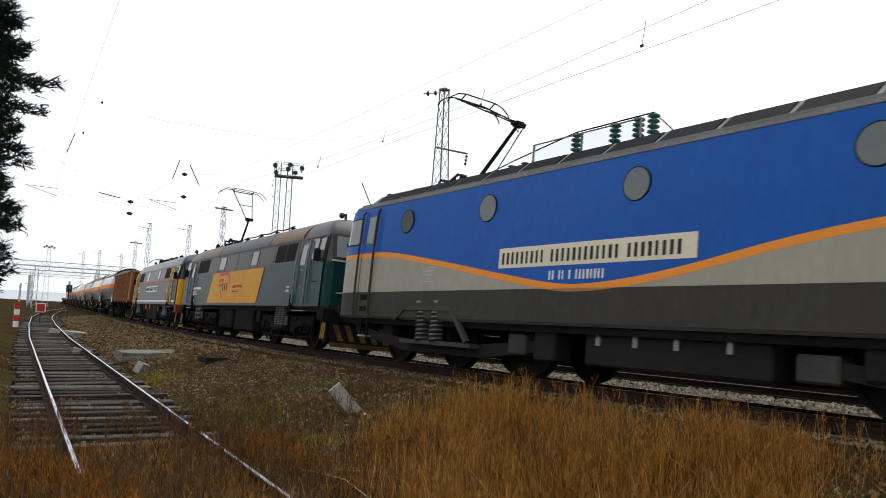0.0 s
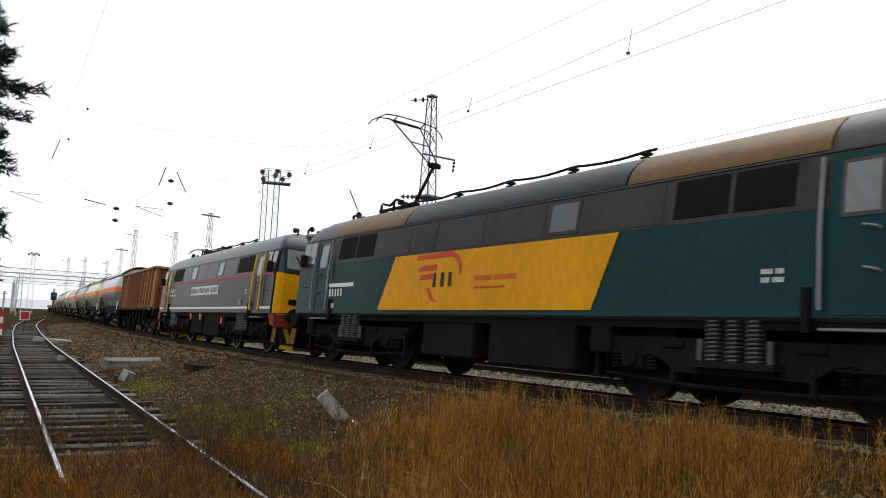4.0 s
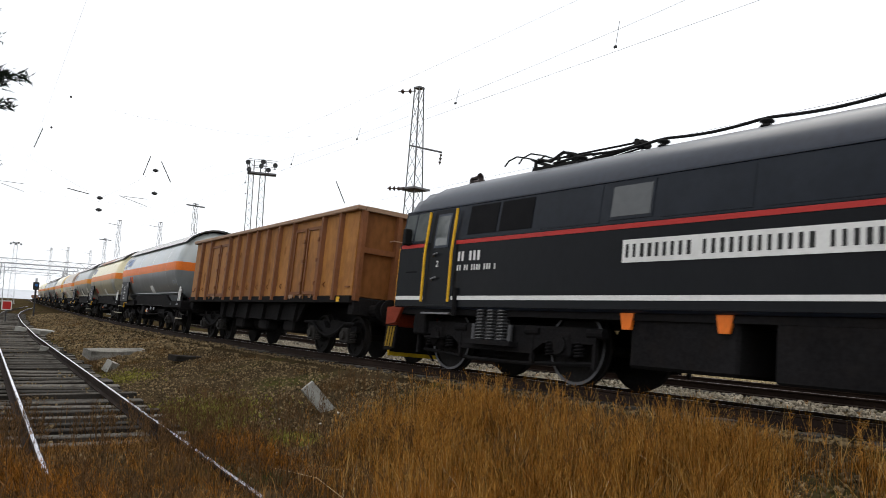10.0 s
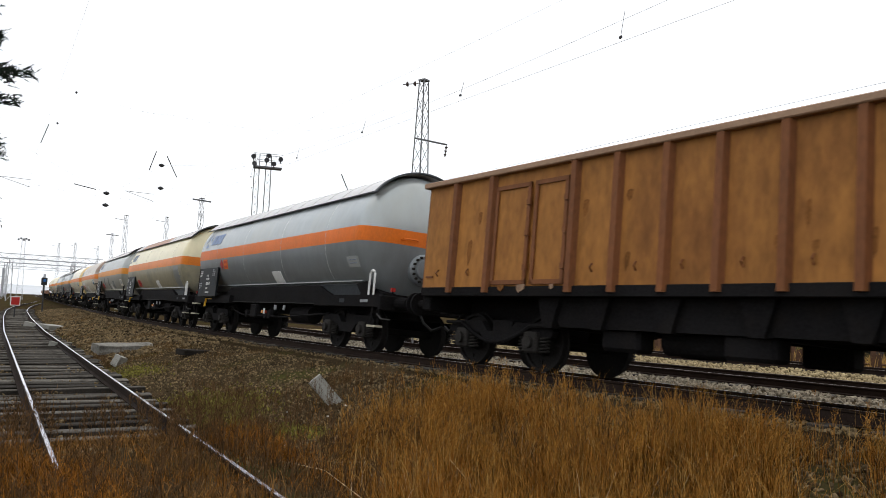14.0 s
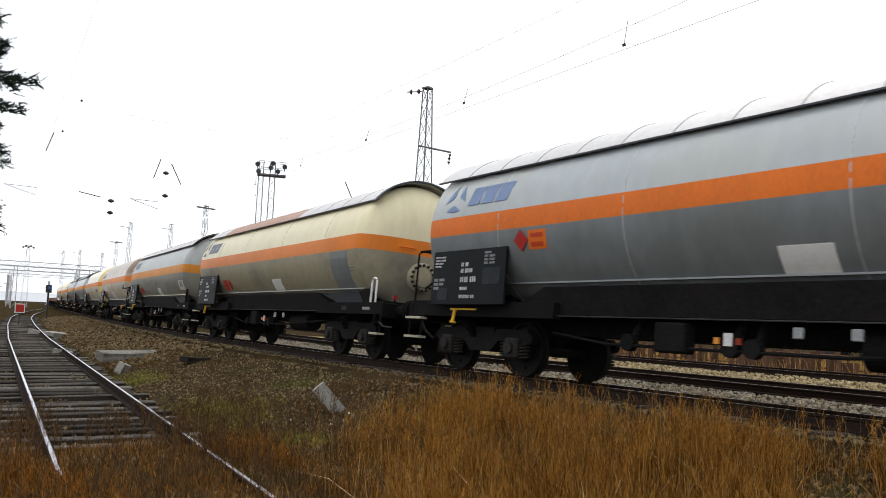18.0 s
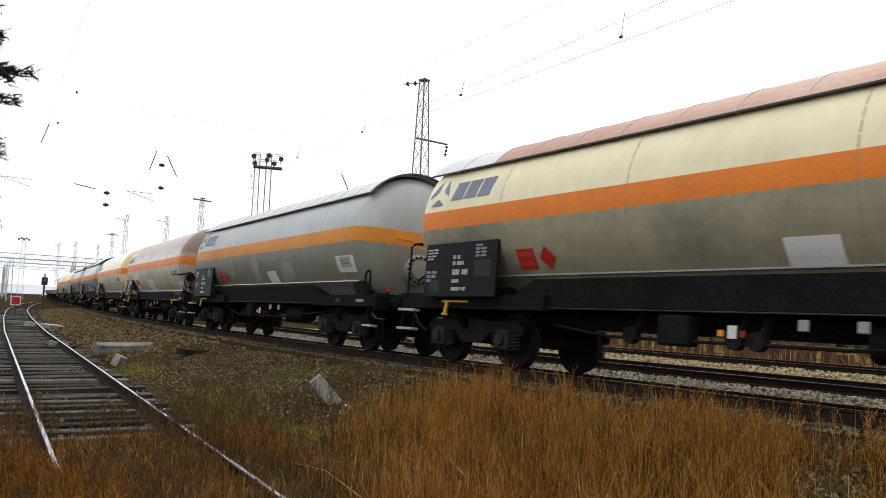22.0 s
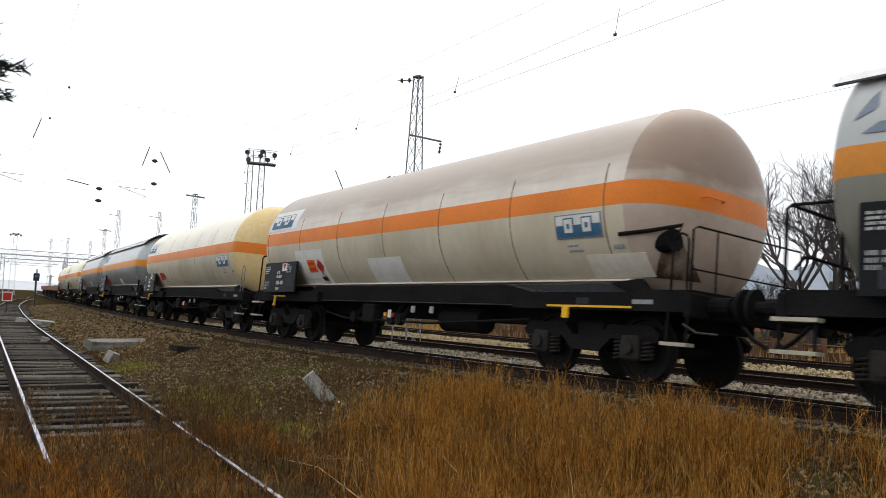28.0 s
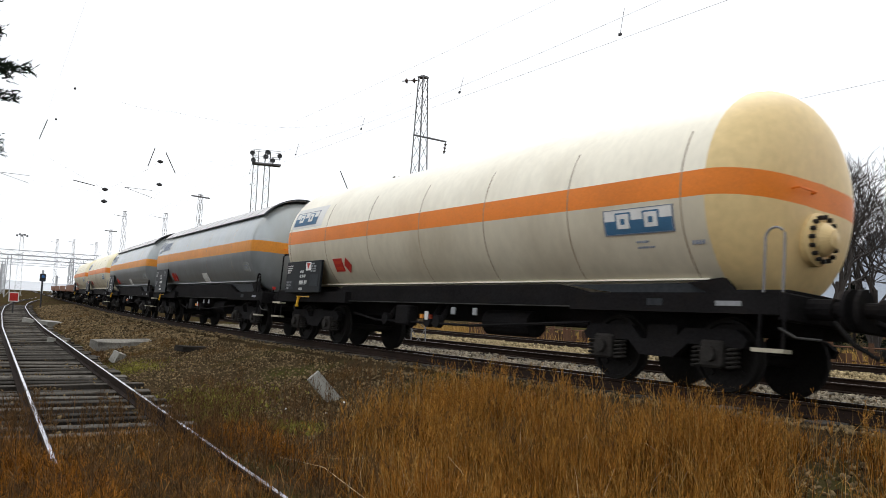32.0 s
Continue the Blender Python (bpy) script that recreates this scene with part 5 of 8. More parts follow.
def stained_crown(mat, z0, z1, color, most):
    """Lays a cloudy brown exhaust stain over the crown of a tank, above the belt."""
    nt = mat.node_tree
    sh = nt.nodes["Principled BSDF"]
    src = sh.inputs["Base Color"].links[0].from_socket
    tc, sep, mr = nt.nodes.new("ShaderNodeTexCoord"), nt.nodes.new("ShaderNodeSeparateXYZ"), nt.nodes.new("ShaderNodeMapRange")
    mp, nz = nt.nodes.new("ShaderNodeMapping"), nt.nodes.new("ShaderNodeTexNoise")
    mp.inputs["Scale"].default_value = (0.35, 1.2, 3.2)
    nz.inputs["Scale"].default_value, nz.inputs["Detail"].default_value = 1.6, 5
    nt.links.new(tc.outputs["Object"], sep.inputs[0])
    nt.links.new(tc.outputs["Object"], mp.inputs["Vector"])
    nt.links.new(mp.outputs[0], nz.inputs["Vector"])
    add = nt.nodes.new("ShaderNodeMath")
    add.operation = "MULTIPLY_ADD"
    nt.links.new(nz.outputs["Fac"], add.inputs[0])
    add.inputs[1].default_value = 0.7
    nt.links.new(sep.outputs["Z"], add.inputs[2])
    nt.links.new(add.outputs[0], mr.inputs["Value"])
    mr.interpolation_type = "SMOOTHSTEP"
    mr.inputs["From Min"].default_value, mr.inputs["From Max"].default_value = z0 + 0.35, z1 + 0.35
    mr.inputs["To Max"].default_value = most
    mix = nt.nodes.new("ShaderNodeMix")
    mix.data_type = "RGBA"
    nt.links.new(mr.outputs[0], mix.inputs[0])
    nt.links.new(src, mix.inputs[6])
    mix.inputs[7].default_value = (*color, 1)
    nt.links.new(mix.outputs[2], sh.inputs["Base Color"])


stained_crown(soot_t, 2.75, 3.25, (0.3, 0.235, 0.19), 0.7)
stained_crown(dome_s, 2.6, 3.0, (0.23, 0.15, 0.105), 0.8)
seam_dark = paint("sooty_weld", (0.13, 0.09, 0.06), 0.7, grain=0.4, scale=6, streak=True, spec=0.05)
board_blue = paint("faded_blue_board", (0.05, 0.14, 0.25), 0.5, grain=0.15, scale=6)
orange_b = paint("bright_orange_belt", (0.72, 0.2, 0.018), 0.45, grain=0.08, dirt=0.2, dirt_color=(0.4, 0.14, 0.04))
seam_p = paint("seam", (0.44, 0.44, 0.45), 0.5, 0.2)
rib_grey = paint("shield_rib_grey", (0.33, 0.325, 0.325), 0.5, 0.1, grain=0.15, scale=4)
seam_soft = paint("dusty_seam", (0.3, 0.235, 0.165), 0.6, grain=0.3, scale=6, streak=True)
step_cream = paint("worn_cream_step", (0.42, 0.39, 0.3), 0.7, grain=0.2, scale=6, dirt=0.5, dirt_color=(0.15, 0.13, 0.1))
dark_edge = paint("dark_edge", (0.05, 0.055, 0.06), 0.5)
mark_grey = paint("grey_mark", (0.17, 0.2, 0.26), 0.5)
mark_blue2 = paint("faded_blue_mark", (0.17, 0.24, 0.4), 0.5)
mark_blue = paint("blue_mark", (0.03, 0.13, 0.36), 0.5)
panel_black = paint("black_data_panel", (0.011, 0.013, 0.015), 0.5, grain=0.2, spec=0.08)
data_white = paint("weathered_white_print", (0.55, 0.55, 0.54), 0.6, grain=0.15)
data_grey = paint("grey_print", (0.25, 0.26, 0.27), 0.6, grain=0.2)
saddle_m = paint("dark_blue_grey_plate", (0.032, 0.036, 0.04), 0.6, grain=0.25, scale=3, dirt=0.5, dirt_color=(0.012, 0.012, 0.013), spec=0.06)
TZ, TR = 2.55, 1.49


def tank_shell(v, x0, x1, cap, upper, lower, band, cap2=0.4, dome_mat=None):
    """The vessel in three bands of colour: below, darkened for belly shade; the orange belt; above; domed ends."""
    def dome(x, depth, way):
        ring = []
        for deg in (0, 10, 20, 30, 40, 50, 57, 64, 70, 75, 80, 84, 87.37, 90):
            a = radians(deg)
            ring.append((x + way * depth * (1 - math.sin(a)), TR * max(0.0004, math.cos(a) ** 0.7)))
        return ring
    head = dome(x0, cap, 1)[::-1]
    tail = dome(x1, cap2, -1)
    full = sorted(head, key=lambda q: q[0]) + [(x0 + cap + (x1 - x0 - cap - cap2) * k / 6, TR) for k in range(1, 6)] + sorted(tail, key=lambda q: q[0])
    def cut(r):
        return 0.165 if r > 0.175 else r
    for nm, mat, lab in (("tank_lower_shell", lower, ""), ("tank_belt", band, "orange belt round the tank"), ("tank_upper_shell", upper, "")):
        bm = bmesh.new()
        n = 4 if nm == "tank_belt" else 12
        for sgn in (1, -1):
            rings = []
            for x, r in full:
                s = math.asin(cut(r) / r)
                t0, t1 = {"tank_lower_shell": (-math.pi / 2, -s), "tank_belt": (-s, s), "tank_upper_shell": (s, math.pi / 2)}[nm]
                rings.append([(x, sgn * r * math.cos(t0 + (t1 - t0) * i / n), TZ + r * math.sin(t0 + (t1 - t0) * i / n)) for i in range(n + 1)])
            quad_faces(bm, rings, closed=False)
        bmesh.ops.remove_doubles(bm, verts=bm.verts, dist=0.0005)
        bmesh.ops.recalc_face_normals(bm, faces=bm.faces)
        for f in bm.faces:
            if f.calc_center_median().x < x0 + cap + 0.02:
                f.material_index = 1
        part(nm, bm, [mat, mat if dome_mat is None or nm == "tank_belt" else dome_mat], v, lab, smooth=True)


def arc_sheet(x0, x1, r, a0, a1, n=20, th=0.012, scallop=0.0):
    """A curved sheet over the tank between two angles from upright."""
    bm = bmesh.new()
    rings = []
    for x in (x0, x1):
        o, i = [], []
        for k in range(n + 1):
            a = radians(a0 + (a1 - a0) * k / n)
            o.append((x, -r * math.sin(a), TZ + r * math.cos(a)))
            i.append((x, -(r - th) * math.sin(a), TZ + (r - th) * math.cos(a)))
        rings.append(o + i[::-1])
    quad_faces(bm, rings)
    bmesh.ops.recalc_face_normals(bm, faces=bm.faces)
    return bm


def underframe(v, half, shell, first=False):
    """Sills, headstocks, cradles, bogies and brake gear of a tank wagon."""
    for sgn in (1, -1):
        bm = boxed(-half + 0.25, -half + 3.6, *sorted((sgn * 1.1, sgn * 1.28)), 0.95, 1.2)
        part("end_sill", bm, black_iron, v)
        bm = boxed(half - 3.6, half + 0.3, *sorted((sgn * 1.1, sgn * 1.28)), 0.95, 1.2)
        part("end_sill", bm, black_iron, v)
        bm = bmesh.new()
        top = 1.46 if shell else 1.34
        prism(bm, [(-4.4, 1.1), (-3.2, top), (half - 3.2, top), (half - 2.6, 1.14), (half - 2.7, 1.02), (-4.3, 1.02)], sgn * 1.0, sgn * 1.14)
        part("cradle", bm, black_iron, v, "black cradle plate along the tank")
        for e in (1, -1):
            bm = bmesh.new()
            prism(bm, [(e * 4.6, 1.2), (e * 4.9, 1.45), (e * 5.7, 1.45), (e * 6.2, 1.2)], sgn * 0.5, sgn * 0.9)
            part("saddle", bm, black_iron, v)
        bm = bmesh.new()
        prism(bm, [(-half + 2.8, 1.2), (-half + 3.95, top), (-half + 1.6, top), (-half + 0.95, 1.2)], sgn * 1.02, sgn * 1.06)
        part("saddle_plate", bm, saddle_m, v, "dark blue-grey saddle plate")
        bm = bmesh.new()
        prism(bm, [(-half + 1.3, 1.205), (-half + 1.62, top), (-half + 1.1, top + 0.06), (-half + 0.9, 1.205)], sgn * 1.07, sgn * 1.16)
        part("saddle_gusset", bm, black_iron, v)
        part("side_step_frame", boxed(-half + 1.9, -half + 2.15, *sorted((sgn * 1.281, sgn * 1.287)), 1.03, 1.12), saddle_m, v)
        bm = boxed(-half + 0.75, -half + 1.1, *sorted((sgn * 1.281, sgn * 1.287)), 1.04, 1.1)
        part("sill_plate", bm, data_grey, v)
    part("centre_sill", boxed(-half + 0.3, half, -0.3, 0.3, 0.75, 1.1), black_iron, v)
    for e in (1, -1):
        out = half + 0.4 if e > 0 else half - 0.15
        part("headstock", boxed(*sorted((e * (out - 0.12), e * out)), -1.3, 1.3, 0.88, 1.2, bevel=0.02), black_iron, v)
        buffers(v, e * out, e, 1.05, 0.5 if e > 0 or first is False else 0.75)
        part("platform", boxed(*sorted((e * (half - 1.2), e * (out - 0.02))), -1.25, 1.25, 1.203, 1.235), black_iron, v)
        for z in (0.88, 0.52) if e > 0 else (0.52,):
            a, b = (out - 0.5, out + 0.02) if e > 0 else (half - 0.55, half - 0.15)
            part("footstep", boxed(*sorted((e * a, e * b)), 1.2, 1.36, z, z + 0.045), step_cream, v, "pale worn step board")
        for x in (out - 0.45, out - 0.05) if e > 0 else (half - 0.5, half - 0.2):
            bm = bmesh.new()
            tube(bm, [(e * x, 1.28, 0.95), (e * x, 1.3, 0.5)], 0.02)
            part("step_hanger", bm, black_iron, v)
        bogie(v, e * (half - 2.15) if e < 0 else half - 1.58, 1.8, 0.46)
    bm = bmesh.new()
    tube(bm, [(-half + 0.25, 1.3, 0.8), (-half + 0.05, 1.3, 0.7), (-half - 0.2, 1.22, 0.69)], 0.016)
    part("shunter_handle", bm, cradle_p, v, "grey bent shunter's handle")
    # the railing on the rear platform
    xr = half + 0.34
    for pts, r in (([(xr, 1.22, 1.235), (xr, 1.22, 2.16), (xr, 1.12, 2.22), (xr, -1.12, 2.22), (xr, -1.22, 2.16), (xr, -1.22, 1.235)], 0.022), ([(xr - 0.62, 1.22, 1.235), (xr - 0.62, 1.22, 2.14), (xr - 0.55, 1.22, 2.2), (xr - 0.05, 1.22, 2.2)], 0.02), ([(xr, 1.0, 1.5), (xr, 0.8, 1.66), (xr, 0.6, 1.68), (xr, -1.2, 1.66)], 0.022)):
        part("end_railing", tube(bmesh.new(), pts, r), black_iron, v)
    bm = bmesh.new()
    cyl(bm, (-2.3, 0.75, 0.72), (-1.1, 0.75, 0.72), 0.22, 16)
    part("brake_reservoir", bm, black_iron, v)
    part("valve_box", boxed(1.0, 1.5, 0.95, 1.2, 0.55, 0.95, bevel=0.03), black_iron, v)
    for x in (0.4, 0.1, 2.0):
        bm = bmesh.new()
        cyl(bm, (x, 0.8, 1.0), (x, 1.05, 0.62), 0.06, 8)
        cyl(bm, (x, 1.02, 0.66), (x, 1.14, 0.66), 0.12, 12)
        part("discharge_valve", bm, black_iron, v)
    bm = bmesh.new()
    tube(bm, [(-3.8, 1.05, 0.78), (-1.0, 1.1, 0.62), (2.4, 1.1, 0.62), (3.6, 1.0, 0.75)], 0.025)
    part("brake_rod", bm, black_iron, v)
    part("brake_pipe", tube(bmesh.new(), [(-4.3, 1.17, 1.0), (half - 2.9, 1.17, 1.0)], 0.011), cradle_p, v, "thin grey pipe along the frame")
    for x in (-0.5, -1.15):
        part("valve_cap", boxed(x - 0.06, x + 0.06, 1.15, 1.19, 0.8, 0.93, bevel=0.01), data_grey, v)
    part("valve_tag", boxed(0.34, 0.46, 1.15, 1.16, 0.68, 0.84), data_white, v)
    for x in (0.25, 0.55):
        part("valve_handle", boxed(x - 0.035, x + 0.035, 1.14, 1.18, 0.7, 0.78), beam_red if x < 0.4 else amber_p, v)
    bm = boxed(half - 1.7, half - 0.95, 1.285, 1.3, 1.06, 1.09)
    part("jack_mark", bm, yellow_p, v)
    bm = bmesh.new()
    tube(bm, [(half - 1.1, 1.3, 1.08), (half - 1.1, 1.33, 0.84)], 0.035)
    tube(bm, [(half - 1.17, 1.33, 0.84), (half - 1.03, 1.33, 0.84)], 0.025)
    part("tow_hook", bm, yellow_p, v)


def data_panel(v, x0, x1, small=False):
    """Black lettered board near one end: small print, the number column, a table and a blank card."""
    z0, z1 = (1.14, 2.11) if not small else (1.16, 1.94)
    p = part("data_panel", boxed(x0, x1, 1.4, 1.46, z0, z1, bevel=0.01), panel_black, v, "black data panel with white writing")
    w = x1 - x0
    for k, g in enumerate(((4, 3, 6), (7, 7), (5, 6), (4, 4))):
        bars(p, x1 - 0.07, 1.462, z1 - 0.13 - 0.055 * k, 0.032, g, data_white, width=0.66, fill=0.6)
    for k, g in enumerate(((4, 5), (4, 4), (5,))):
        bars(p, x1 - 0.07, 1.462, z1 - 0.55 - 0.075 * k, 0.05, g, data_grey, width=0.66, fill=0.75)
    col = x1 - 0.42 * w
    for dz, h, g in ((0.3, 0.07, (2, 2)), (0.41, 0.07, (2, 5)), (0.58, 0.095, (4, 3)), (0.72, 0.06, (6,)), (0.86, 0.06, (8, 3))):
        if z1 - dz > z0 + 0.02:
            bars(p, col, 1.462, z1 - dz, h, g, data_white, width=0.6, fill=0.62)
    for k in range(4):
        bars(p, x0 + 0.56, 1.462, z1 - 0.1 - 0.06 * k, 0.04, (3, 4) if k else (5,), data_grey, width=0.9, fill=0.8)
    part("blank_card", boxed(x0 + 0.12, x0 + 0.58, 1.461, 1.466, z1 - 0.62, z1 - 0.34), saddle_m, p)
    part("card_frame", boxed(x1 - 0.5, x1 - 0.2, 1.461, 1.466, z0 + 0.08, z0 + 0.3), saddle_m, p)
    return p


def surf_plate(v, name, x0, x1, t0, t1, mat, label="", out=0.008, r=None):
    """A plate bent to the tank, between two heights on the siding's side."""
    bm = bmesh.new()
    rings = []
    r = r or TR
    for x in (x0, x1):
        o, i = [], []
        for k in range(7):
            z = t0 + (t1 - t0) * k / 6
            y = math.sqrt(max(0, r * r - (z - TZ) ** 2))
            f = (r + out) / r
            o.append((x, y * f, TZ + (z - TZ) * f))
            i.append((x, y * 0.998, TZ + (z - TZ) * 0.998))
        rings.append(o + i[::-1])
    quad_faces(bm, rings)
    bmesh.ops.recalc_face_normals(bm, faces=bm.faces)
    return part(name, bm, mat, v, label)


def diamond(v, x, z, s, mat):
    bm = bmesh.new()
    y = math.sqrt(TR * TR - (z - TZ) ** 2) + 0.012
    k = -(z - TZ) / y
    pts = [(x - s, 0), (x, s), (x + s, 0), (x, -s)]
    quad_faces(bm, [[(a, y + k * b + o, z + b) for a, b in pts] for o in (0.0, 0.006)])
    bmesh.ops.recalc_face_normals(bm, faces=bm.faces)
    return part("hazard_diamond", bm, mat, v)


def manhole(v, x, y, z, r, mat, dome=False):
    """A bolted round cover on the front dome."""
    bm = bmesh.new()
    spun(bm, [(0.0, r + 0.06), (-0.1, r + 0.06), (-0.14, r), (-0.14, r * 0.8), (-0.19 if not dome else -0.2, r * 0.72), (-0.2 if not dome else -0.3, r * 0.4), (-0.2 if not dome else -0.32, 0.02)], "x", 24)
    cover = part("manhole_cover", bm, mat, v, loc=(x, y, z), smooth=False)
    bolt = None
    for k in range(16):
        t = 2 * math.pi * k / 16
        at = (0, r * math.cos(t), r * math.sin(t))
        if bolt is None:
            bolt = part("bolt", cyl(bmesh.new(), (-0.13, 0, 0), (-0.19, 0, 0), 0.03, 6), axle_m, cover, loc=at)
        else:
            again(bolt, cover, at)
    return cover


def covered_tank(front, rear, label, upper, lower, shield, mark, patches=(), belt=None, first=False, back=0.0, flange=None, lead=0.7):
    """A gas tank wagon with a sun shield over its back."""
    half = (rear - front) / 2 - 0.65
    v = vehicle("tank_wagon", label, "tank wagon", front, rear, half - 2.15)
    x0, x1 = -half + lead, half - 0.02
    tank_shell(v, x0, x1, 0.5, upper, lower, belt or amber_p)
    n = 14
    a = -half + 1.0 + 0.6 * max(0.0, lead - 0.7)
    w = (x1 - 0.12 - a) / n
    for k in range(n):
        mat = shield if not isinstance(shield, tuple) else shield[0 if shield[2](k) else 1]
        part("shield_sheet", arc_sheet(a + k * w + 0.004, a + (k + 1) * w - 0.004, TR + 0.06, -52, 52, 16), mat, v)
        part("shield_rib", arc_sheet(a + k * w - 0.014, a + k * w + 0.014, TR + 0.066, -52, 52, 16), rib_grey, v)
    for sgn in (1, -1):
        bm = bmesh.new()
        t = radians(52)
        y, z = (TR + 0.06) * math.sin(t), TZ + (TR + 0.06) * math.cos(t)
        box(bm, a, x1 - 0.12, *sorted((sgn * (y - 0.015), sgn * (y + 0.02))), z - 0.012, z + 0.012)
        part("shield_edge", bm, dark_edge, v)
    # the shield's front lip
    part("shield_lip", arc_sheet(a - 0.1, a + 0.02, TR + 0.09, -54, 54, 24, 0.035), dark_edge, v, "dark rolled lip of the sun shield")
    underframe(v, half, True, first)
    data_panel(v, half - 2.6, half - 0.54)
    # operator's mark: three-cornered sign and three blocks, drawn as plain shapes
    for k in range(3):
        t = radians(270 + 120 * k)
        bm = bmesh.new()
        c = Vector((half - 0.75 + back, 0, 3.06))
        p = [c + Vector((math.cos(t + d) * r, 0, math.sin(t + d) * r)) for d, r in ((-0.72, 0.3), (-0.3, 0.12), (0.3, 0.12), (0.72, 0.3), (0.35, 0.25), (-0.35, 0.25))]
        yy = [math.sqrt(TR * TR - (q.z - TZ) ** 2) for q in p]
        quad_faces(bm, [[(q.x, y + 0.004, q.z) for q, y in zip(p, yy)], [(q.x, y + 0.009, q.z) for q, y in zip(p, yy)]])
        bmesh.ops.recalc_face_normals(bm, faces=bm.faces)
        part("operator_sign", bm, mark, v)
    for k in range(3):
        c = half - 1.22 - 0.38 * k + back
        q = [(c, 3.24), (c - 0.34, 3.24), (c - 0.26, 2.9), (c + 0.06, 2.9)]
        bm = bmesh.new()
        quad_faces(bm, [[(x, math.sqrt(TR * TR - (z - TZ) ** 2) + o, z) for x, z in q] for o in (0.008, 0.014)])
        bmesh.ops.recalc_face_normals(bm, faces=bm.faces)
        part("operator_block", bm, mark, v)
    d, w, zz = (half - 2.93, half - 3.3, 2.18) if first else (half - 3.63, half - 3.14, 1.78)
    diamond(v, d, zz, 0.17, red_p)
    hp = surf_plate(v, "hazard_plate", w - 0.2, w + 0.2, zz - 0.15, zz + 0.15, orange_p if first else red_p)
    for z in (zz + 0.03, zz - 0.11):
        surf_plate(hp, "plate_line", w - 0.14, w + 0.14, z, z + 0.07, swoosh_p, out=0.012)
    surf_plate(v, "white_patch", -0.95, -0.3, 1.54, 1.85, white_p)
    for x in (-4.1, -1.2, 1.9, 4.6):
        part("tank_seam", arc_sheet(x - 0.008, x + 0.008, TR + 0.002, -150, -53, 14, 0.003), seam_soft if first is False else seam_p, v)
    for sgn in (1, -1):
        y = math.sqrt(TR * TR - (1.55 - TZ) ** 2)
        part("shell_flange", boxed(-half + 1.4, half - 1.2, *sorted((sgn * (y - 0.03), sgn * (y + 0.035))), 1.52, 1.545), flange or lower, v)
    bars(v, -3.6, 1.44, 2.18, 0.07, (2, 6), mark_grey)
    if not isinstance(shield, tuple):
        surf_plate(v, "test_plate", -5.75, -5.2, 1.82, 2.05, upper)
    for z in (1.97, 1.9):
        surf_plate(v, "plate_line", -5.65, -5.3, z, z + 0.022, mark_grey, out=0.014)
    for px0, px1, pz0, pz1, pm in patches:
        surf_plate(v, "paint_patch", px0, px1, pz0, pz1, pm, out=0.005)
    manhole(v, x0 + 0.06, 0.02, 1.88, 0.29, lower)
    bm = bmesh.new()
    loop(bm, -half + 0.6, 1.3, 1.2, 1.72, 0.22, 0.025)
    part("handrail", bm, white_p if belt else black_iron, v, "bent handrail beside the tank")
    bm = bmesh.new()
    tube(bm, [(x0 + 0.05, 0.2, 2.5), (x0 - 0.06, 0.24, 2.52), (x0 - 0.06, 0.6, 2.52), (x0 + 0.1, 0.64, 2.5)], 0.015)
    part("grab_rail", bm, orange_p, v)
    part("tail_reflector", boxed(-half + 0.3, -half + 0.35, 0.88, 0.97, 1.3, 1.38), red_p, v)
    part("reflector_stem", boxed(-half + 0.32, -half + 0.34, 0.91, 0.94, 1.235, 1.3), black_iron, v)
    return v


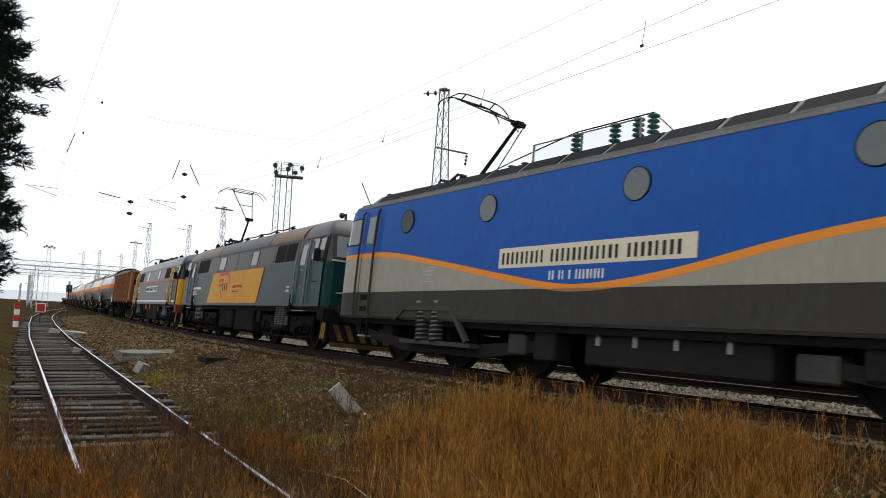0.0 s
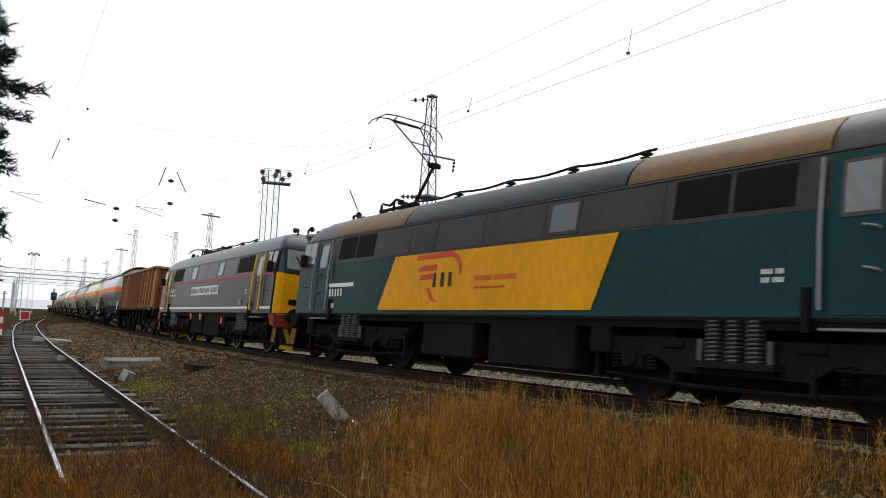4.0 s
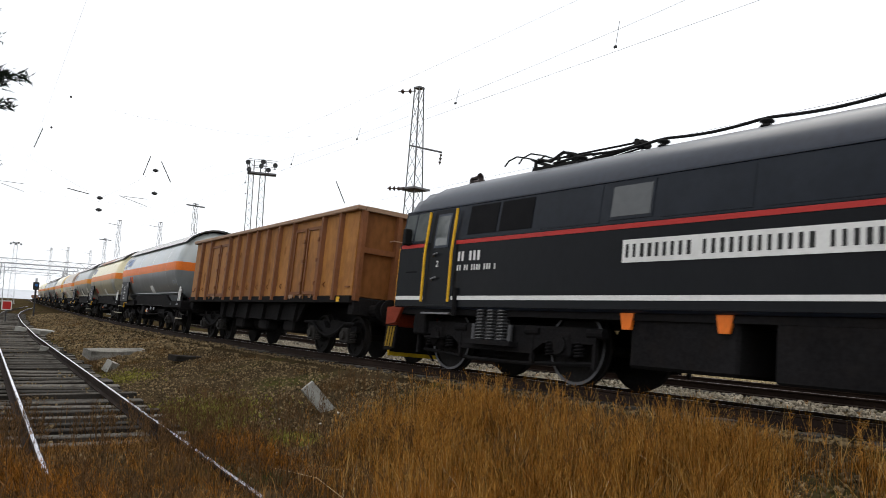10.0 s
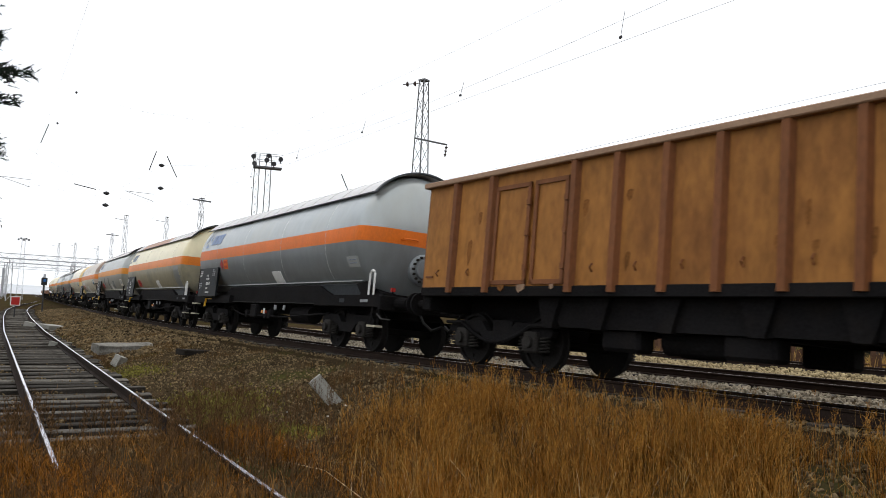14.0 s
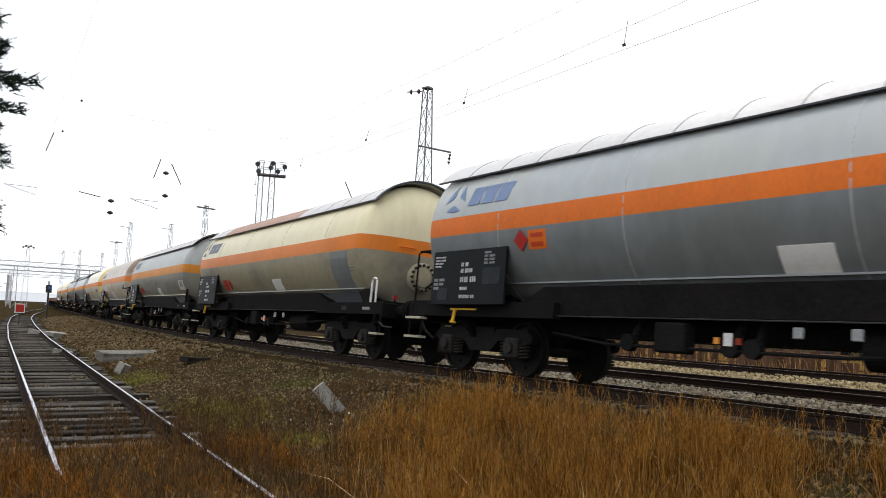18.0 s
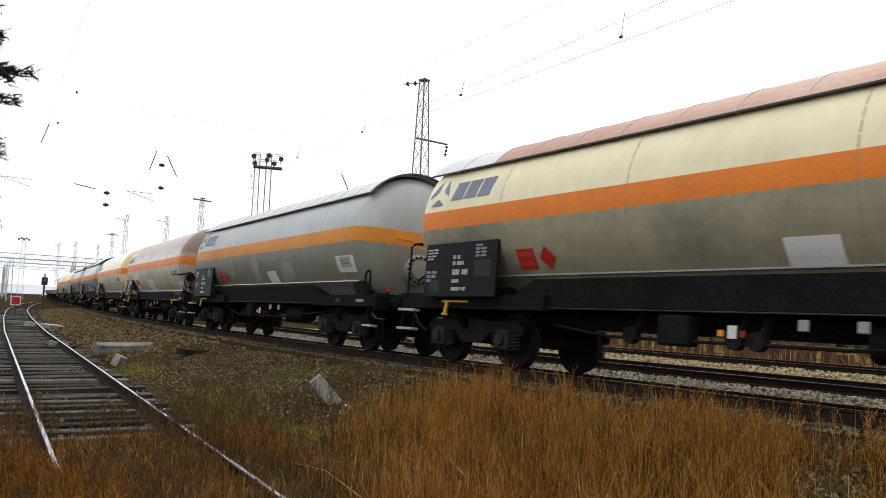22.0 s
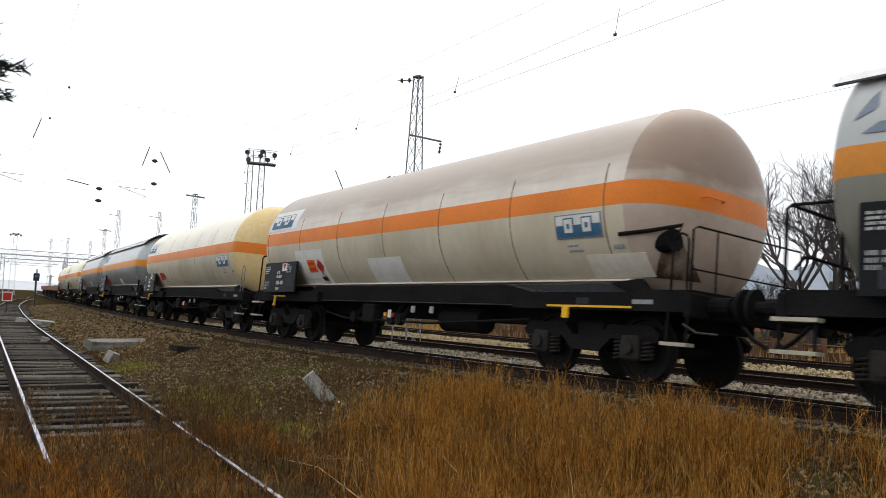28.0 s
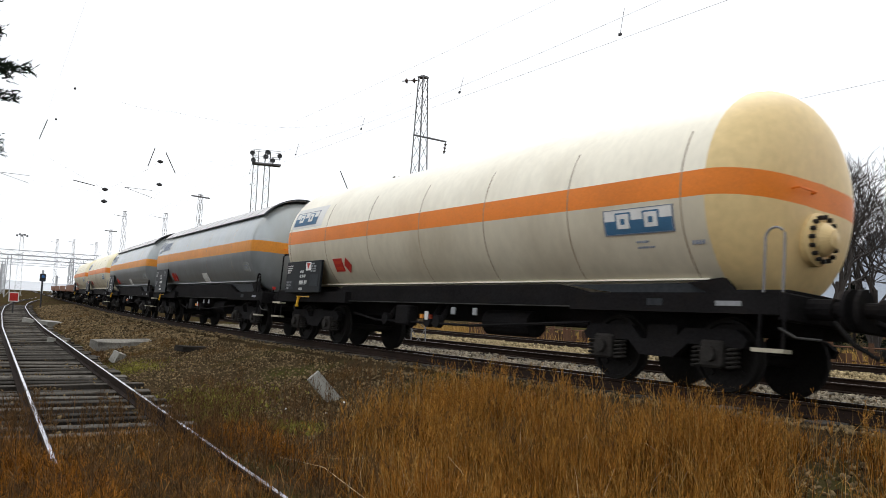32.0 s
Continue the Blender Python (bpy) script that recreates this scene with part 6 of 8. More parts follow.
def plain_tank(front, rear, label, upper, lower, cap_mat, ribs=True, soot=False, dome_mat=None):
    """A gas tank wagon with a bare vessel."""
    half = (rear - front) / 2 - 0.65
    v = vehicle("tank_wagon", label, "tank wagon", front, rear, half - 2.15)
    x0, x1 = -half + 0.54, half - 0.12
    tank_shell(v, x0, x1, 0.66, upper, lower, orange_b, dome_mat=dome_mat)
    underframe(v, half, False)
    if ribs:
        for k in range(7):
            x = -5.65 + 2.04 * k
            part("tank_seam", arc_sheet(x - 0.01, x + 0.01, TR + 0.002, -150, -72 if soot else -60, 18, 0.003), seam_dark if soot else seam_soft, v)
    data_panel(v, half - 2.57, half - 0.56, True)
    part("red_triangle_plate", boxed(half - 2.0, half - 1.72, 1.46, 1.466, 1.7, 1.9), white_p, v)
    bm = bmesh.new()
    prism(bm, [(half - 1.96, 1.88), (half - 1.76, 1.88), (half - 1.86, 1.73)], 1.467, 1.472)
    part("red_triangle", bm, red_p, v)
    for x, s in ((half - 1.35, 1.3), (-5.13, 0.92) if soot else (-4.93, 1.2)):
        z0 = 2.84 if x > 0 else 1.98
        k = 0.36 if x > 0 else 0.34
        if x > 0:
            surf_plate(v, "white_backing", x - 0.75 * s, x + 0.58 * s, z0 - 0.06, z0 + k + 0.12, white_p, out=0.006)
        p = surf_plate(v, "operator_board", x - 0.5 * s, x + 0.5 * s, z0, z0 + k, white_p, out=0.01)
        for c0, c1, d0, d1 in ((-0.5, 0.5, k - 0.012, k), (-0.5, -0.485, 0, k), (0.485, 0.5, 0, k), (-0.5, 0.5, 0, 0.012)):
            surf_plate(p, "board_frame", x + c0 * s, x + c1 * s, z0 + d0, z0 + d1, mark_grey, out=0.014)
        surf_plate(p, "board_field", x - 0.48 * s, x + 0.48 * s, z0 + 0.014, z0 + k * 0.55, board_blue, out=0.013)
        for xx in (-0.2, 0.2):
            surf_plate(p, "board_block", x + (xx - 0.115) * s, x + (xx + 0.115) * s, z0 + k * 0.16, z0 + k * 0.86, board_blue, out=0.018)
            surf_plate(p, "board_letter", x + (xx - 0.09) * s, x + (xx + 0.09) * s, z0 + k * 0.24, z0 + k * 0.8, white_p, out=0.022)
            surf_plate(p, "board_bar", x + (xx - 0.03) * s, x + (xx + 0.03) * s, z0 + k * 0.4, z0 + k * 0.62, board_blue, out=0.026)
    for sgn in (1, -1):
        y = math.sqrt(TR * TR - (1.42 - TZ) ** 2)
        part("shell_flange", boxed(-half + 1.4, half - 1.2, *sorted((sgn * (y - 0.03), sgn * (y + 0.045))), 1.39, 1.415), upper, v)
    for g, z in (((9,), 1.86), ((12,), 1.79)):
        bars(v, -4.85, math.sqrt(TR * TR - (z - TZ) ** 2) + 0.01, z, 0.04, g, mark_grey)
    bars(v, -5.75, math.sqrt(TR * TR - (1.83 - TZ) ** 2) + 0.01, 1.8, 0.08, (4,), mark_grey)
    if soot:
        surf_plate(v, "white_patch", 3.35, 4.87, 1.42, 2.2, white_p, out=0.005)
        surf_plate(v, "white_patch", -0.1, 1.25, 1.42, 1.9, white_p, out=0.005)
        surf_plate(v, "white_patch", -6.25, -5.15, 1.44, 1.74, white_t, out=0.004)
    diamond(v, 3.58, 1.8, 0.17, red_p)
    if soot:
        diamond(v, 3.6, 1.54, 0.16, data_white)
        surf_plate(v, "hazard_mark", 3.5, 3.72, 1.5, 1.58, ink_m, out=0.025)
    hp = surf_plate(v, "hazard_plate", 3.82, 4.25, 1.68, 1.96, orange_p if soot else red_p, out=0.012)
    for z in (1.85, 1.72):
        surf_plate(hp, "plate_line", 3.88, 4.19, z, z + 0.06, swoosh_p, out=0.016)
    if soot:
        # a small hatch with a crank, brown runs below it, and a railing
        part("dome_hatch", boxed(x0 + 0.02, x0 + 0.12, -0.1, 0.08, 2.72, 3.02, bevel=0.02), seam_p, v)
        bm = bmesh.new()
        cyl(bm, (x0 + 0.55, 1.02, 1.86), (x0 + 0.1, 1.05, 1.92), 0.11, 12, 0.16)
        tube(bm, [(x0 + 0.1, 1.05, 1.92), (x0 - 0.05, 1.1, 2.1), (x0 + 0.3, 1.3, 2.02), (x0 + 0.75, 1.42, 1.98)], 0.03)
        part("filling_valve", bm, black_iron, v)
        bm = bmesh.new()
        rings = []
        for k in range(13):
            z = 1.97 - 0.045 * k
            w, yc = np.interp(z, (1.42, 1.62, 1.8, 1.97), (0.3, 0.24, 0.16, 0.08)), np.interp(z, (1.42, 1.62, 1.8, 1.97), (0.64, 0.8, 0.92, 0.98))
            ring = []
            for j in range(13):
                yy = yc + w * (j - 6) / 6
                rr = min(math.hypot(yy, z - TZ), TR * 0.995)
                ring.append((x0 + 0.66 * (1 - math.sqrt(1 - (rr / TR) ** (2 / 0.7))) - 0.015, yy, z))
            rings.append(ring)
        quad_faces(bm, rings, closed=False)
        part("sill_bar", boxed(-6.1, -4.45, 1.285, 1.3, 0.98, 1.01), yellow_p, v, "yellow bar along the sill")
        part("sill_catch", boxed(-4.92, -4.8, 1.285, 1.32, 0.82, 0.98), yellow_p, v)
        part("grease_stain", bm, stain_m, v, "brown grease runs below the valve", smooth=True)
        bm = bmesh.new()
        xf = -half + 0.2
        tube(bm, [(xf, 1.25, 1.235), (xf, 1.25, 2.0), (xf, 1.15, 2.05), (xf, -1.2, 2.05), (xf, -1.2, 1.235)], 0.015)
        tube(bm, [(xf, 0.75, 1.235), (xf, 0.75, 2.05)], 0.012)
        tube(bm, [(xf, 1.25, 1.5), (xf, -1.2, 1.5)], 0.012)
        part("end_railing", bm, black_iron, v)
    else:
        manhole(v, x0 + 0.08, 0.05, 2.0, 0.28, cap_mat, True)
    bm = bmesh.new()
    loop(bm, -half + 0.34, 1.3, 1.2, 1.95, 0.24, 0.015)
    part("handrail", bm, black_iron if soot else steel_grey, v)
    bm = bmesh.new()
    tube(bm, [(x0 + 0.05, 0.2, 2.55), (x0 - 0.06, 0.24, 2.57), (x0 - 0.06, 0.6, 2.57), (x0 + 0.12, 0.64, 2.55)], 0.014)
    part("grab_rail", bm, orange_p, v)
    return v


def flat_wagon(front, rear):
    v = vehicle("flat_wagon", "low red-brown flat wagon at the tail of the train", "wagon", front, rear, 5.0)
    h = (rear - front) / 2 - 0.62
    part("deck", boxed(-h, h, -1.3, 1.3, 1.1, 1.35, bevel=0.02), rib_p, v)
    part("centre_sill", boxed(-h, h, -0.3, 0.3, 0.75, 1.08), black_iron, v)
    for sgn in (1, -1):
        part("drop_side", boxed(-h, h, *sorted((sgn * 1.3, sgn * 1.34)), 1.2, 1.75), rib_p, v)
    for e in (1, -1):
        buffers(v, e * h, e, 1.05, 0.6)
        bogie(v, e * 5.0, 1.8, 0.46)
    return v


SILVER = "silver-grey gas tank wagon with orange belt and sun shield"
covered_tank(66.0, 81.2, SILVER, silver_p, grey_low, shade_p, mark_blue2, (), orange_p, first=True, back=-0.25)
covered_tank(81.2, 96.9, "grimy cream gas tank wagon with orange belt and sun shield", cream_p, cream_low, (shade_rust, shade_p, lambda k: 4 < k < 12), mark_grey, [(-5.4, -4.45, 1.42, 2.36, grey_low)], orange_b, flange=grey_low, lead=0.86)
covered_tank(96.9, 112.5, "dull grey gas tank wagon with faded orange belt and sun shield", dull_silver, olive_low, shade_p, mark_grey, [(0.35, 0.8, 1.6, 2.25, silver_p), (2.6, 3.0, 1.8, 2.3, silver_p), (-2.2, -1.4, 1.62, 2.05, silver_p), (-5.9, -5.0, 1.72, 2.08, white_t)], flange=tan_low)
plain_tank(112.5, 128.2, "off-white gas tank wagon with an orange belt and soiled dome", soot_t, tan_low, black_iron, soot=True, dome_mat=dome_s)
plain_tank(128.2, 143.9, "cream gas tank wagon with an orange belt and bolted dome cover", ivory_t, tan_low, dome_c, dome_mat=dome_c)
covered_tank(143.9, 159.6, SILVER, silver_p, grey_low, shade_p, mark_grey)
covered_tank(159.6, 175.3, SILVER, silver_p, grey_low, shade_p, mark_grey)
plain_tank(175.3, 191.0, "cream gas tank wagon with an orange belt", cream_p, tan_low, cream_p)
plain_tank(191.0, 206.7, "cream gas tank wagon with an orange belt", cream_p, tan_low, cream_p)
for k in range(4):
    flat_wagon(207.0 + 14 * k, 221.0 + 14 * k)

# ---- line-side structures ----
# far steel: distance haze is put into its colour as a lighter grey
haze_steel = paint("haze_pale_steel", (0.42, 0.43, 0.45), 0.7, grain=0.1)
mast_grey = paint("weathered_mast_steel", (0.16, 0.16, 0.165), 0.65, 0.1, grain=0.2)
lamp_dark = paint("lamp_housing", (0.03, 0.03, 0.032), 0.5)
concrete_m = paint("weathered_concrete", (0.29, 0.285, 0.255), 0.9, grain=0.15, scale=8, bump=0.5, dirt=0.4, dirt_color=(0.17, 0.16, 0.14))


def spot(az, el, d):
    """The point d metres off at a bearing from the line's start, el its slope up from the eye."""
    a = radians(az)
    return Vector((d * math.sin(a), d * math.cos(a), EYE[2] + el * d))


def lattice_mast(name, label, x, y, z0, z1, base, top, material, turn=0.0, panels=12, group="catenary masts", fine=True):
    m = empty(name, label, "mast", group)
    m.matrix_basis = pose(x, y, 0, 0, 0, turn)

    def corner(k, z):
        w = base + (top - base) * (z - z0) / (z1 - z0)
        return Vector(((w, w, -w, -w)[k] / 2, (w, -w, -w, w)[k] / 2, z))

    for k in range(4):
        bm = bmesh.new()
        cyl(bm, corner(k, z0), corner(k, z1), 0.024 if fine else 0.017, 5)
        part("leg", bm, material, m)
    for k in range(4):
        for p in range(panels):
            za, zb = z0 + (z1 - z0) * p / panels, z0 + (z1 - z0) * (p + 1) / panels
            a, b = (corner(k, za), corner((k + 1) % 4, zb)) if p % 2 else (corner((k + 1) % 4, za), corner(k, zb))
            part("brace", cyl(bmesh.new(), a, b, 0.013 if fine else 0.016, 4), material, m)
    part("cap", boxed(-top / 2 - 0.03, top / 2 + 0.03, -top / 2 - 0.03, top / 2 + 0.03, z1 - 0.02, z1 + 0.04), material, m)
    part("footing", boxed(-base / 2 - 0.15, base / 2 + 0.15, -base / 2 - 0.15, base / 2 + 0.15, z0 - 0.3, z0 + 0.15, bevel=0.03), concrete_m, m)
    return m


def disc_string(parent, p, q, n=3, r=0.09):
    """Cap-and-pin discs on a line between two points."""
    p, q = Vector(p), Vector(q)
    bm = bmesh.new()
    cyl(bm, p, q, 0.018, 5)
    for k in range(n):
        c = p + (q - p) * (k + 0.5) / n
        w = (q - p).normalized() * 0.03
        cyl(bm, c - w, c + w, r, 10, r * 0.5)
    return part("insulator_string", bm, insul_m, parent)


# the mast behind the train, with a bracket arm
MX, MY = spot(34.75, 0, 28).x, spot(34.75, 0, 28).y
mast = lattice_mast("catenary_mast", "tall grey lattice catenary mast with a bracket arm", MX, MY, -0.6, 9.44, 0.75, 0.24, mast_grey, 12, 16)
bm = bmesh.new()
tube(bm, [(-0.3, 0.05, 7.2), (0.95, -0.45, 7.13)], 0.035)
part("bracket_arm", bm, mast_grey, mast)
disc_string(mast, (0.93, -0.44, 7.08), (0.88, -0.42, 6.65), 3, 0.06)
disc_string(mast, (-0.2, 0.1, 9.3), (-0.75, 0.35, 9.17), 2, 0.1)
disc_string(mast, (-0.4, 0.1, 5.55), (-1.0, 0.4, 5.5), 4, 0.09)
part("maintenance_ring", boxed(-0.42, 0.42, -0.42, 0.42, 5.55, 5.62), mast_grey, mast)

# floodlight tower: two lattice columns under a lamp platform
FT = spot(23.2, 0, 60)
tower = empty("floodlight_tower", "grey lattice floodlight tower with a cluster of lamps", "floodlight")
tower.matrix_basis = pose(FT.x, FT.y, 0, 0, 0, -20)
for cx, w in ((-0.62, 0.5), (0.25, 0.55)):
    for k in range(4):
        sx, sy = ((1, 1), (1, -1), (-1, -1), (-1, 1))[k]
        bm = bmesh.new()
        cyl(bm, (cx + sx * w / 2, sy * w / 2, -0.8), (cx + sx * w * 0.35, sy * w * 0.35, 12.3), 0.024, 5)
        part("leg", bm, mast_grey, tower)
        tx, ty = ((1, -1), (-1, -1), (-1, 1), (1, 1))[k]
        for p in range(22):
            za, zb = -0.8 + 0.59 * p, -0.8 + 0.59 * (p + 1)
            wa, wb = w * (0.5 - 0.15 * p / 22), w * (0.5 - 0.15 * (p + 1) / 22)
            a, b = ((sx, sy), (tx, ty)) if p % 2 else ((tx, ty), (sx, sy))
            part("brace", cyl(bmesh.new(), (cx + a[0] * wa, a[1] * wa, za), (cx + b[0] * wb, b[1] * wb, zb), 0.011, 4), mast_grey, tower)
part("platform", boxed(-0.9, 1.25, -0.4, 0.4, 11.2, 11.32), mast_grey, tower)
bm = bmesh.new()
for z in (11.8, 12.3):
    tube(bm, [(-0.9, 0.4, z), (1.25, 0.4, z), (1.25, -0.4, z), (-0.9, -0.4, z), (-0.9, 0.4, z)], 0.018)
part("platform_rail", bm, mast_grey, tower)
for lx, lz in ((-0.95, 11.95), (-0.85, 11.4), (0.2, 12.1), (0.05, 11.75), (0.6, 11.5), (1.1, 11.9)):
    bm = bmesh.new()
    spun(bm, [(0, 0.06), (-0.1, 0.14), (-0.3, 0.19), (-0.32, 0.175), (-0.3, 0.02)], "y", 12)
    box(bm, -0.03, 0.03, -0.1, 0.0, -0.3, 0.0)
    part("floodlight", bm, lamp_dark, tower, loc=(lx, -0.4, lz))

# further masts along the yard; from 80 m out in the haze-lightened steel
for az, el, d, kind in ((18.9, 0.126, 76, "T"), (16.62, 0.0993, 95, ""), (13.95, 0.0976, 98, ""), (13.14, 0.074, 130, "T"), (10.9, 0.06, 160, ""), (12.3, 0.058, 170, ""), (9.9, 0.058, 170, "")):
    p = spot(az, el, d)
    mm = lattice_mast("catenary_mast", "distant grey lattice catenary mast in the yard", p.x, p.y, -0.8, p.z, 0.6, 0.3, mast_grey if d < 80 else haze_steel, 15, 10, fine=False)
    if kind == "T":
        part("cross_arm", boxed(-1.0, 1.0, -0.05, 0.05, p.z - 0.25, p.z - 0.12), mast_grey, mm)
    else:
        bm = bmesh.new()
        tube(bm, [(0, 0, p.z - 0.6), (-1.2, 0.3, p.z - 0.5)], 0.03)
        part("bracket_arm", bm, mast_grey, mm)

p = spot(7.8, 0.061, 190)
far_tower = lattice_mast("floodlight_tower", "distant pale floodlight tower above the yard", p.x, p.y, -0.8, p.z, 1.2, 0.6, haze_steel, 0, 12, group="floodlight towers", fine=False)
for k in range(5):
    part("floodlight", boxed(-1.2 + 0.5 * k, -0.85 + 0.5 * k, -0.3, 0.1, p.z - 0.5 + 0.25 * (k % 2), p.z - 0.1 + 0.25 * (k % 2)), mast_grey, far_tower)


def gantry(x0, x1, y, z, posts, material, lean=0.0):
    """A portal across the yard: lattice beam on lattice posts."""
    g = empty("signal_gantry", "distant pale lattice gantry across the yard tracks", "gantry", "yard gantries")
    g.matrix_basis = pose(0, y, 0, 0, 0, lean)
    for dz in (0.0, 0.8):
        part("chord", boxed(x0, x1, -0.06, 0.06, z + dz - 0.06, z + dz + 0.06), material, g)
    n = int((x1 - x0) / 1.2)
    bm = bmesh.new()
    for k in range(n):
        a, b = x0 + 1.2 * k, x0 + 1.2 * (k + 1)
        cyl(bm, (a, 0, z + 0.8 * (k % 2)), (b, 0, z + 0.8 * ((k + 1) % 2)), 0.04, 4)
    part("lacing", bm, material, g)
    for k in range(posts):
        px = x0 + (x1 - x0) * (k + 0.5) / posts
        bm = bmesh.new()
        for s in (-0.25, 0.25):
            cyl(bm, (px + s * 1.6, 0, -1.2), (px + s, 0, z), 0.07, 5)
        for q in range(7):
            cyl(bm, (px - 0.35, 0, -0.8 + q * 1.1), (px + 0.35, 0, 0.2 + q * 1.1), 0.035, 4)
        part("post", bm, material, g)
        bm = bmesh.new()
        cyl(bm, (px + 2, 0, z + 0.1), (px + 2, 0, z - 0.7), 0.05, 5)
        part("hanger", bm, material, g)
    return g


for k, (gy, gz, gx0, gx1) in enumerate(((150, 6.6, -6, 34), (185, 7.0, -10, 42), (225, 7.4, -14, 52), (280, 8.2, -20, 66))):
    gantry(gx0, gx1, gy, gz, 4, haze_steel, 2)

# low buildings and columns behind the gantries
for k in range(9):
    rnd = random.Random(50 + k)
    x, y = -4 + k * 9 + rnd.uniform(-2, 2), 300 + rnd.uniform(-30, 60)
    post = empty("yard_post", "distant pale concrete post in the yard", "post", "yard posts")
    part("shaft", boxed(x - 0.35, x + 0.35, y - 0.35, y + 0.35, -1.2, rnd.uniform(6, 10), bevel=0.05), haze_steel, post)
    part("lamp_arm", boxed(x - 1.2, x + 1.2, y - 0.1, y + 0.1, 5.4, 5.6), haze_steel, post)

# blue-faced signal post beside the far rails, red board and banded marker
sg = empty("shunting_signal", "small dark signal post with a blue lamp face", "signal")
q = spot(9.2, 0, 72)
sg.location = (q.x, q.y, 0)
bm = bmesh.new()
cyl(bm, (0, 0, -0.7), (0, 0, 1.6), 0.06, 8)
part("post", bm, lamp_dark, sg)
part("signal_head", boxed(-0.22, 0.22, -0.12, 0.12, 1.5, 2.15, bevel=0.03), lamp_dark, sg)
bm = bmesh.new()
cyl(bm, (0, -0.12, 1.9), (0, -0.2, 1.9), 0.12, 12)
part("lens", bm, mark_blue, sg)

rb = empty("red_board", "red square board with a white border beside the siding", "sign")
q = spot(7.61, 0, 62)
rb.location = (q.x, q.y, 0)
part("post", boxed(-0.04, 0.04, -0.04, 0.04, -0.9, 0.2), lamp_dark, rb)
bm = boxed(-0.32, 0.32, -0.05, -0.02, -0.1, 0.56)
part("border", bm, white_p, rb)
part("face", boxed(-0.26, 0.26, -0.065, -0.045, -0.04, 0.5), red_p, rb)

mk = empty("banded_marker", "red and white banded marker post by the track", "marker post")
q = spot(6.24, 0, 50)
mk.location = (q.x, q.y, 0)
for k in range(4):
    part("band", boxed(-0.13, 0.13, -0.13, 0.13, -0.8 + 0.35 * k, -0.455 + 0.35 * k), red_p if k % 2 else white_p, mk)


def wire(name, label, pts, r, sag=0.0, group="overhead wires"):
    """A wire hung from point to point."""
    w = empty(name, label, "overhead wire", group)
    for a, b in zip(pts, pts[1:]):
        a, b = Vector(a), Vector(b)
        bm = bmesh.new()
        n = 10
        tube(bm, [a + (b - a) * k / n - Vector((0, 0, sag * 4 * (k / n) * (1 - k / n))) for k in range(n + 1)], r, 4)
        part("span", bm, wire_m, w)
    return w


def along(d, z, ys):
    return [Vector((mid_x(y) + d, y, z + rail_z(y) * 0.6)) for y in ys]


SPANS = [-30, 2, 34, 72, 120, 180]
wire("contact_wire", "thin dark contact wire over the main track", along(0.95, 6.05, SPANS), 0.0032)
wire("messenger_wire", "thin dark messenger wire over the main track", along(1.15, 6.95, SPANS), 0.0032, 0.55)
wire("feeder_wire", "thin pale feeder wire over the main track", along(0.6, 7.25, SPANS), 0.0025, 0.1)
wire("contact_wire", "thin contact wire over the second track", along(6.7, 6.0, SPANS), 0.0035)
wire("contact_wire", "thin contact wire over the siding", [(siding_mid(y) - 0.3, y, 6.0) for y in (4, 30, 60)], 0.0016)
for y in range(4, 34, 5):
    a = Vector((mid_x(y) + 1.05, y, 6.05 + rail_z(y) * 0.6))
    d = empty("dropper", "short dropper clamped between the overhead wires", "dropper", "droppers")
    bm = bmesh.new()
    t = (y - 2) / 32
    cyl(bm, a, a + Vector((0.1, 0, 0.9 - 0.55 * 4 * t * (1 - t))), 0.006, 4)
    part("rod", bm, wire_m, d)
    bm = boxed(-0.015, 0.015, -0.03, 0.03, -0.015, 0.03)
    part("clamp", bm, lamp_dark, d, loc=a)

# span wires across the yard with their insulators
FIT = [(16.0, 0.1633, 45, "disc"), (16.05, 0.1347, 45, "disc"), (12.56, 0.1225, 45, "disc"), (12.56, 0.108, 45, "disc"), (15.4, 0.168, 45, "rod"), (16.7, 0.163, 45, "lean"), (11.2, 0.128, 45, "flat"), (8.5, 0.186, 45, "rod"), (9.2, 0.2, 45, "small"), (10.2, 0.24, 40, "small"), (14.7, 0.127, 45, "arm"), (22.3, 0.145, 60, "small"), (29.2, 0.157, 40, "lean"), (7.0, 0.13, 45, "arm")]
for az, el, d, kind in FIT:
    p = spot(az, el, d)
    f = empty("span_insulator", "dark insulator on a thin span wire over the yard", "insulator", "span insulators")
    f.location = p
    bm = bmesh.new()
    if kind == "disc":
        spun(bm, [(-0.16, 0.025), (-0.1, 0.07), (0, 0.11), (0.1, 0.07), (0.16, 0.025)], "x", 12)
        part("disc", bm, lamp_dark, f)
    elif kind == "small":
        spun(bm, [(-0.05, 0.03), (0, 0.06), (0.06, 0.03)], "z", 8)
        part("clip", bm, lamp_dark, f)
    else:
        dx, dz = {"rod": (0.16, 0.55), "lean": (-0.3, 0.55), "flat": (0.55, -0.08), "arm": (0.75, 0.0)}[kind]
        cyl(bm, (-dx, 0, -dz), (dx, 0, dz), 0.024 if kind != "arm" else 0.012, 6)
        if kind == "arm":
            cyl(bm, (-dx, 0, 0), (dx, 0, -0.4), 0.012, 5)
        part("rod", bm, lamp_dark, f)
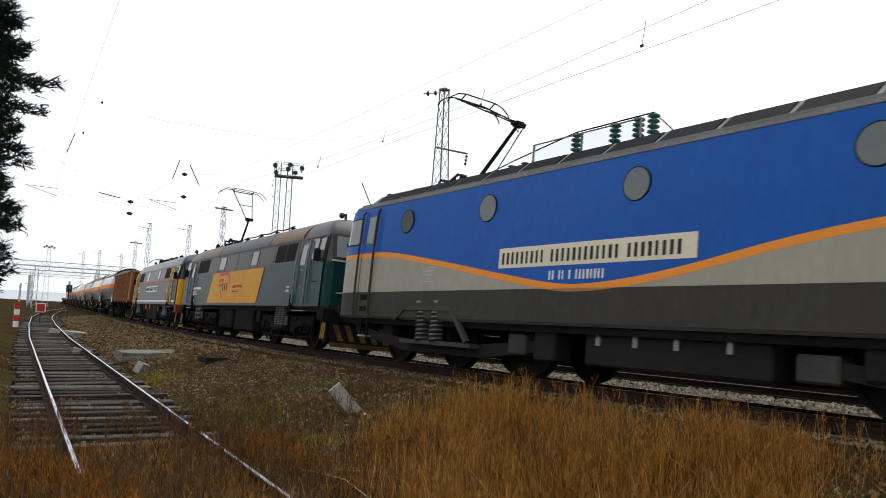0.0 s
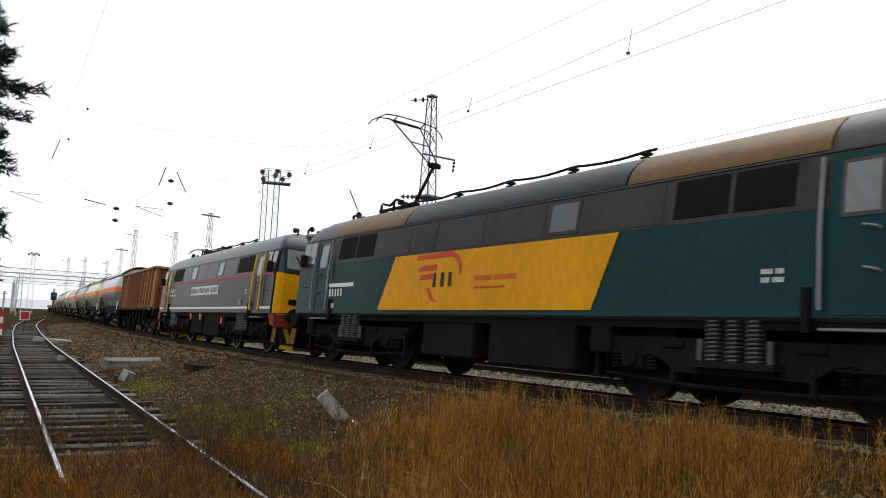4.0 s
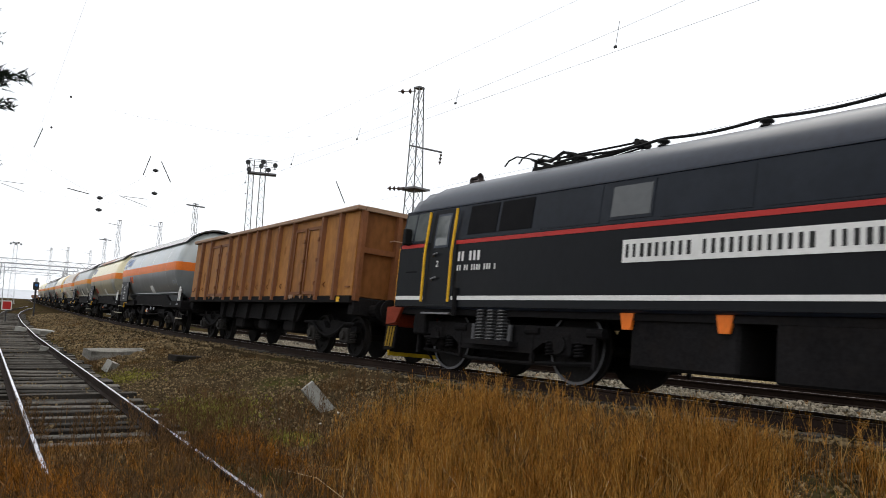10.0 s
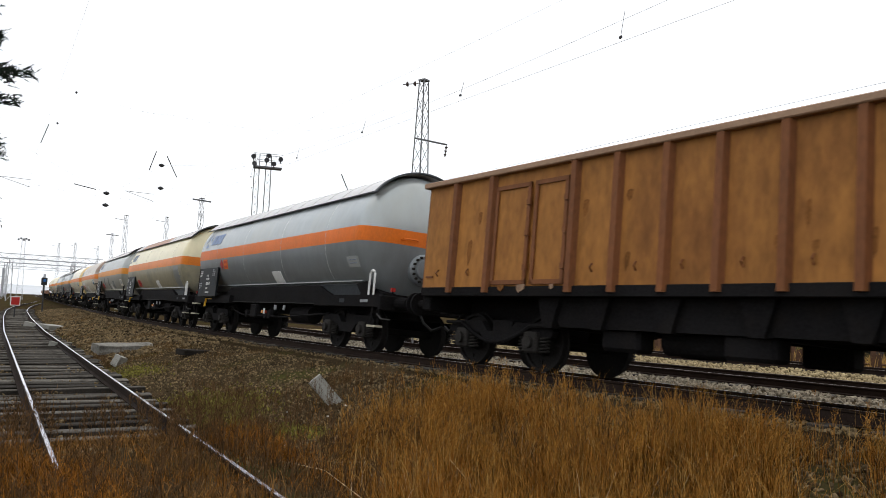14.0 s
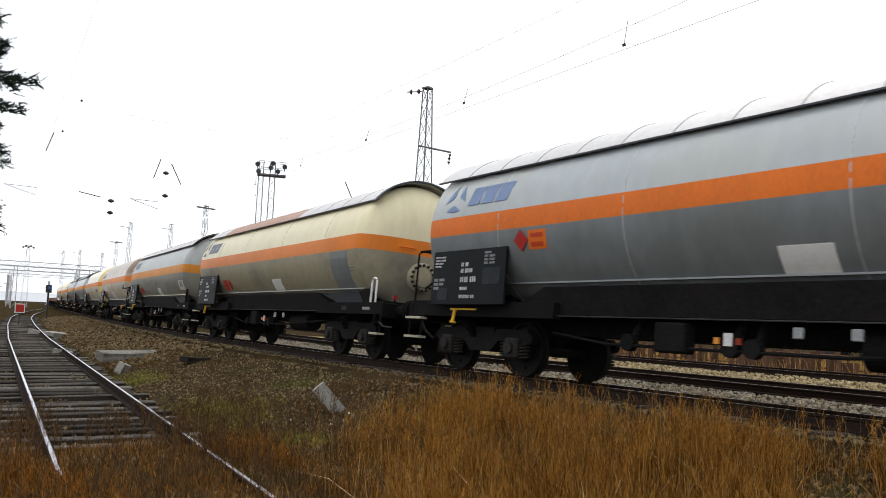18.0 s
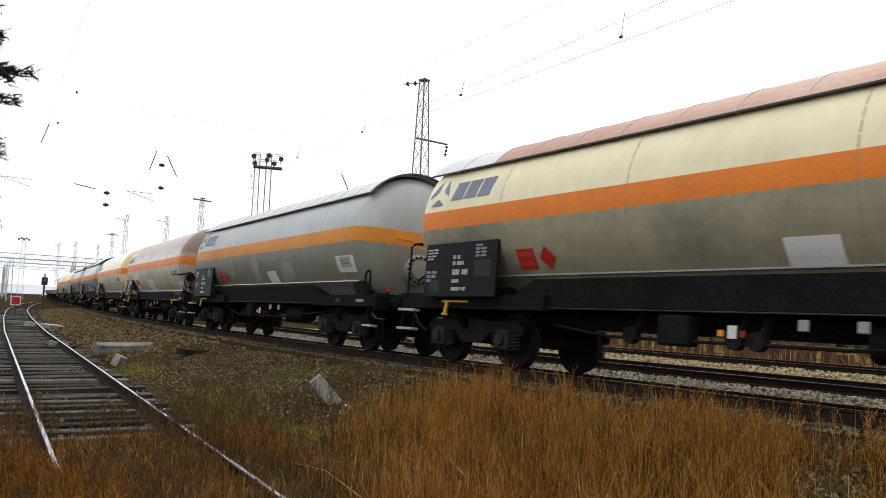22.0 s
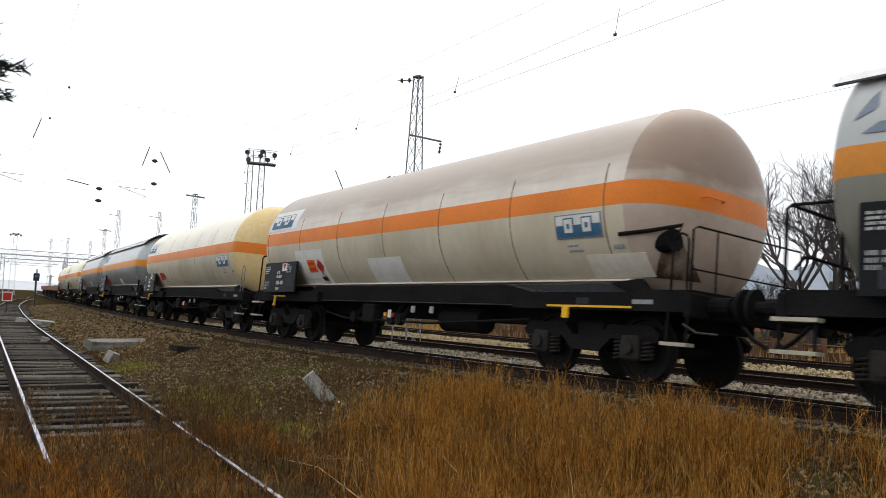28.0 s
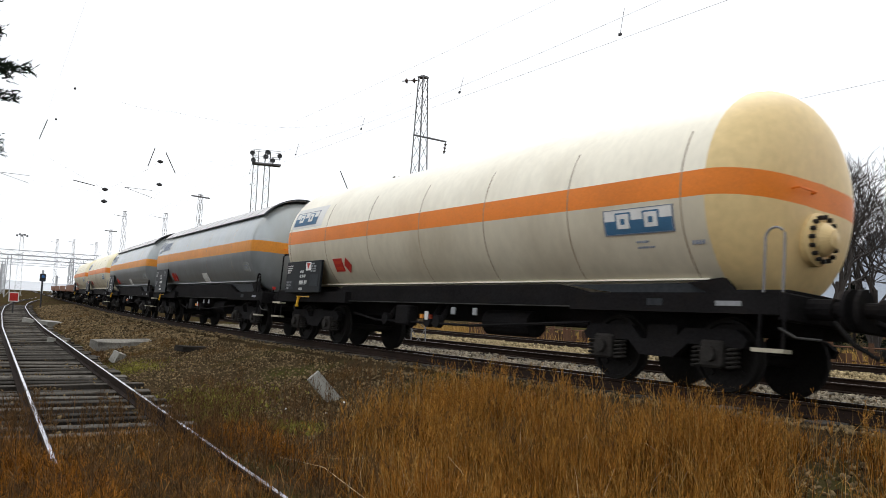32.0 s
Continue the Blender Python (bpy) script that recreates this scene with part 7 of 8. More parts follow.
for pts in ([spot(4, 0.20, 45), spot(12.56, 0.1225, 45), spot(16.0, 0.1633, 45), spot(23.0, 0.18, 58)], [spot(13.0, 0.232, 40), spot(16.5, 0.228, 40), spot(23.7, 0.222, 40), spot(28.8, 0.235, 40), spot(34.6, 0.29, 28)], [spot(8, 0.125, 60), spot(13, 0.118, 60), spot(18.9, 0.118, 76)]):
    wire("span_wire", "thin pale span wire across the yard", pts, 0.003, 0.1)

# ---- plants, stones and clutter ----
grass_gold = paint("dry_orange_grass", (0.2, 0.083, 0.014), 0.9, grain=0.15, scale=5, island=True, vary=0.85, spec=0.02)
grass_light = paint("golden_seed_stems", (0.27, 0.13, 0.026), 0.9, grain=0.15, scale=5, island=True, vary=0.75, spec=0.02)
grass_tan = paint("bleached_straw", (0.38, 0.23, 0.07), 0.9, grain=0.15, scale=5, island=True, vary=0.4, spec=0.02)
straw_pale = paint("pale_straw", (0.55, 0.42, 0.24), 0.8, grain=0.15, scale=5, island=True, vary=0.35, spec=0.03)
grass_faded = paint("faded_brown_grass", (0.12, 0.07, 0.026), 0.9, grain=0.15, scale=5, island=True, vary=0.5, spec=0.02)
weed_tan = paint("faded_orange_weed", (0.17, 0.09, 0.028), 0.9, grain=0.2, scale=5, island=True, vary=0.7, spec=0.02)
grass_dark = paint("dead_brown_weed", (0.095, 0.055, 0.025), 0.9, grain=0.2, scale=5, island=True, vary=0.6, spec=0.02)
moss_m = paint("yellow_green_moss", (0.17, 0.155, 0.035), 0.95, grain=0.3, scale=10, island=True, vary=0.4, spec=0.02)
stone_brown = paint("brown_gravel", (0.128, 0.093, 0.05), 0.9, grain=0.25, scale=20, island=True, vary=0.8, spec=0.03)
stone_pale = paint("pale_ballast", (0.235, 0.205, 0.155), 0.9, grain=0.2, scale=20, island=True, vary=0.5, spec=0.03)
bark_m = paint("dark_bark", (0.035, 0.028, 0.024), 0.95, grain=0.25, scale=12, bump=0.6)
needle_m = paint("dark_spruce_needles", (0.012, 0.02, 0.012), 0.9, grain=0.25, island=True, vary=0.5, spec=0.15)
# twig colour lightened for the haze around the far trees
twig_m = paint("grey_brown_twigs", (0.06, 0.052, 0.048), 0.9, grain=0.2)


def stuff(name, verts, faces, material, label, category):
    me = bpy.data.meshes.new(name)
    me.from_pydata(verts, [], faces)
    me.materials.append(material)
    return tagged(new(name, me), label, category, kind="stuff")


def in_siding(x, y, w=0.9):
    return abs(x - siding_mid(y)) < w


def blades(rnd, places, h0, h1, w, lean, bend=0.5):
    """Curved tapering blades at the places: verts and faces."""
    vs, fs = [], []
    for x, y, k in places:
        z = ground_z(x, y) - 0.02
        h = rnd.uniform(h0, h1) * k
        a = rnd.uniform(0, 2 * math.pi)
        l = rnd.gauss(0, lean) * h
        dx, dy = math.cos(a) * l, math.sin(a) * l
        b = rnd.uniform(0, 2 * math.pi)
        wx, wy = math.cos(b) * w, math.sin(b) * w
        n = len(vs)
        for u, f in ((0, 1.0), (0.4, 0.85), (0.75, 0.6)):
            o = u * u
            vs += [(x + dx * o - wx * f, y + dy * o - wy * f, z + h * u), (x + dx * o + wx * f, y + dy * o + wy * f, z + h * u)]
        vs.append((x + dx, y + dy, z + h * (1 - 0.3 * min(1, abs(l) / h))))
        fs += [(n, n + 1, n + 3, n + 2), (n + 2, n + 3, n + 5, n + 4), (n + 4, n + 5, n + 6)]
    return vs, fs


def grassy(x, y):
    """How thick the golden grass stands: most on the bank below the main track near the eye."""
    d = x - mid_x(y)
    ragged = 0.55 * noise.noise((x * 1.7, y * 1.7, 11)) + 0.3 * noise.noise((x * 4.5, y * 4.5, 17))
    k = smooth((-1.85 - d + 0.5 * ragged) / 0.8) * smooth((x - 0.52 * y - 0.1 + ragged) / 1.1) * (1 - smooth((y - 7.4 + ragged) / 2.4))
    k *= 1 - 0.62 * smooth((math.degrees(math.atan2(x, y)) - 58 + 6 * ragged) / 6)
    p = 0.5 + 0.9 * noise.noise((x * 1.1, y * 1.1, 7)) + 0.6 * noise.noise((x * 3.4, y * 3.4, 19))
    return max(0.0, k * p)


def tufts(rnd, count, area, thick, spread, per):
    """Places of blades that stand in tufts."""
    spots = []
    while len(spots) < count:
        x, y = rnd.uniform(*area[:2]), rnd.uniform(*area[2:])
        g = thick(x, y)
        if rnd.random() < g:
            for _ in range(rnd.randint(*per)):
                spots.append((x + rnd.gauss(0, spread), y + rnd.gauss(0, spread), (0.45 + 0.7 * min(1, g)) * rnd.uniform(0.7, 1.15)))
    return spots


def plant_grass():
    rnd = random.Random(5)
    spots = tufts(rnd, 62000, (2.2, 8.2, 0.3, 11.5), grassy, 0.06, (4, 14))
    stuff("dry_grass", *blades(rnd, spots, 0.16, 0.56, 0.0026, 0.36), grass_gold, "golden-brown dry grass on the bank beside the track", "grass")
    tall = [(x, y, 1.0) for x, y, k in spots[:62000:8]]
    stuff("straw_stems", *blades(rnd, tall, 0.2, 0.66, 0.002, 0.6), grass_tan, "bleached straw stems standing in the dry grass", "grass")
    under = tufts(rnd, 14000, (2.2, 8.2, 0.3, 11.5), grassy, 0.12, (3, 8))
    stuff("dead_undergrowth", *blades(rnd, under, 0.08, 0.36, 0.005, 0.6), grass_dark, "dark dead undergrowth between the grass tufts", "grass")

    def dull(x, y):
        d = x - mid_x(y)
        if d > -2.6 or (d > -4.2 and rnd.random() > 0.25):
            return 0.0
        if in_siding(x, y, 1.3) and y > 9.6 and rnd.random() > 0.03 + 0.3 * max(0.0, noise.noise((x * 1.1, y * 0.4, 91))):
            return 0.0
        p = noise.noise((x * 0.7, y * 0.45, 21)) + 0.4 * noise.noise((x * 2.2, y * 2.2, 5))
        return max(0.0, p * 1.5 + 0.1 + (0.3 if y < 9.5 else 0.0))

    low = tufts(rnd, 24000, (-2.5, 8.5, 2.5, 26), dull, 0.07, (3, 9))
    low += tufts(rnd, 2600, (1.0, 4.2, 5.0, 10.2), lambda x, y: max(0.0, 0.35 + noise.noise((x * 2, y * 2, 71))), 0.06, (3, 8))
    verge = tufts(rnd, 3500, (-1.6, 1.75, 6.0, 13.5), lambda x, y: (0.75 + noise.noise((x * 1.4, y * 0.9, 77))) if x < siding_mid(y) - 0.9 else 0.0, 0.09, (4, 9))
    verge += tufts(rnd, 3200, (1.4, 3.2, 5.6, 10.1), lambda x, y: max(0.0, 0.5 + noise.noise((x * 1.7, y * 1.3, 78))) if abs(x - siding_mid(y)) < 0.68 else 0.0, 0.07, (4, 9))
    stuff("verge_weeds", *blades(rnd, verge, 0.05, 0.28, 0.004, 0.7), weed_tan, "faded brown weeds over the near sleepers of the siding", "weeds")
    stuff("dead_weeds", *blades(rnd, low, 0.05, 0.26, 0.0045, 0.6), grass_dark, "low dead brown weeds between the tracks", "weeds")

    def matted(x, y):
        if abs(x - siding_mid(y) - 0.75) < 0.1 or (abs(x - siding_mid(y) + 0.75) < 0.1 and y > 7.6):
            return 0.0
        p = noise.noise((x * 1.3, y * 1.0, 33)) + 0.35 * noise.noise((x * 4, y * 4, 3)) + 0.12
        return max(0.0, p) * (1 if y < 8.8 else 0.35)

    left = tufts(rnd, 17000, (-1.8, 4.2, 3.6, 9.9), matted, 0.08, (4, 10))
    left += tufts(rnd, 3600, (-1.6, 1.75, 5.0, 11.5), lambda x, y: max(0.0, 0.55 + noise.noise((x * 1.1, y * 0.8, 79))) if x < siding_mid(y) - 0.95 else 0.0, 0.09, (4, 9))
    left += tufts(rnd, 2600, (1.15, 1.65, 4.2, 7.2), lambda x, y: 0.8, 0.05, (5, 12))
    stuff("matted_grass", *blades(rnd, left, 0.1, 0.4, 0.0026, 0.85), grass_gold, "matted golden grass over the end of the siding", "grass")

    def sparse(x, y):
        d = x - mid_x(y)
        if not -5.2 < d < -2.0 or in_siding(x, y, 1.5):
            return 0.0
        return max(0.0, noise.noise((x * 1.2, y * 0.8, 51)) - 0.12)

    side = tufts(rnd, 9000, (3.5, 14, 9, 62), sparse, 0.12, (4, 12))
    stuff("scattered_grass", *blades(rnd, side, 0.06, 0.3, 0.004, 0.6), grass_faded, "scattered dry grass tufts on the gravel shoulder", "grass")
    bent = []
    while len(bent) < 70:
        x, y = rnd.uniform(2.6, 6.2), rnd.uniform(3.6, 6.0)
        if grassy(x, y) > 0.3:
            bent.append((x, y, 1.0))
    stuff("bent_straws", *blades(rnd, bent, 0.3, 0.55, 0.0035, 1.3, 0.9), straw_pale, "bleached bent straws lying over the grass", "grass")
    far = []
    while len(far) < 9000:
        y = rnd.uniform(2, 45)
        d = rnd.uniform(16.5, 24)
        far.append((mid_x(y) + d, y, 1.0))
    stuff("bank_grass", *blades(rnd, far, 0.2, 0.7, 0.012, 0.4), grass_tan, "pale dry grass along the far edge of the yard", "grass")


plant_grass()


def plant_weeds():
    """Branched dead stems with seed heads."""
    rnd = random.Random(11)
    for name, n, area, mat, h0, h1, lab in (
            ("brown_weed_stems", 760, (0.6, 6.6, 4.6, 12.0), grass_dark, 0.2, 0.55, "branched dark weed stems beside the siding"),
            ("golden_weed_stems", 1150, (3.2, 8.1, 1.0, 10.0), grass_light, 0.3, 0.7, "feathery golden weed stems on the bank")):
        vs, fs = [], []
        fine = 0.0022 if mat is grass_light else 0.0035

        def stick(p, q, w):
            d = (q - p).cross(Vector((rnd.uniform(-1, 1), rnd.uniform(-1, 1), 0.1))).normalized() * w
            k = len(vs)
            vs.extend([p - d, p + d, q + d * 0.4, q - d * 0.4])
            fs.append((k, k + 1, k + 2, k + 3))

        c = 0
        while c < n:
            x, y = rnd.uniform(*area[:2]), rnd.uniform(*area[2:])
            d = x - mid_x(y)
            if d > -2.0 or (mat is grass_light and rnd.random() > grassy(x, y) * 1.2):
                continue
            if mat is grass_dark and noise.noise((x * 0.8, y * 0.8, 2)) < -0.1:
                continue
            c += 1
            p = Vector((x, y, ground_z(x, y)))
            h = rnd.uniform(h0, h1) * (0.7 if d > -3 else 1)
            top = p + Vector((rnd.gauss(0, 0.1) * h, rnd.gauss(0, 0.1) * h, h))
            stick(p, top, fine)
            for _ in range(9):
                t = rnd.uniform(0.35, 1.0)
                a = p.lerp(top, t)
                b = a + Vector((rnd.gauss(0, 0.045), rnd.gauss(0, 0.045), rnd.uniform(0.06, 0.17))) * (1.3 - t * 0.6)
                stick(a, b, fine * 0.7)
                for _ in range(3):
                    e = a.lerp(b, rnd.uniform(0.4, 1))
                    stick(e, e + Vector((rnd.gauss(0, 0.014), rnd.gauss(0, 0.014), rnd.uniform(0.015, 0.05))), fine * 0.8)
        stuff(name, [tuple(v) for v in vs], fs, mat, lab, "weeds")


plant_weeds()


def moss_patches():
    rnd = random.Random(3)
    vs, fs = [], []
    cores = [(5.0, 12.9, 0.7), (4.6, 12.0, 0.55), (4.7, 9.6, 0.3), (4.1, 10.8, 0.4), (3.9, 13.6, 0.4), (5.0, 19, 0.7)]
    for _ in range(7500):
        cx, cy, r = rnd.choice(cores)
        x, y = rnd.gauss(cx, r * 0.6), rnd.gauss(cy, r)
        z = ground_z(x, y)
        s = rnd.uniform(0.012, 0.03)
        a = rnd.uniform(0, 6.3)
        n = len(vs)
        vs += [(x - s * math.cos(a), y - s * math.sin(a), z), (x + s * math.cos(a), y + s * math.sin(a), z), (x + rnd.gauss(0, s), y + rnd.gauss(0, s), z + rnd.uniform(0.02, 0.06))]
        fs.append((n, n + 1, n + 2))
    stuff("moss", vs, fs, moss_m, "yellow-green moss patches on the gravel", "moss")


moss_patches()

ICO = bmesh.new()
bmesh.ops.create_icosphere(ICO, subdivisions=1, radius=1)
ICO_V, ICO_F = [tuple(v.co) for v in ICO.verts], [tuple(v.index for v in f.verts) for f in ICO.faces]
ICO.free()


def stones(name, places, s0, s1, mat, label, seed):
    rnd = random.Random(seed)
    kinds = []
    for _ in range(12):
        kinds.append([Vector(v) * rnd.uniform(0.7, 1.25) for v in ICO_V])
    vs, fs = [], []
    for x, y, z in places:
        s = rnd.uniform(s0, s1)
        m = Euler((rnd.uniform(0, 6.3), rnd.uniform(0, 6.3), rnd.uniform(0, 6.3))).to_matrix() @ Matrix.Diagonal((s, s * rnd.uniform(0.6, 1), s * rnd.uniform(0.5, 0.8)))
        k = rnd.choice(kinds)
        n = len(vs)
        o = Vector((x, y, z))
        vs += [tuple(m @ v + o) for v in k]
        fs += [(a + n, b + n, c + n) for a, b, c in ICO_F]
    return stuff(name, vs, fs, mat, label, "gravel")


def lay_stones():
    rnd = random.Random(8)
    near, pale, mixed, broad = [], [], [], []
    while len(near) < 22000:
        y = 1.5 + 34 * rnd.random() ** 1.5
        d = rnd.uniform(-5.4, -0.95)
        if rnd.random() > smooth((d + 5.6) / 1.6) or (abs(d + 0.753) < 0.09):
            continue
        if rnd.random() < grassy(mid_x(y) + d, y) * 0.7:
            continue
        p = beside(y, d, 0, False)
        near.append((p.x, p.y, ground_z(p.x, p.y) + 0.005))
    while len(broad) < 9000:
        y = 22 + 60 * rnd.random() ** 1.3
        d = rnd.uniform(-5.5, -1.0)
        p = beside(y, d, 0, False)
        if abs(p.x - siding_mid(y)) > 1.6:
            broad.append((p.x, p.y, ground_z(p.x, p.y) + 0.01))
    while len(pale) < 24000:
        y = 0.5 + 42 * rnd.random() ** 1.4
        d = rnd.choice((rnd.uniform(-0.68, 0.68), rnd.uniform(0.85, 5.1), rnd.uniform(0.85, 5.1), rnd.uniform(5.25, 6.65)))
        p = beside(y, d, 0, False)
        pale.append((p.x, p.y, ground_z(p.x, p.y) + (0.03 if d < 0.7 else 0.02)))
    while len(mixed) < 9000:
        y = 0.5 + 42 * rnd.random() ** 1.4
        d = rnd.uniform(6.8, 13.2)
        p = beside(y, d, 0, False)
        mixed.append((p.x, p.y, ground_z(p.x, p.y) + 0.02))
    stones("gravel", near, 0.011, 0.033, stone_brown, "brown gravel on the track's shoulder", 1)
    stones("coarse_gravel", broad, 0.035, 0.08, stone_brown, "brown gravel beside the curve of the track", 6)
    stones("ballast", pale, 0.03, 0.06, stone_pale, "pale grey ballast stones between the tracks", 2)
    stones("tan_ballast", mixed, 0.04, 0.07, stone_tan, "yellowish ballast beside the far tracks", 3)
    side = []
    while len(side) < 5000:
        x, y = rnd.uniform(0.5, 6.5), rnd.uniform(7, 30)
        if x - mid_x(y) < -4.6 and (abs(x - siding_mid(y)) > 1.35 or y < 9) and noise.noise((x * 0.8, y * 0.5, 40)) > -0.05:
            side.append((x, y, ground_z(x, y) + 0.004))
    while len(side) < 8200:
        y = 10 + 40 * rnd.random() ** 1.4
        x = siding_mid(y) + rnd.uniform(-1.3, 1.3)
        if noise.noise((x * 1.3, y * 0.6, 44)) > 0.02:
            side.append((x, y, siding_z(y) - rnd.uniform(0.19, 0.25)))
    stones("siding_gravel", side, 0.012, 0.035, stone_brown, "grey-brown gravel in and beside the siding", 4)


stone_tan = paint("tan_ballast", (0.29, 0.23, 0.13), 0.9, grain=0.2, scale=20, island=True, vary=0.5, spec=0.03)
lay_stones()


def slab(name, label, category, x, y, size, turn, tilt=(0, 0), material=None, group=""):
    rnd = random.Random(int(x * 100))
    bm = boxed(-size[0] / 2, size[0] / 2, -size[1] / 2, size[1] / 2, -size[2] / 2, size[2] / 2)
    bmesh.ops.subdivide_edges(bm, edges=bm.edges, cuts=2, use_grid_fill=True)
    for v in bm.verts:
        v.co += Vector((rnd.gauss(0, 0.03), rnd.gauss(0, 0.03), rnd.gauss(0, 0.05))) * min(size) * 0.7
    ob = link(name, bm, material or concrete_m)
    ob.matrix_basis = pose(x, y, ground_z(x, y) + size[2] * 0.3, tilt[0], tilt[1], turn)
    return tagged(ob, label, category, group)


old_concrete = paint("dark_old_concrete", (0.22, 0.21, 0.185), 0.9, grain=0.35, scale=5, bump=0.4, dirt=0.7, dirt_color=(0.04, 0.035, 0.03), spec=0.05)
block = slab("concrete_block", "pale broken concrete block leaning on the gravel", "concrete block", 5.84, 10.72, (0.21, 0.2, 0.6), 0)
block.matrix_basis = Matrix.Translation((5.84, 10.72, ground_z(5.84, 10.72) + 0.17)) @ Matrix.Rotation(radians(-42), 4, Vector((0.48, 0.88, 0))) @ pose(0, 0, 0, 0, 0, -20)
slab("concrete_slab", "long weathered concrete slab lying in dry weeds", "concrete slab", 6.25, 24.2, (1.75, 0.6, 0.26), 8, (7, 0), old_concrete)
slab("old_plank", "dark weathered plank half buried in weeds", "plank", 7.0, 20.2, (0.95, 0.35, 0.14), 20, (2, 3), sleeper_m)
slab("concrete_rubble", "pale piece of concrete rubble", "rubble", 5.3, 21.0, (0.3, 0.2, 0.3), 40, (20, 15), group="concrete rubble")
slab("concrete_rubble", "pale piece of concrete rubble", "rubble", 5.3, 29.0, (0.8, 0.5, 0.25), 70, (10, 5), group="concrete rubble")
slab("concrete_rubble", "pale piece of concrete rubble", "rubble", 7.6, 43.0, (1.2, 0.7, 0.3), 30, (6, 5), group="concrete rubble")
slab("concrete_rubble", "pale piece of concrete rubble", "rubble", 7.1, 45.5, (0.7, 0.9, 0.35), 60, (8, 5), group="concrete rubble")
for k, (x, y) in enumerate(((0.6, 17.0), (0.55, 15.4), (0.4, 13.9), (0.2, 12.8), (0.15, 11.9))):
    slab("old_sleeper", "dark loose wooden sleeper end in the ground", "sleeper", x, y, (1.3, 0.24, 0.14), random.Random(k).uniform(-4, 8), (0, 3), sleeper_m, "old sleepers")
for k, (x, y, a) in enumerate(((3.55, 4.15, -38), (4.05, 4.25, -40))):
    slab("rotten_board", "grey curved rotten board lying in the dry grass", "board", x, y, (1.0, 0.1, 0.12), a, (0, 6), None, "rotten boards")
rnd = random.Random(77)
for k in range(9):
    x, y = rnd.uniform(3.6, 6.6), rnd.uniform(6, 14)
    slab("white_stone", "small white stone on the gravel", "stone", x, y, (0.035, 0.03, 0.025), rnd.uniform(0, 180), (10, 20), white_p, "white stones")


def spruce(x, y, z0):
    """A ragged, dense spruce; its reach over height is uneven."""
    t = empty("spruce_tree", "dark green spruce tree with dense ragged branches", "tree")
    bm = bmesh.new()
    cyl(bm, (x, y, z0), (x, y, z0 + 12.0), 0.24, 10, 0.03)
    part("trunk", bm, bark_m, t)
    rnd = random.Random(4)
    vs, fs = [], []

    def reach(z):
        return float(np.interp(z, (0.6, 1.07, 1.5, 2.1, 2.7, 3.85, 4.7, 5.5, 6.0, 6.2, 6.5, 6.95, 7.3, 7.7, 8.5, 9.4, 11.5), (0.4, 1.0, 1.4, 1.6, 1.6, 1.3, 1.45, 1.55, 1.3, 1.35, 2.0, 1.8, 2.3, 1.8, 1.5, 1.0, 0.1)))

    def spike(p, q, w):
        d = (q - p).cross(Vector((rnd.gauss(0, 1), rnd.gauss(0, 1), rnd.gauss(0, 1)))).normalized() * w
        k = len(vs)
        vs.extend([tuple(p - d), tuple(p + d), tuple(q)])
        fs.append((k, k + 1, k + 2))

    z = 0.9
    while z < 11.4:
        L = reach(z) * (rnd.uniform(0.5, 0.85) if rnd.random() < 0.55 else rnd.uniform(0.85, 1.06))
        a = rnd.uniform(0, 6.283)
        way = Vector((math.cos(a), math.sin(a), 0))
        side = Vector((-math.sin(a), math.cos(a), 0))
        base = Vector((x, y, z + 0.18 * L))
        for _ in range(int(18 + 46 * L)):
            u = rnd.random() ** 0.75
            p = base + way * L * u + Vector((0, 0, L * (-0.3 * u + 0.12 * u ** 3)))
            wide = 0.5 * L ** 0.5 * (1.05 - u) + 0.06
            c = p + side * rnd.gauss(0, wide * 0.5) + Vector((0, 0, rnd.gauss(-0.06, 0.09)))
            tip = (way * rnd.uniform(0.3, 1) + side * rnd.uniform(-0.7, 0.7) + Vector((0, 0, rnd.uniform(-0.35, 0.55)))).normalized() * rnd.uniform(0.12, 0.3)
            spike(c, c + tip, 0.035)
            for _ in range(5):
                e = c + tip * rnd.random()
                spike(e, e + tip * 0.35 + Vector((rnd.gauss(0, 0.05), rnd.gauss(0, 0.05), rnd.gauss(0, 0.06))), 0.016)
        z += rnd.uniform(0.018, 0.042)
    c = bpy.data.meshes.new("crown")
    c.from_pydata(vs, [], fs)
    c.materials.append(needle_m)
    o = new("crown", c)
    o.parent = t
    return t


q = spot(2.63, 0, 26)
spruce(q.x, q.y, -0.75)


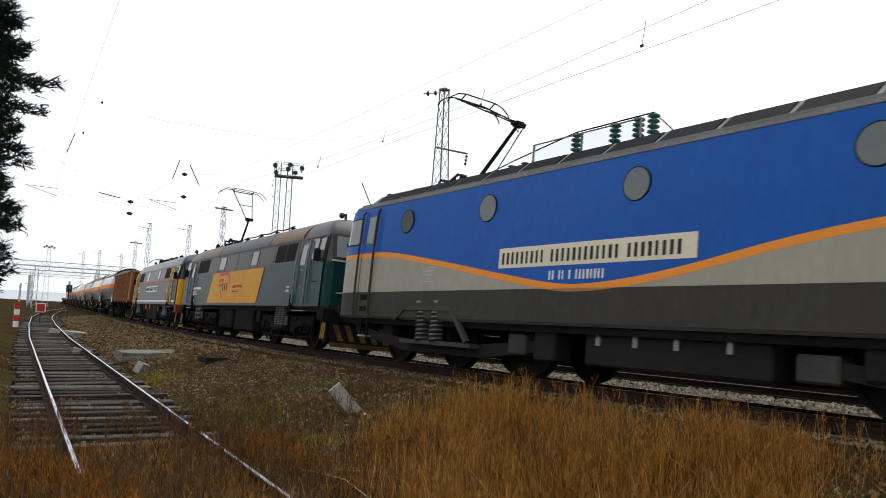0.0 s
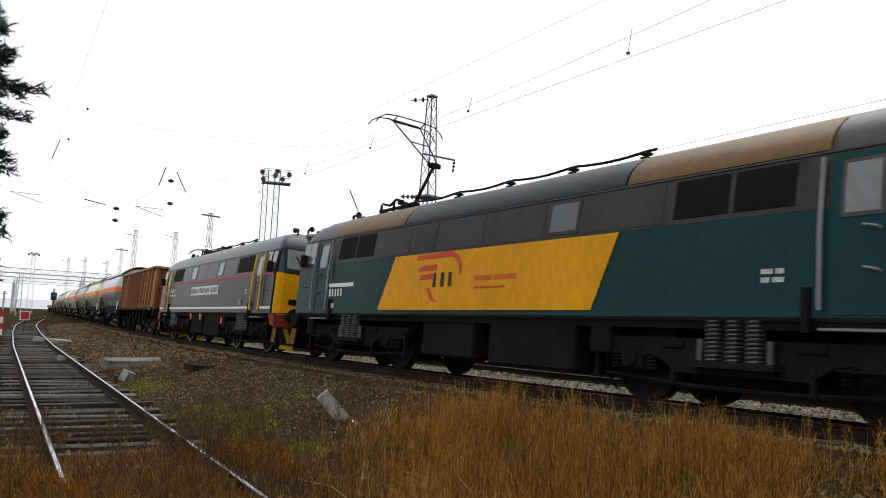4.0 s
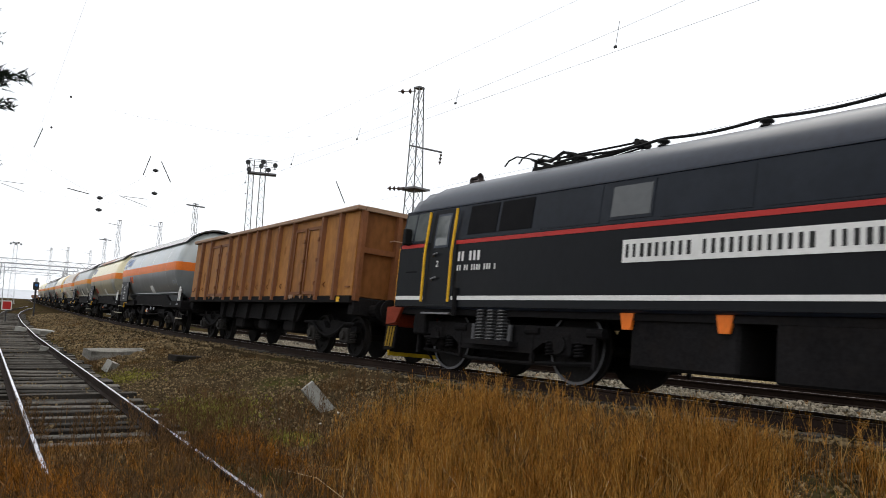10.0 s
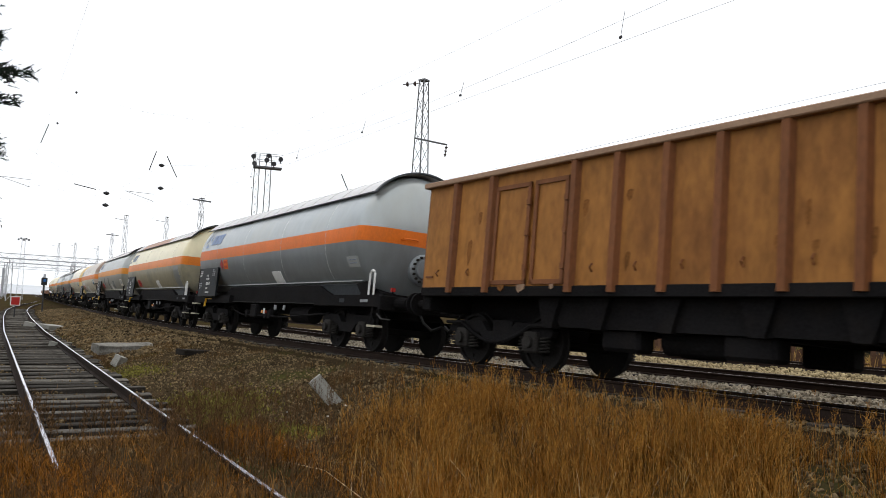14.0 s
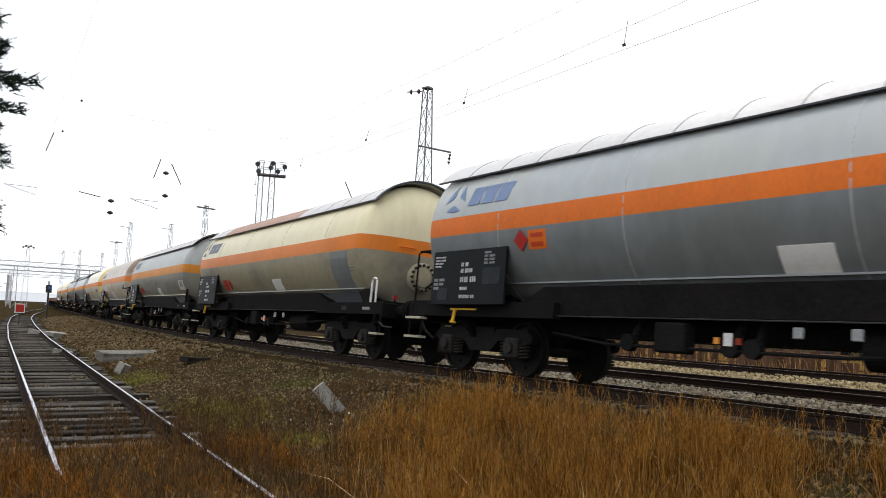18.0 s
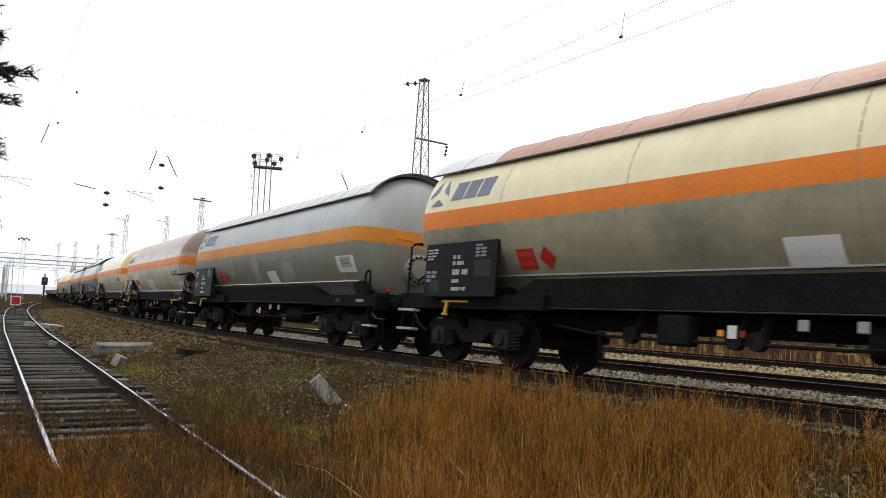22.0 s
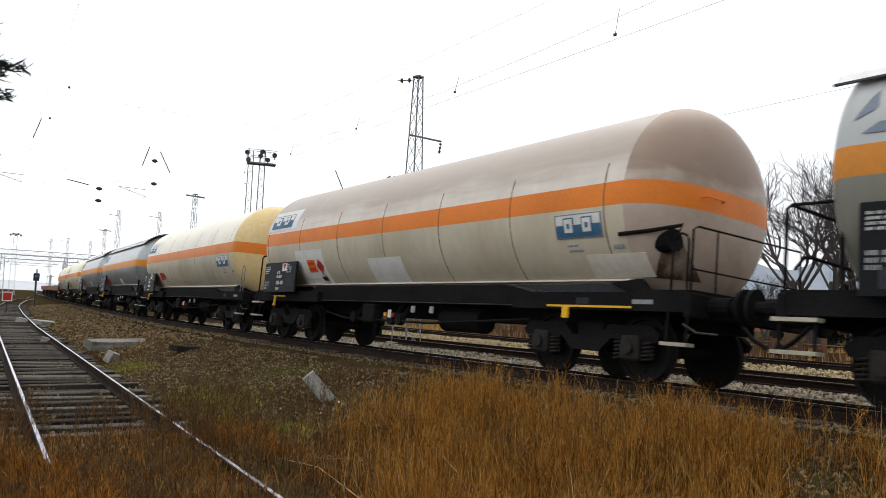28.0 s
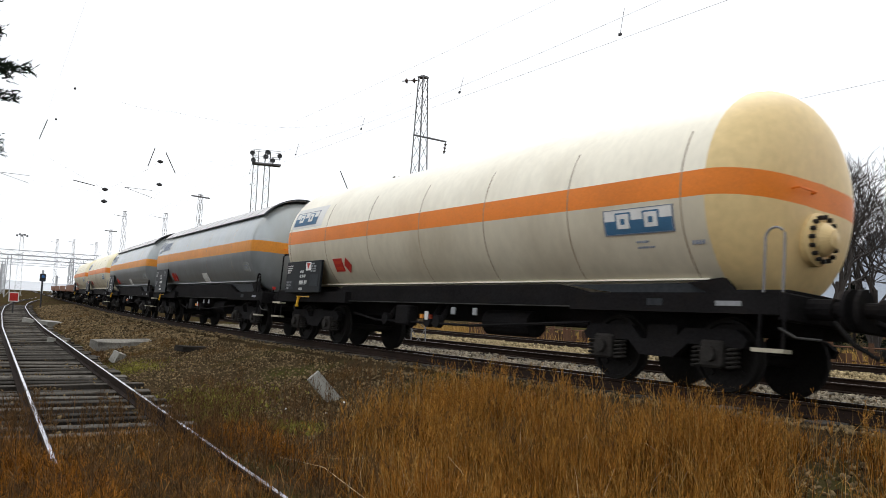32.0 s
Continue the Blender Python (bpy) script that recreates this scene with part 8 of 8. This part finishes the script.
def bare_tree(x, y, z0, height, seed, label, spread=0.5, twigs=twig_m, levels=6):
    """A vase of several stems that fork again and again into thin twigs."""
    t = empty("bare_tree", label, "tree", "bare trees")
    rnd = random.Random(seed)
    trunk, limbs = bmesh.new(), bmesh.new()

    def grow(p, way, length, r, depth):
        q = p + way * length
        mid = p.lerp(q, 0.5) + Vector((rnd.gauss(0, 1), rnd.gauss(0, 1), 0)) * length * 0.06
        bm = trunk if depth == 0 else limbs
        n = 7 if depth < 2 else (4 if depth < 4 else 3)
        cyl(bm, p, mid, r, n, r * 0.85, False)
        cyl(bm, mid, q, r * 0.85, n, r * 0.7, False)
        if depth >= levels:
            return
        for _ in range(3):
            d = (way + Vector((rnd.gauss(0, spread), rnd.gauss(0, spread), rnd.gauss(0.14, spread * 0.45)))).normalized()
            s = p.lerp(q, rnd.uniform(0.5, 1.0)) if depth else q
            grow(s, d, length * rnd.uniform(0.62, 0.84), max(0.008, r * rnd.uniform(0.5, 0.66)), depth + 1)

    root = Vector((x, y, z0))
    cyl(trunk, root - Vector((0, 0, 0.1)), root + Vector((0, 0, height * 0.05)), height * 0.03, 9, height * 0.022)
    for k in range(4):
        a = 6.283 * k / 4 + rnd.uniform(-0.5, 0.5)
        way = Vector((math.cos(a) * 0.3, math.sin(a) * 0.3, 1)).normalized()
        grow(root + Vector((0, 0, height * 0.03)), way, height * 0.27, height * 0.0125, 1)
    part("trunk", trunk, bark_m, t)
    part("crown", limbs, twigs, t)
    return t


for az, d, h, seed in ((63.4, 42, 13.2, 1), (66.6, 46, 12.5, 2), (70.5, 50, 13, 3), (60.3, 75, 9, 4), (57.5, 80, 8, 5), (75, 48, 9, 6)):
    q = spot(az, 0, d)
    bare_tree(q.x, q.y, ground_z(q.x, q.y) - 0.1, h, seed, "bare winter tree with many thin branches", 0.5, twig_m, 7 if seed < 2 else 6)
def conifer(x, y, z0, height, radius, seed):
    t = empty("conifer", "dark bushy conifer behind the yard", "tree", "conifers")
    rnd = random.Random(seed)
    b = bmesh.new()
    cyl(b, (x, y, z0), (x, y, z0 + height * 0.9), 0.15, 7, 0.03)
    part("trunk", b, bark_m, t)
    vs, fs = [], []
    for _ in range(5200):
        u = rnd.random() ** 0.8
        r = radius * (1 - u) ** 0.7 * (0.65 + 0.35 * rnd.random()) * (0.85 + 0.25 * math.sin(u * 23 + rnd.random()))
        a = rnd.uniform(0, 6.283)
        p = Vector((x + r * math.cos(a), y + r * math.sin(a), z0 + 0.3 + u * height))
        q2 = p + Vector((math.cos(a), math.sin(a), rnd.uniform(-0.5, 0.6))) * rnd.uniform(0.15, 0.4)
        d = Vector((rnd.gauss(0, 1), rnd.gauss(0, 1), rnd.gauss(0, 1))).normalized() * 0.09
        k = len(vs)
        vs += [tuple(p - d), tuple(p + d), tuple(q2)]
        fs.append((k, k + 1, k + 2))
    c = bpy.data.meshes.new("crown")
    c.from_pydata(vs, [], fs)
    c.materials.append(needle_m)
    o = new("crown", c)
    o.parent = t


for az, d, h, r, sd in ((65.4, 60, 4.6, 2.0, 1), (68.4, 64, 5.0, 2.4, 2), (72, 62, 4.2, 2.2, 3)):
    q = spot(az, 0, d)
    conifer(q.x, q.y, ground_z(q.x, q.y) - 0.2, h, r, sd)

# yellow machine, shed and house beyond the yard
vk = empty("yellow_machine", "yellow track machine parked beyond the yard", "vehicle")
q = spot(60.1, 0, 95)
vk.matrix_basis = pose(q.x, q.y, ground_z(q.x, q.y), 0, 0, 12)
part("chassis", boxed(-0.9, 0.9, -2.6, 2.6, 1.1, 1.7, bevel=0.05), yellow_p, vk)
part("cab", boxed(-0.85, 0.85, 0.9, 2.3, 1.7, 3.0, bevel=0.08), yellow_p, vk)
part("cab_glass", boxed(-0.87, 0.87, 1.05, 2.15, 2.1, 2.8), glass_m, vk)
for wy in (-1.7, 1.7):
    for wx in (-0.8, 0.8):
        bm = bmesh.new()
        cyl(bm, (wx - 0.12, wy, 0.55), (wx + 0.12, wy, 0.55), 0.55, 18)
        part("wheel", bm, rubber_m, vk)

brick_m = paint("red_brick_wall", (0.26, 0.1, 0.07), 0.9, grain=0.15, scale=6)
tile_m = paint("red_roof_tiles", (0.2, 0.075, 0.05), 0.9, grain=0.15, scale=6)


def house(az, d, w, dep, h, seed):
    hs = empty("house", "small red-brick house with a tiled gable roof", "house", "houses")
    q = spot(az, 0, d)
    hs.matrix_basis = pose(q.x, q.y, ground_z(q.x, q.y) - 0.2, 0, 0, seed * 13)
    part("wall", boxed(-w / 2, w / 2, -dep / 2, dep / 2, 0, h), brick_m, hs)
    bm = bmesh.new()
    prism(bm, [(-w / 2 - 0.3, h), (w / 2 + 0.3, h), (0, h + w * 0.3)], -dep / 2 - 0.3, dep / 2 + 0.3)
    part("roof", bm, tile_m, hs)
    part("chimney", boxed(0.6, 1.1, -0.4, 0.1, h + 0.5, h + w * 0.3 + 0.5), brick_m, hs)
    for sx in (-w / 4, w / 4):
        for sy in (-1, 1):
            wd = part("window", boxed(sx - 0.5, sx + 0.5, sy * dep / 2 - 0.06, sy * dep / 2 + 0.06, 1.0, 2.2), white_p, hs)
            part("pane", boxed(sx - 0.42, sx + 0.42, sy * dep / 2 - 0.08, sy * dep / 2 + 0.08, 1.08, 2.12), glass_m, wd)


house(58.0, 150, 11, 10, 3.6, 1)
house(63.5, 170, 9, 9, 4.5, 2)
house(68.5, 160, 8, 9, 4.2, 3)

# board fence at the yard's edge
fence_wood = paint("rusty_brown_boards", (0.1, 0.052, 0.03), 0.9, grain=0.25, scale=6, vary=0.4)
fence = empty("board_fence", "low brown weathered board fence at the yard's edge", "fence")
board = boxed(-0.09, 0.09, -0.012, 0.012, 0, 0.95)
bme = bpy.data.meshes.new("board")
board.to_mesh(bme)
board.free()
bme.materials.append(fence_wood)
rnd = random.Random(9)
for k in range(180):
    y = 1.0 + 0.2 * k
    if rnd.random() < 0.15:
        continue
    p = beside(y, 17.0, 0, False)
    ob = new("board", bme)
    ob.parent = fence
    ob.matrix_basis = pose(p.x, p.y, ground_z(p.x, p.y) - 0.1, rnd.uniform(-3, 3), rnd.uniform(-4, 4), 92) @ Matrix.Diagonal((1, 1, rnd.uniform(0.6, 1.1), 1))
for z in (0.25, 0.7):
    bm = bmesh.new()
    tube(bm, [Vector((beside(y, 17.03, 0, False).x, beside(y, 17.03, 0, False).y, ground_z(beside(y, 17.03, 0, False).x, beside(y, 17.03, 0, False).y) + z)) for y in range(1, 38, 3)], 0.03, 4)
    part("rail", bm, fence_wood, fence)

# wooded hills far off, distance haze painted into their colour
hill_m = paint("haze_tinted_hill", (0.24, 0.27, 0.31), 1.0, grain=0.12, scale=0.05, spec=0.0)


def hills(name, label, a0, a1, dist, top, seed, material):
    vs, fs = [], []
    n = 80
    for k in range(n + 1):
        a = radians(a0 + (a1 - a0) * k / n)
        e = top * (0.55 + 0.45 * noise.noise((k * 0.09, seed, 0)) + 0.08 * noise.noise((k * 0.6, seed, 4))) * math.sin(math.pi * min(1, max(0.02, k / n))) ** 0.4
        for r, z in ((dist * 0.7, -6), (dist, e), (dist * 1.3, -6)):
            vs.append((r * math.sin(a), r * math.cos(a), z))
    for k in range(n):
        for j in range(2):
            b = k * 3 + j
            fs.append((b, b + 1, b + 4, b + 3))
    me = bpy.data.meshes.new(name)
    me.from_pydata(vs, [], fs)
    me.materials.append(material)
    tagged(new(name, me), label, "backdrop", kind="structure")


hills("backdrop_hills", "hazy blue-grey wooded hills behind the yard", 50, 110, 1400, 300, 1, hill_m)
# the treeline's paleness is haze painted into its colour
hill_pale = paint("haze_pale_trees", (0.5, 0.52, 0.55), 1.0, grain=0.1, scale=0.05, spec=0.0)
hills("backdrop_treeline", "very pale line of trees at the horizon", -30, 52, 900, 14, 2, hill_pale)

# how far the train has rolled, second by second
ROLLED = [0.0, 3.86, 7.63, 11.48, 15.26, 19.09, 22.99, 26.83, 30.74, 34.61, 38.37, 42.1, 45.86, 49.65, 53.5, 57.12, 60.84, 64.78, 68.63, 72.5, 76.3, 80.18, 84.19, 88.06, 91.77, 95.53, 99.4, 103.47, 107.74, 111.96, 116.17, 120.36, 124.63]


def rolled(t):
    """Smooth distance rolled at t seconds."""
    i = min(max(int(t), 0), 31)
    u = t - i
    p1, p2 = ROLLED[i], ROLLED[i + 1]
    p0 = ROLLED[i - 1] if i > 0 else 2 * p1 - p2
    p3 = ROLLED[i + 2] if i < 31 else 2 * p2 - p1
    return 0.5 * (2 * p1 + (p2 - p0) * u + (2 * p0 - 5 * p1 + 4 * p2 - p3) * u * u + (3 * p1 - p0 - 3 * p2 + p3) * u ** 3)


def motions():
    """The train rolls by; the wheels turn with it."""
    for v, s, half in TRAIN:
        walk(v, [(t, on_rails(s - rolled(t), half)) for t in [0.5 * k for k in range(65)]])
    times = [0.15 * k for k in range(213)] + [SECONDS]
    for ws, r in SPIN:
        at = ws.location.copy()
        walk(ws, [(t, Matrix.Translation(at) @ Matrix.Rotation(-rolled(t) / r, 4, "Y")) for t in times])


motions()
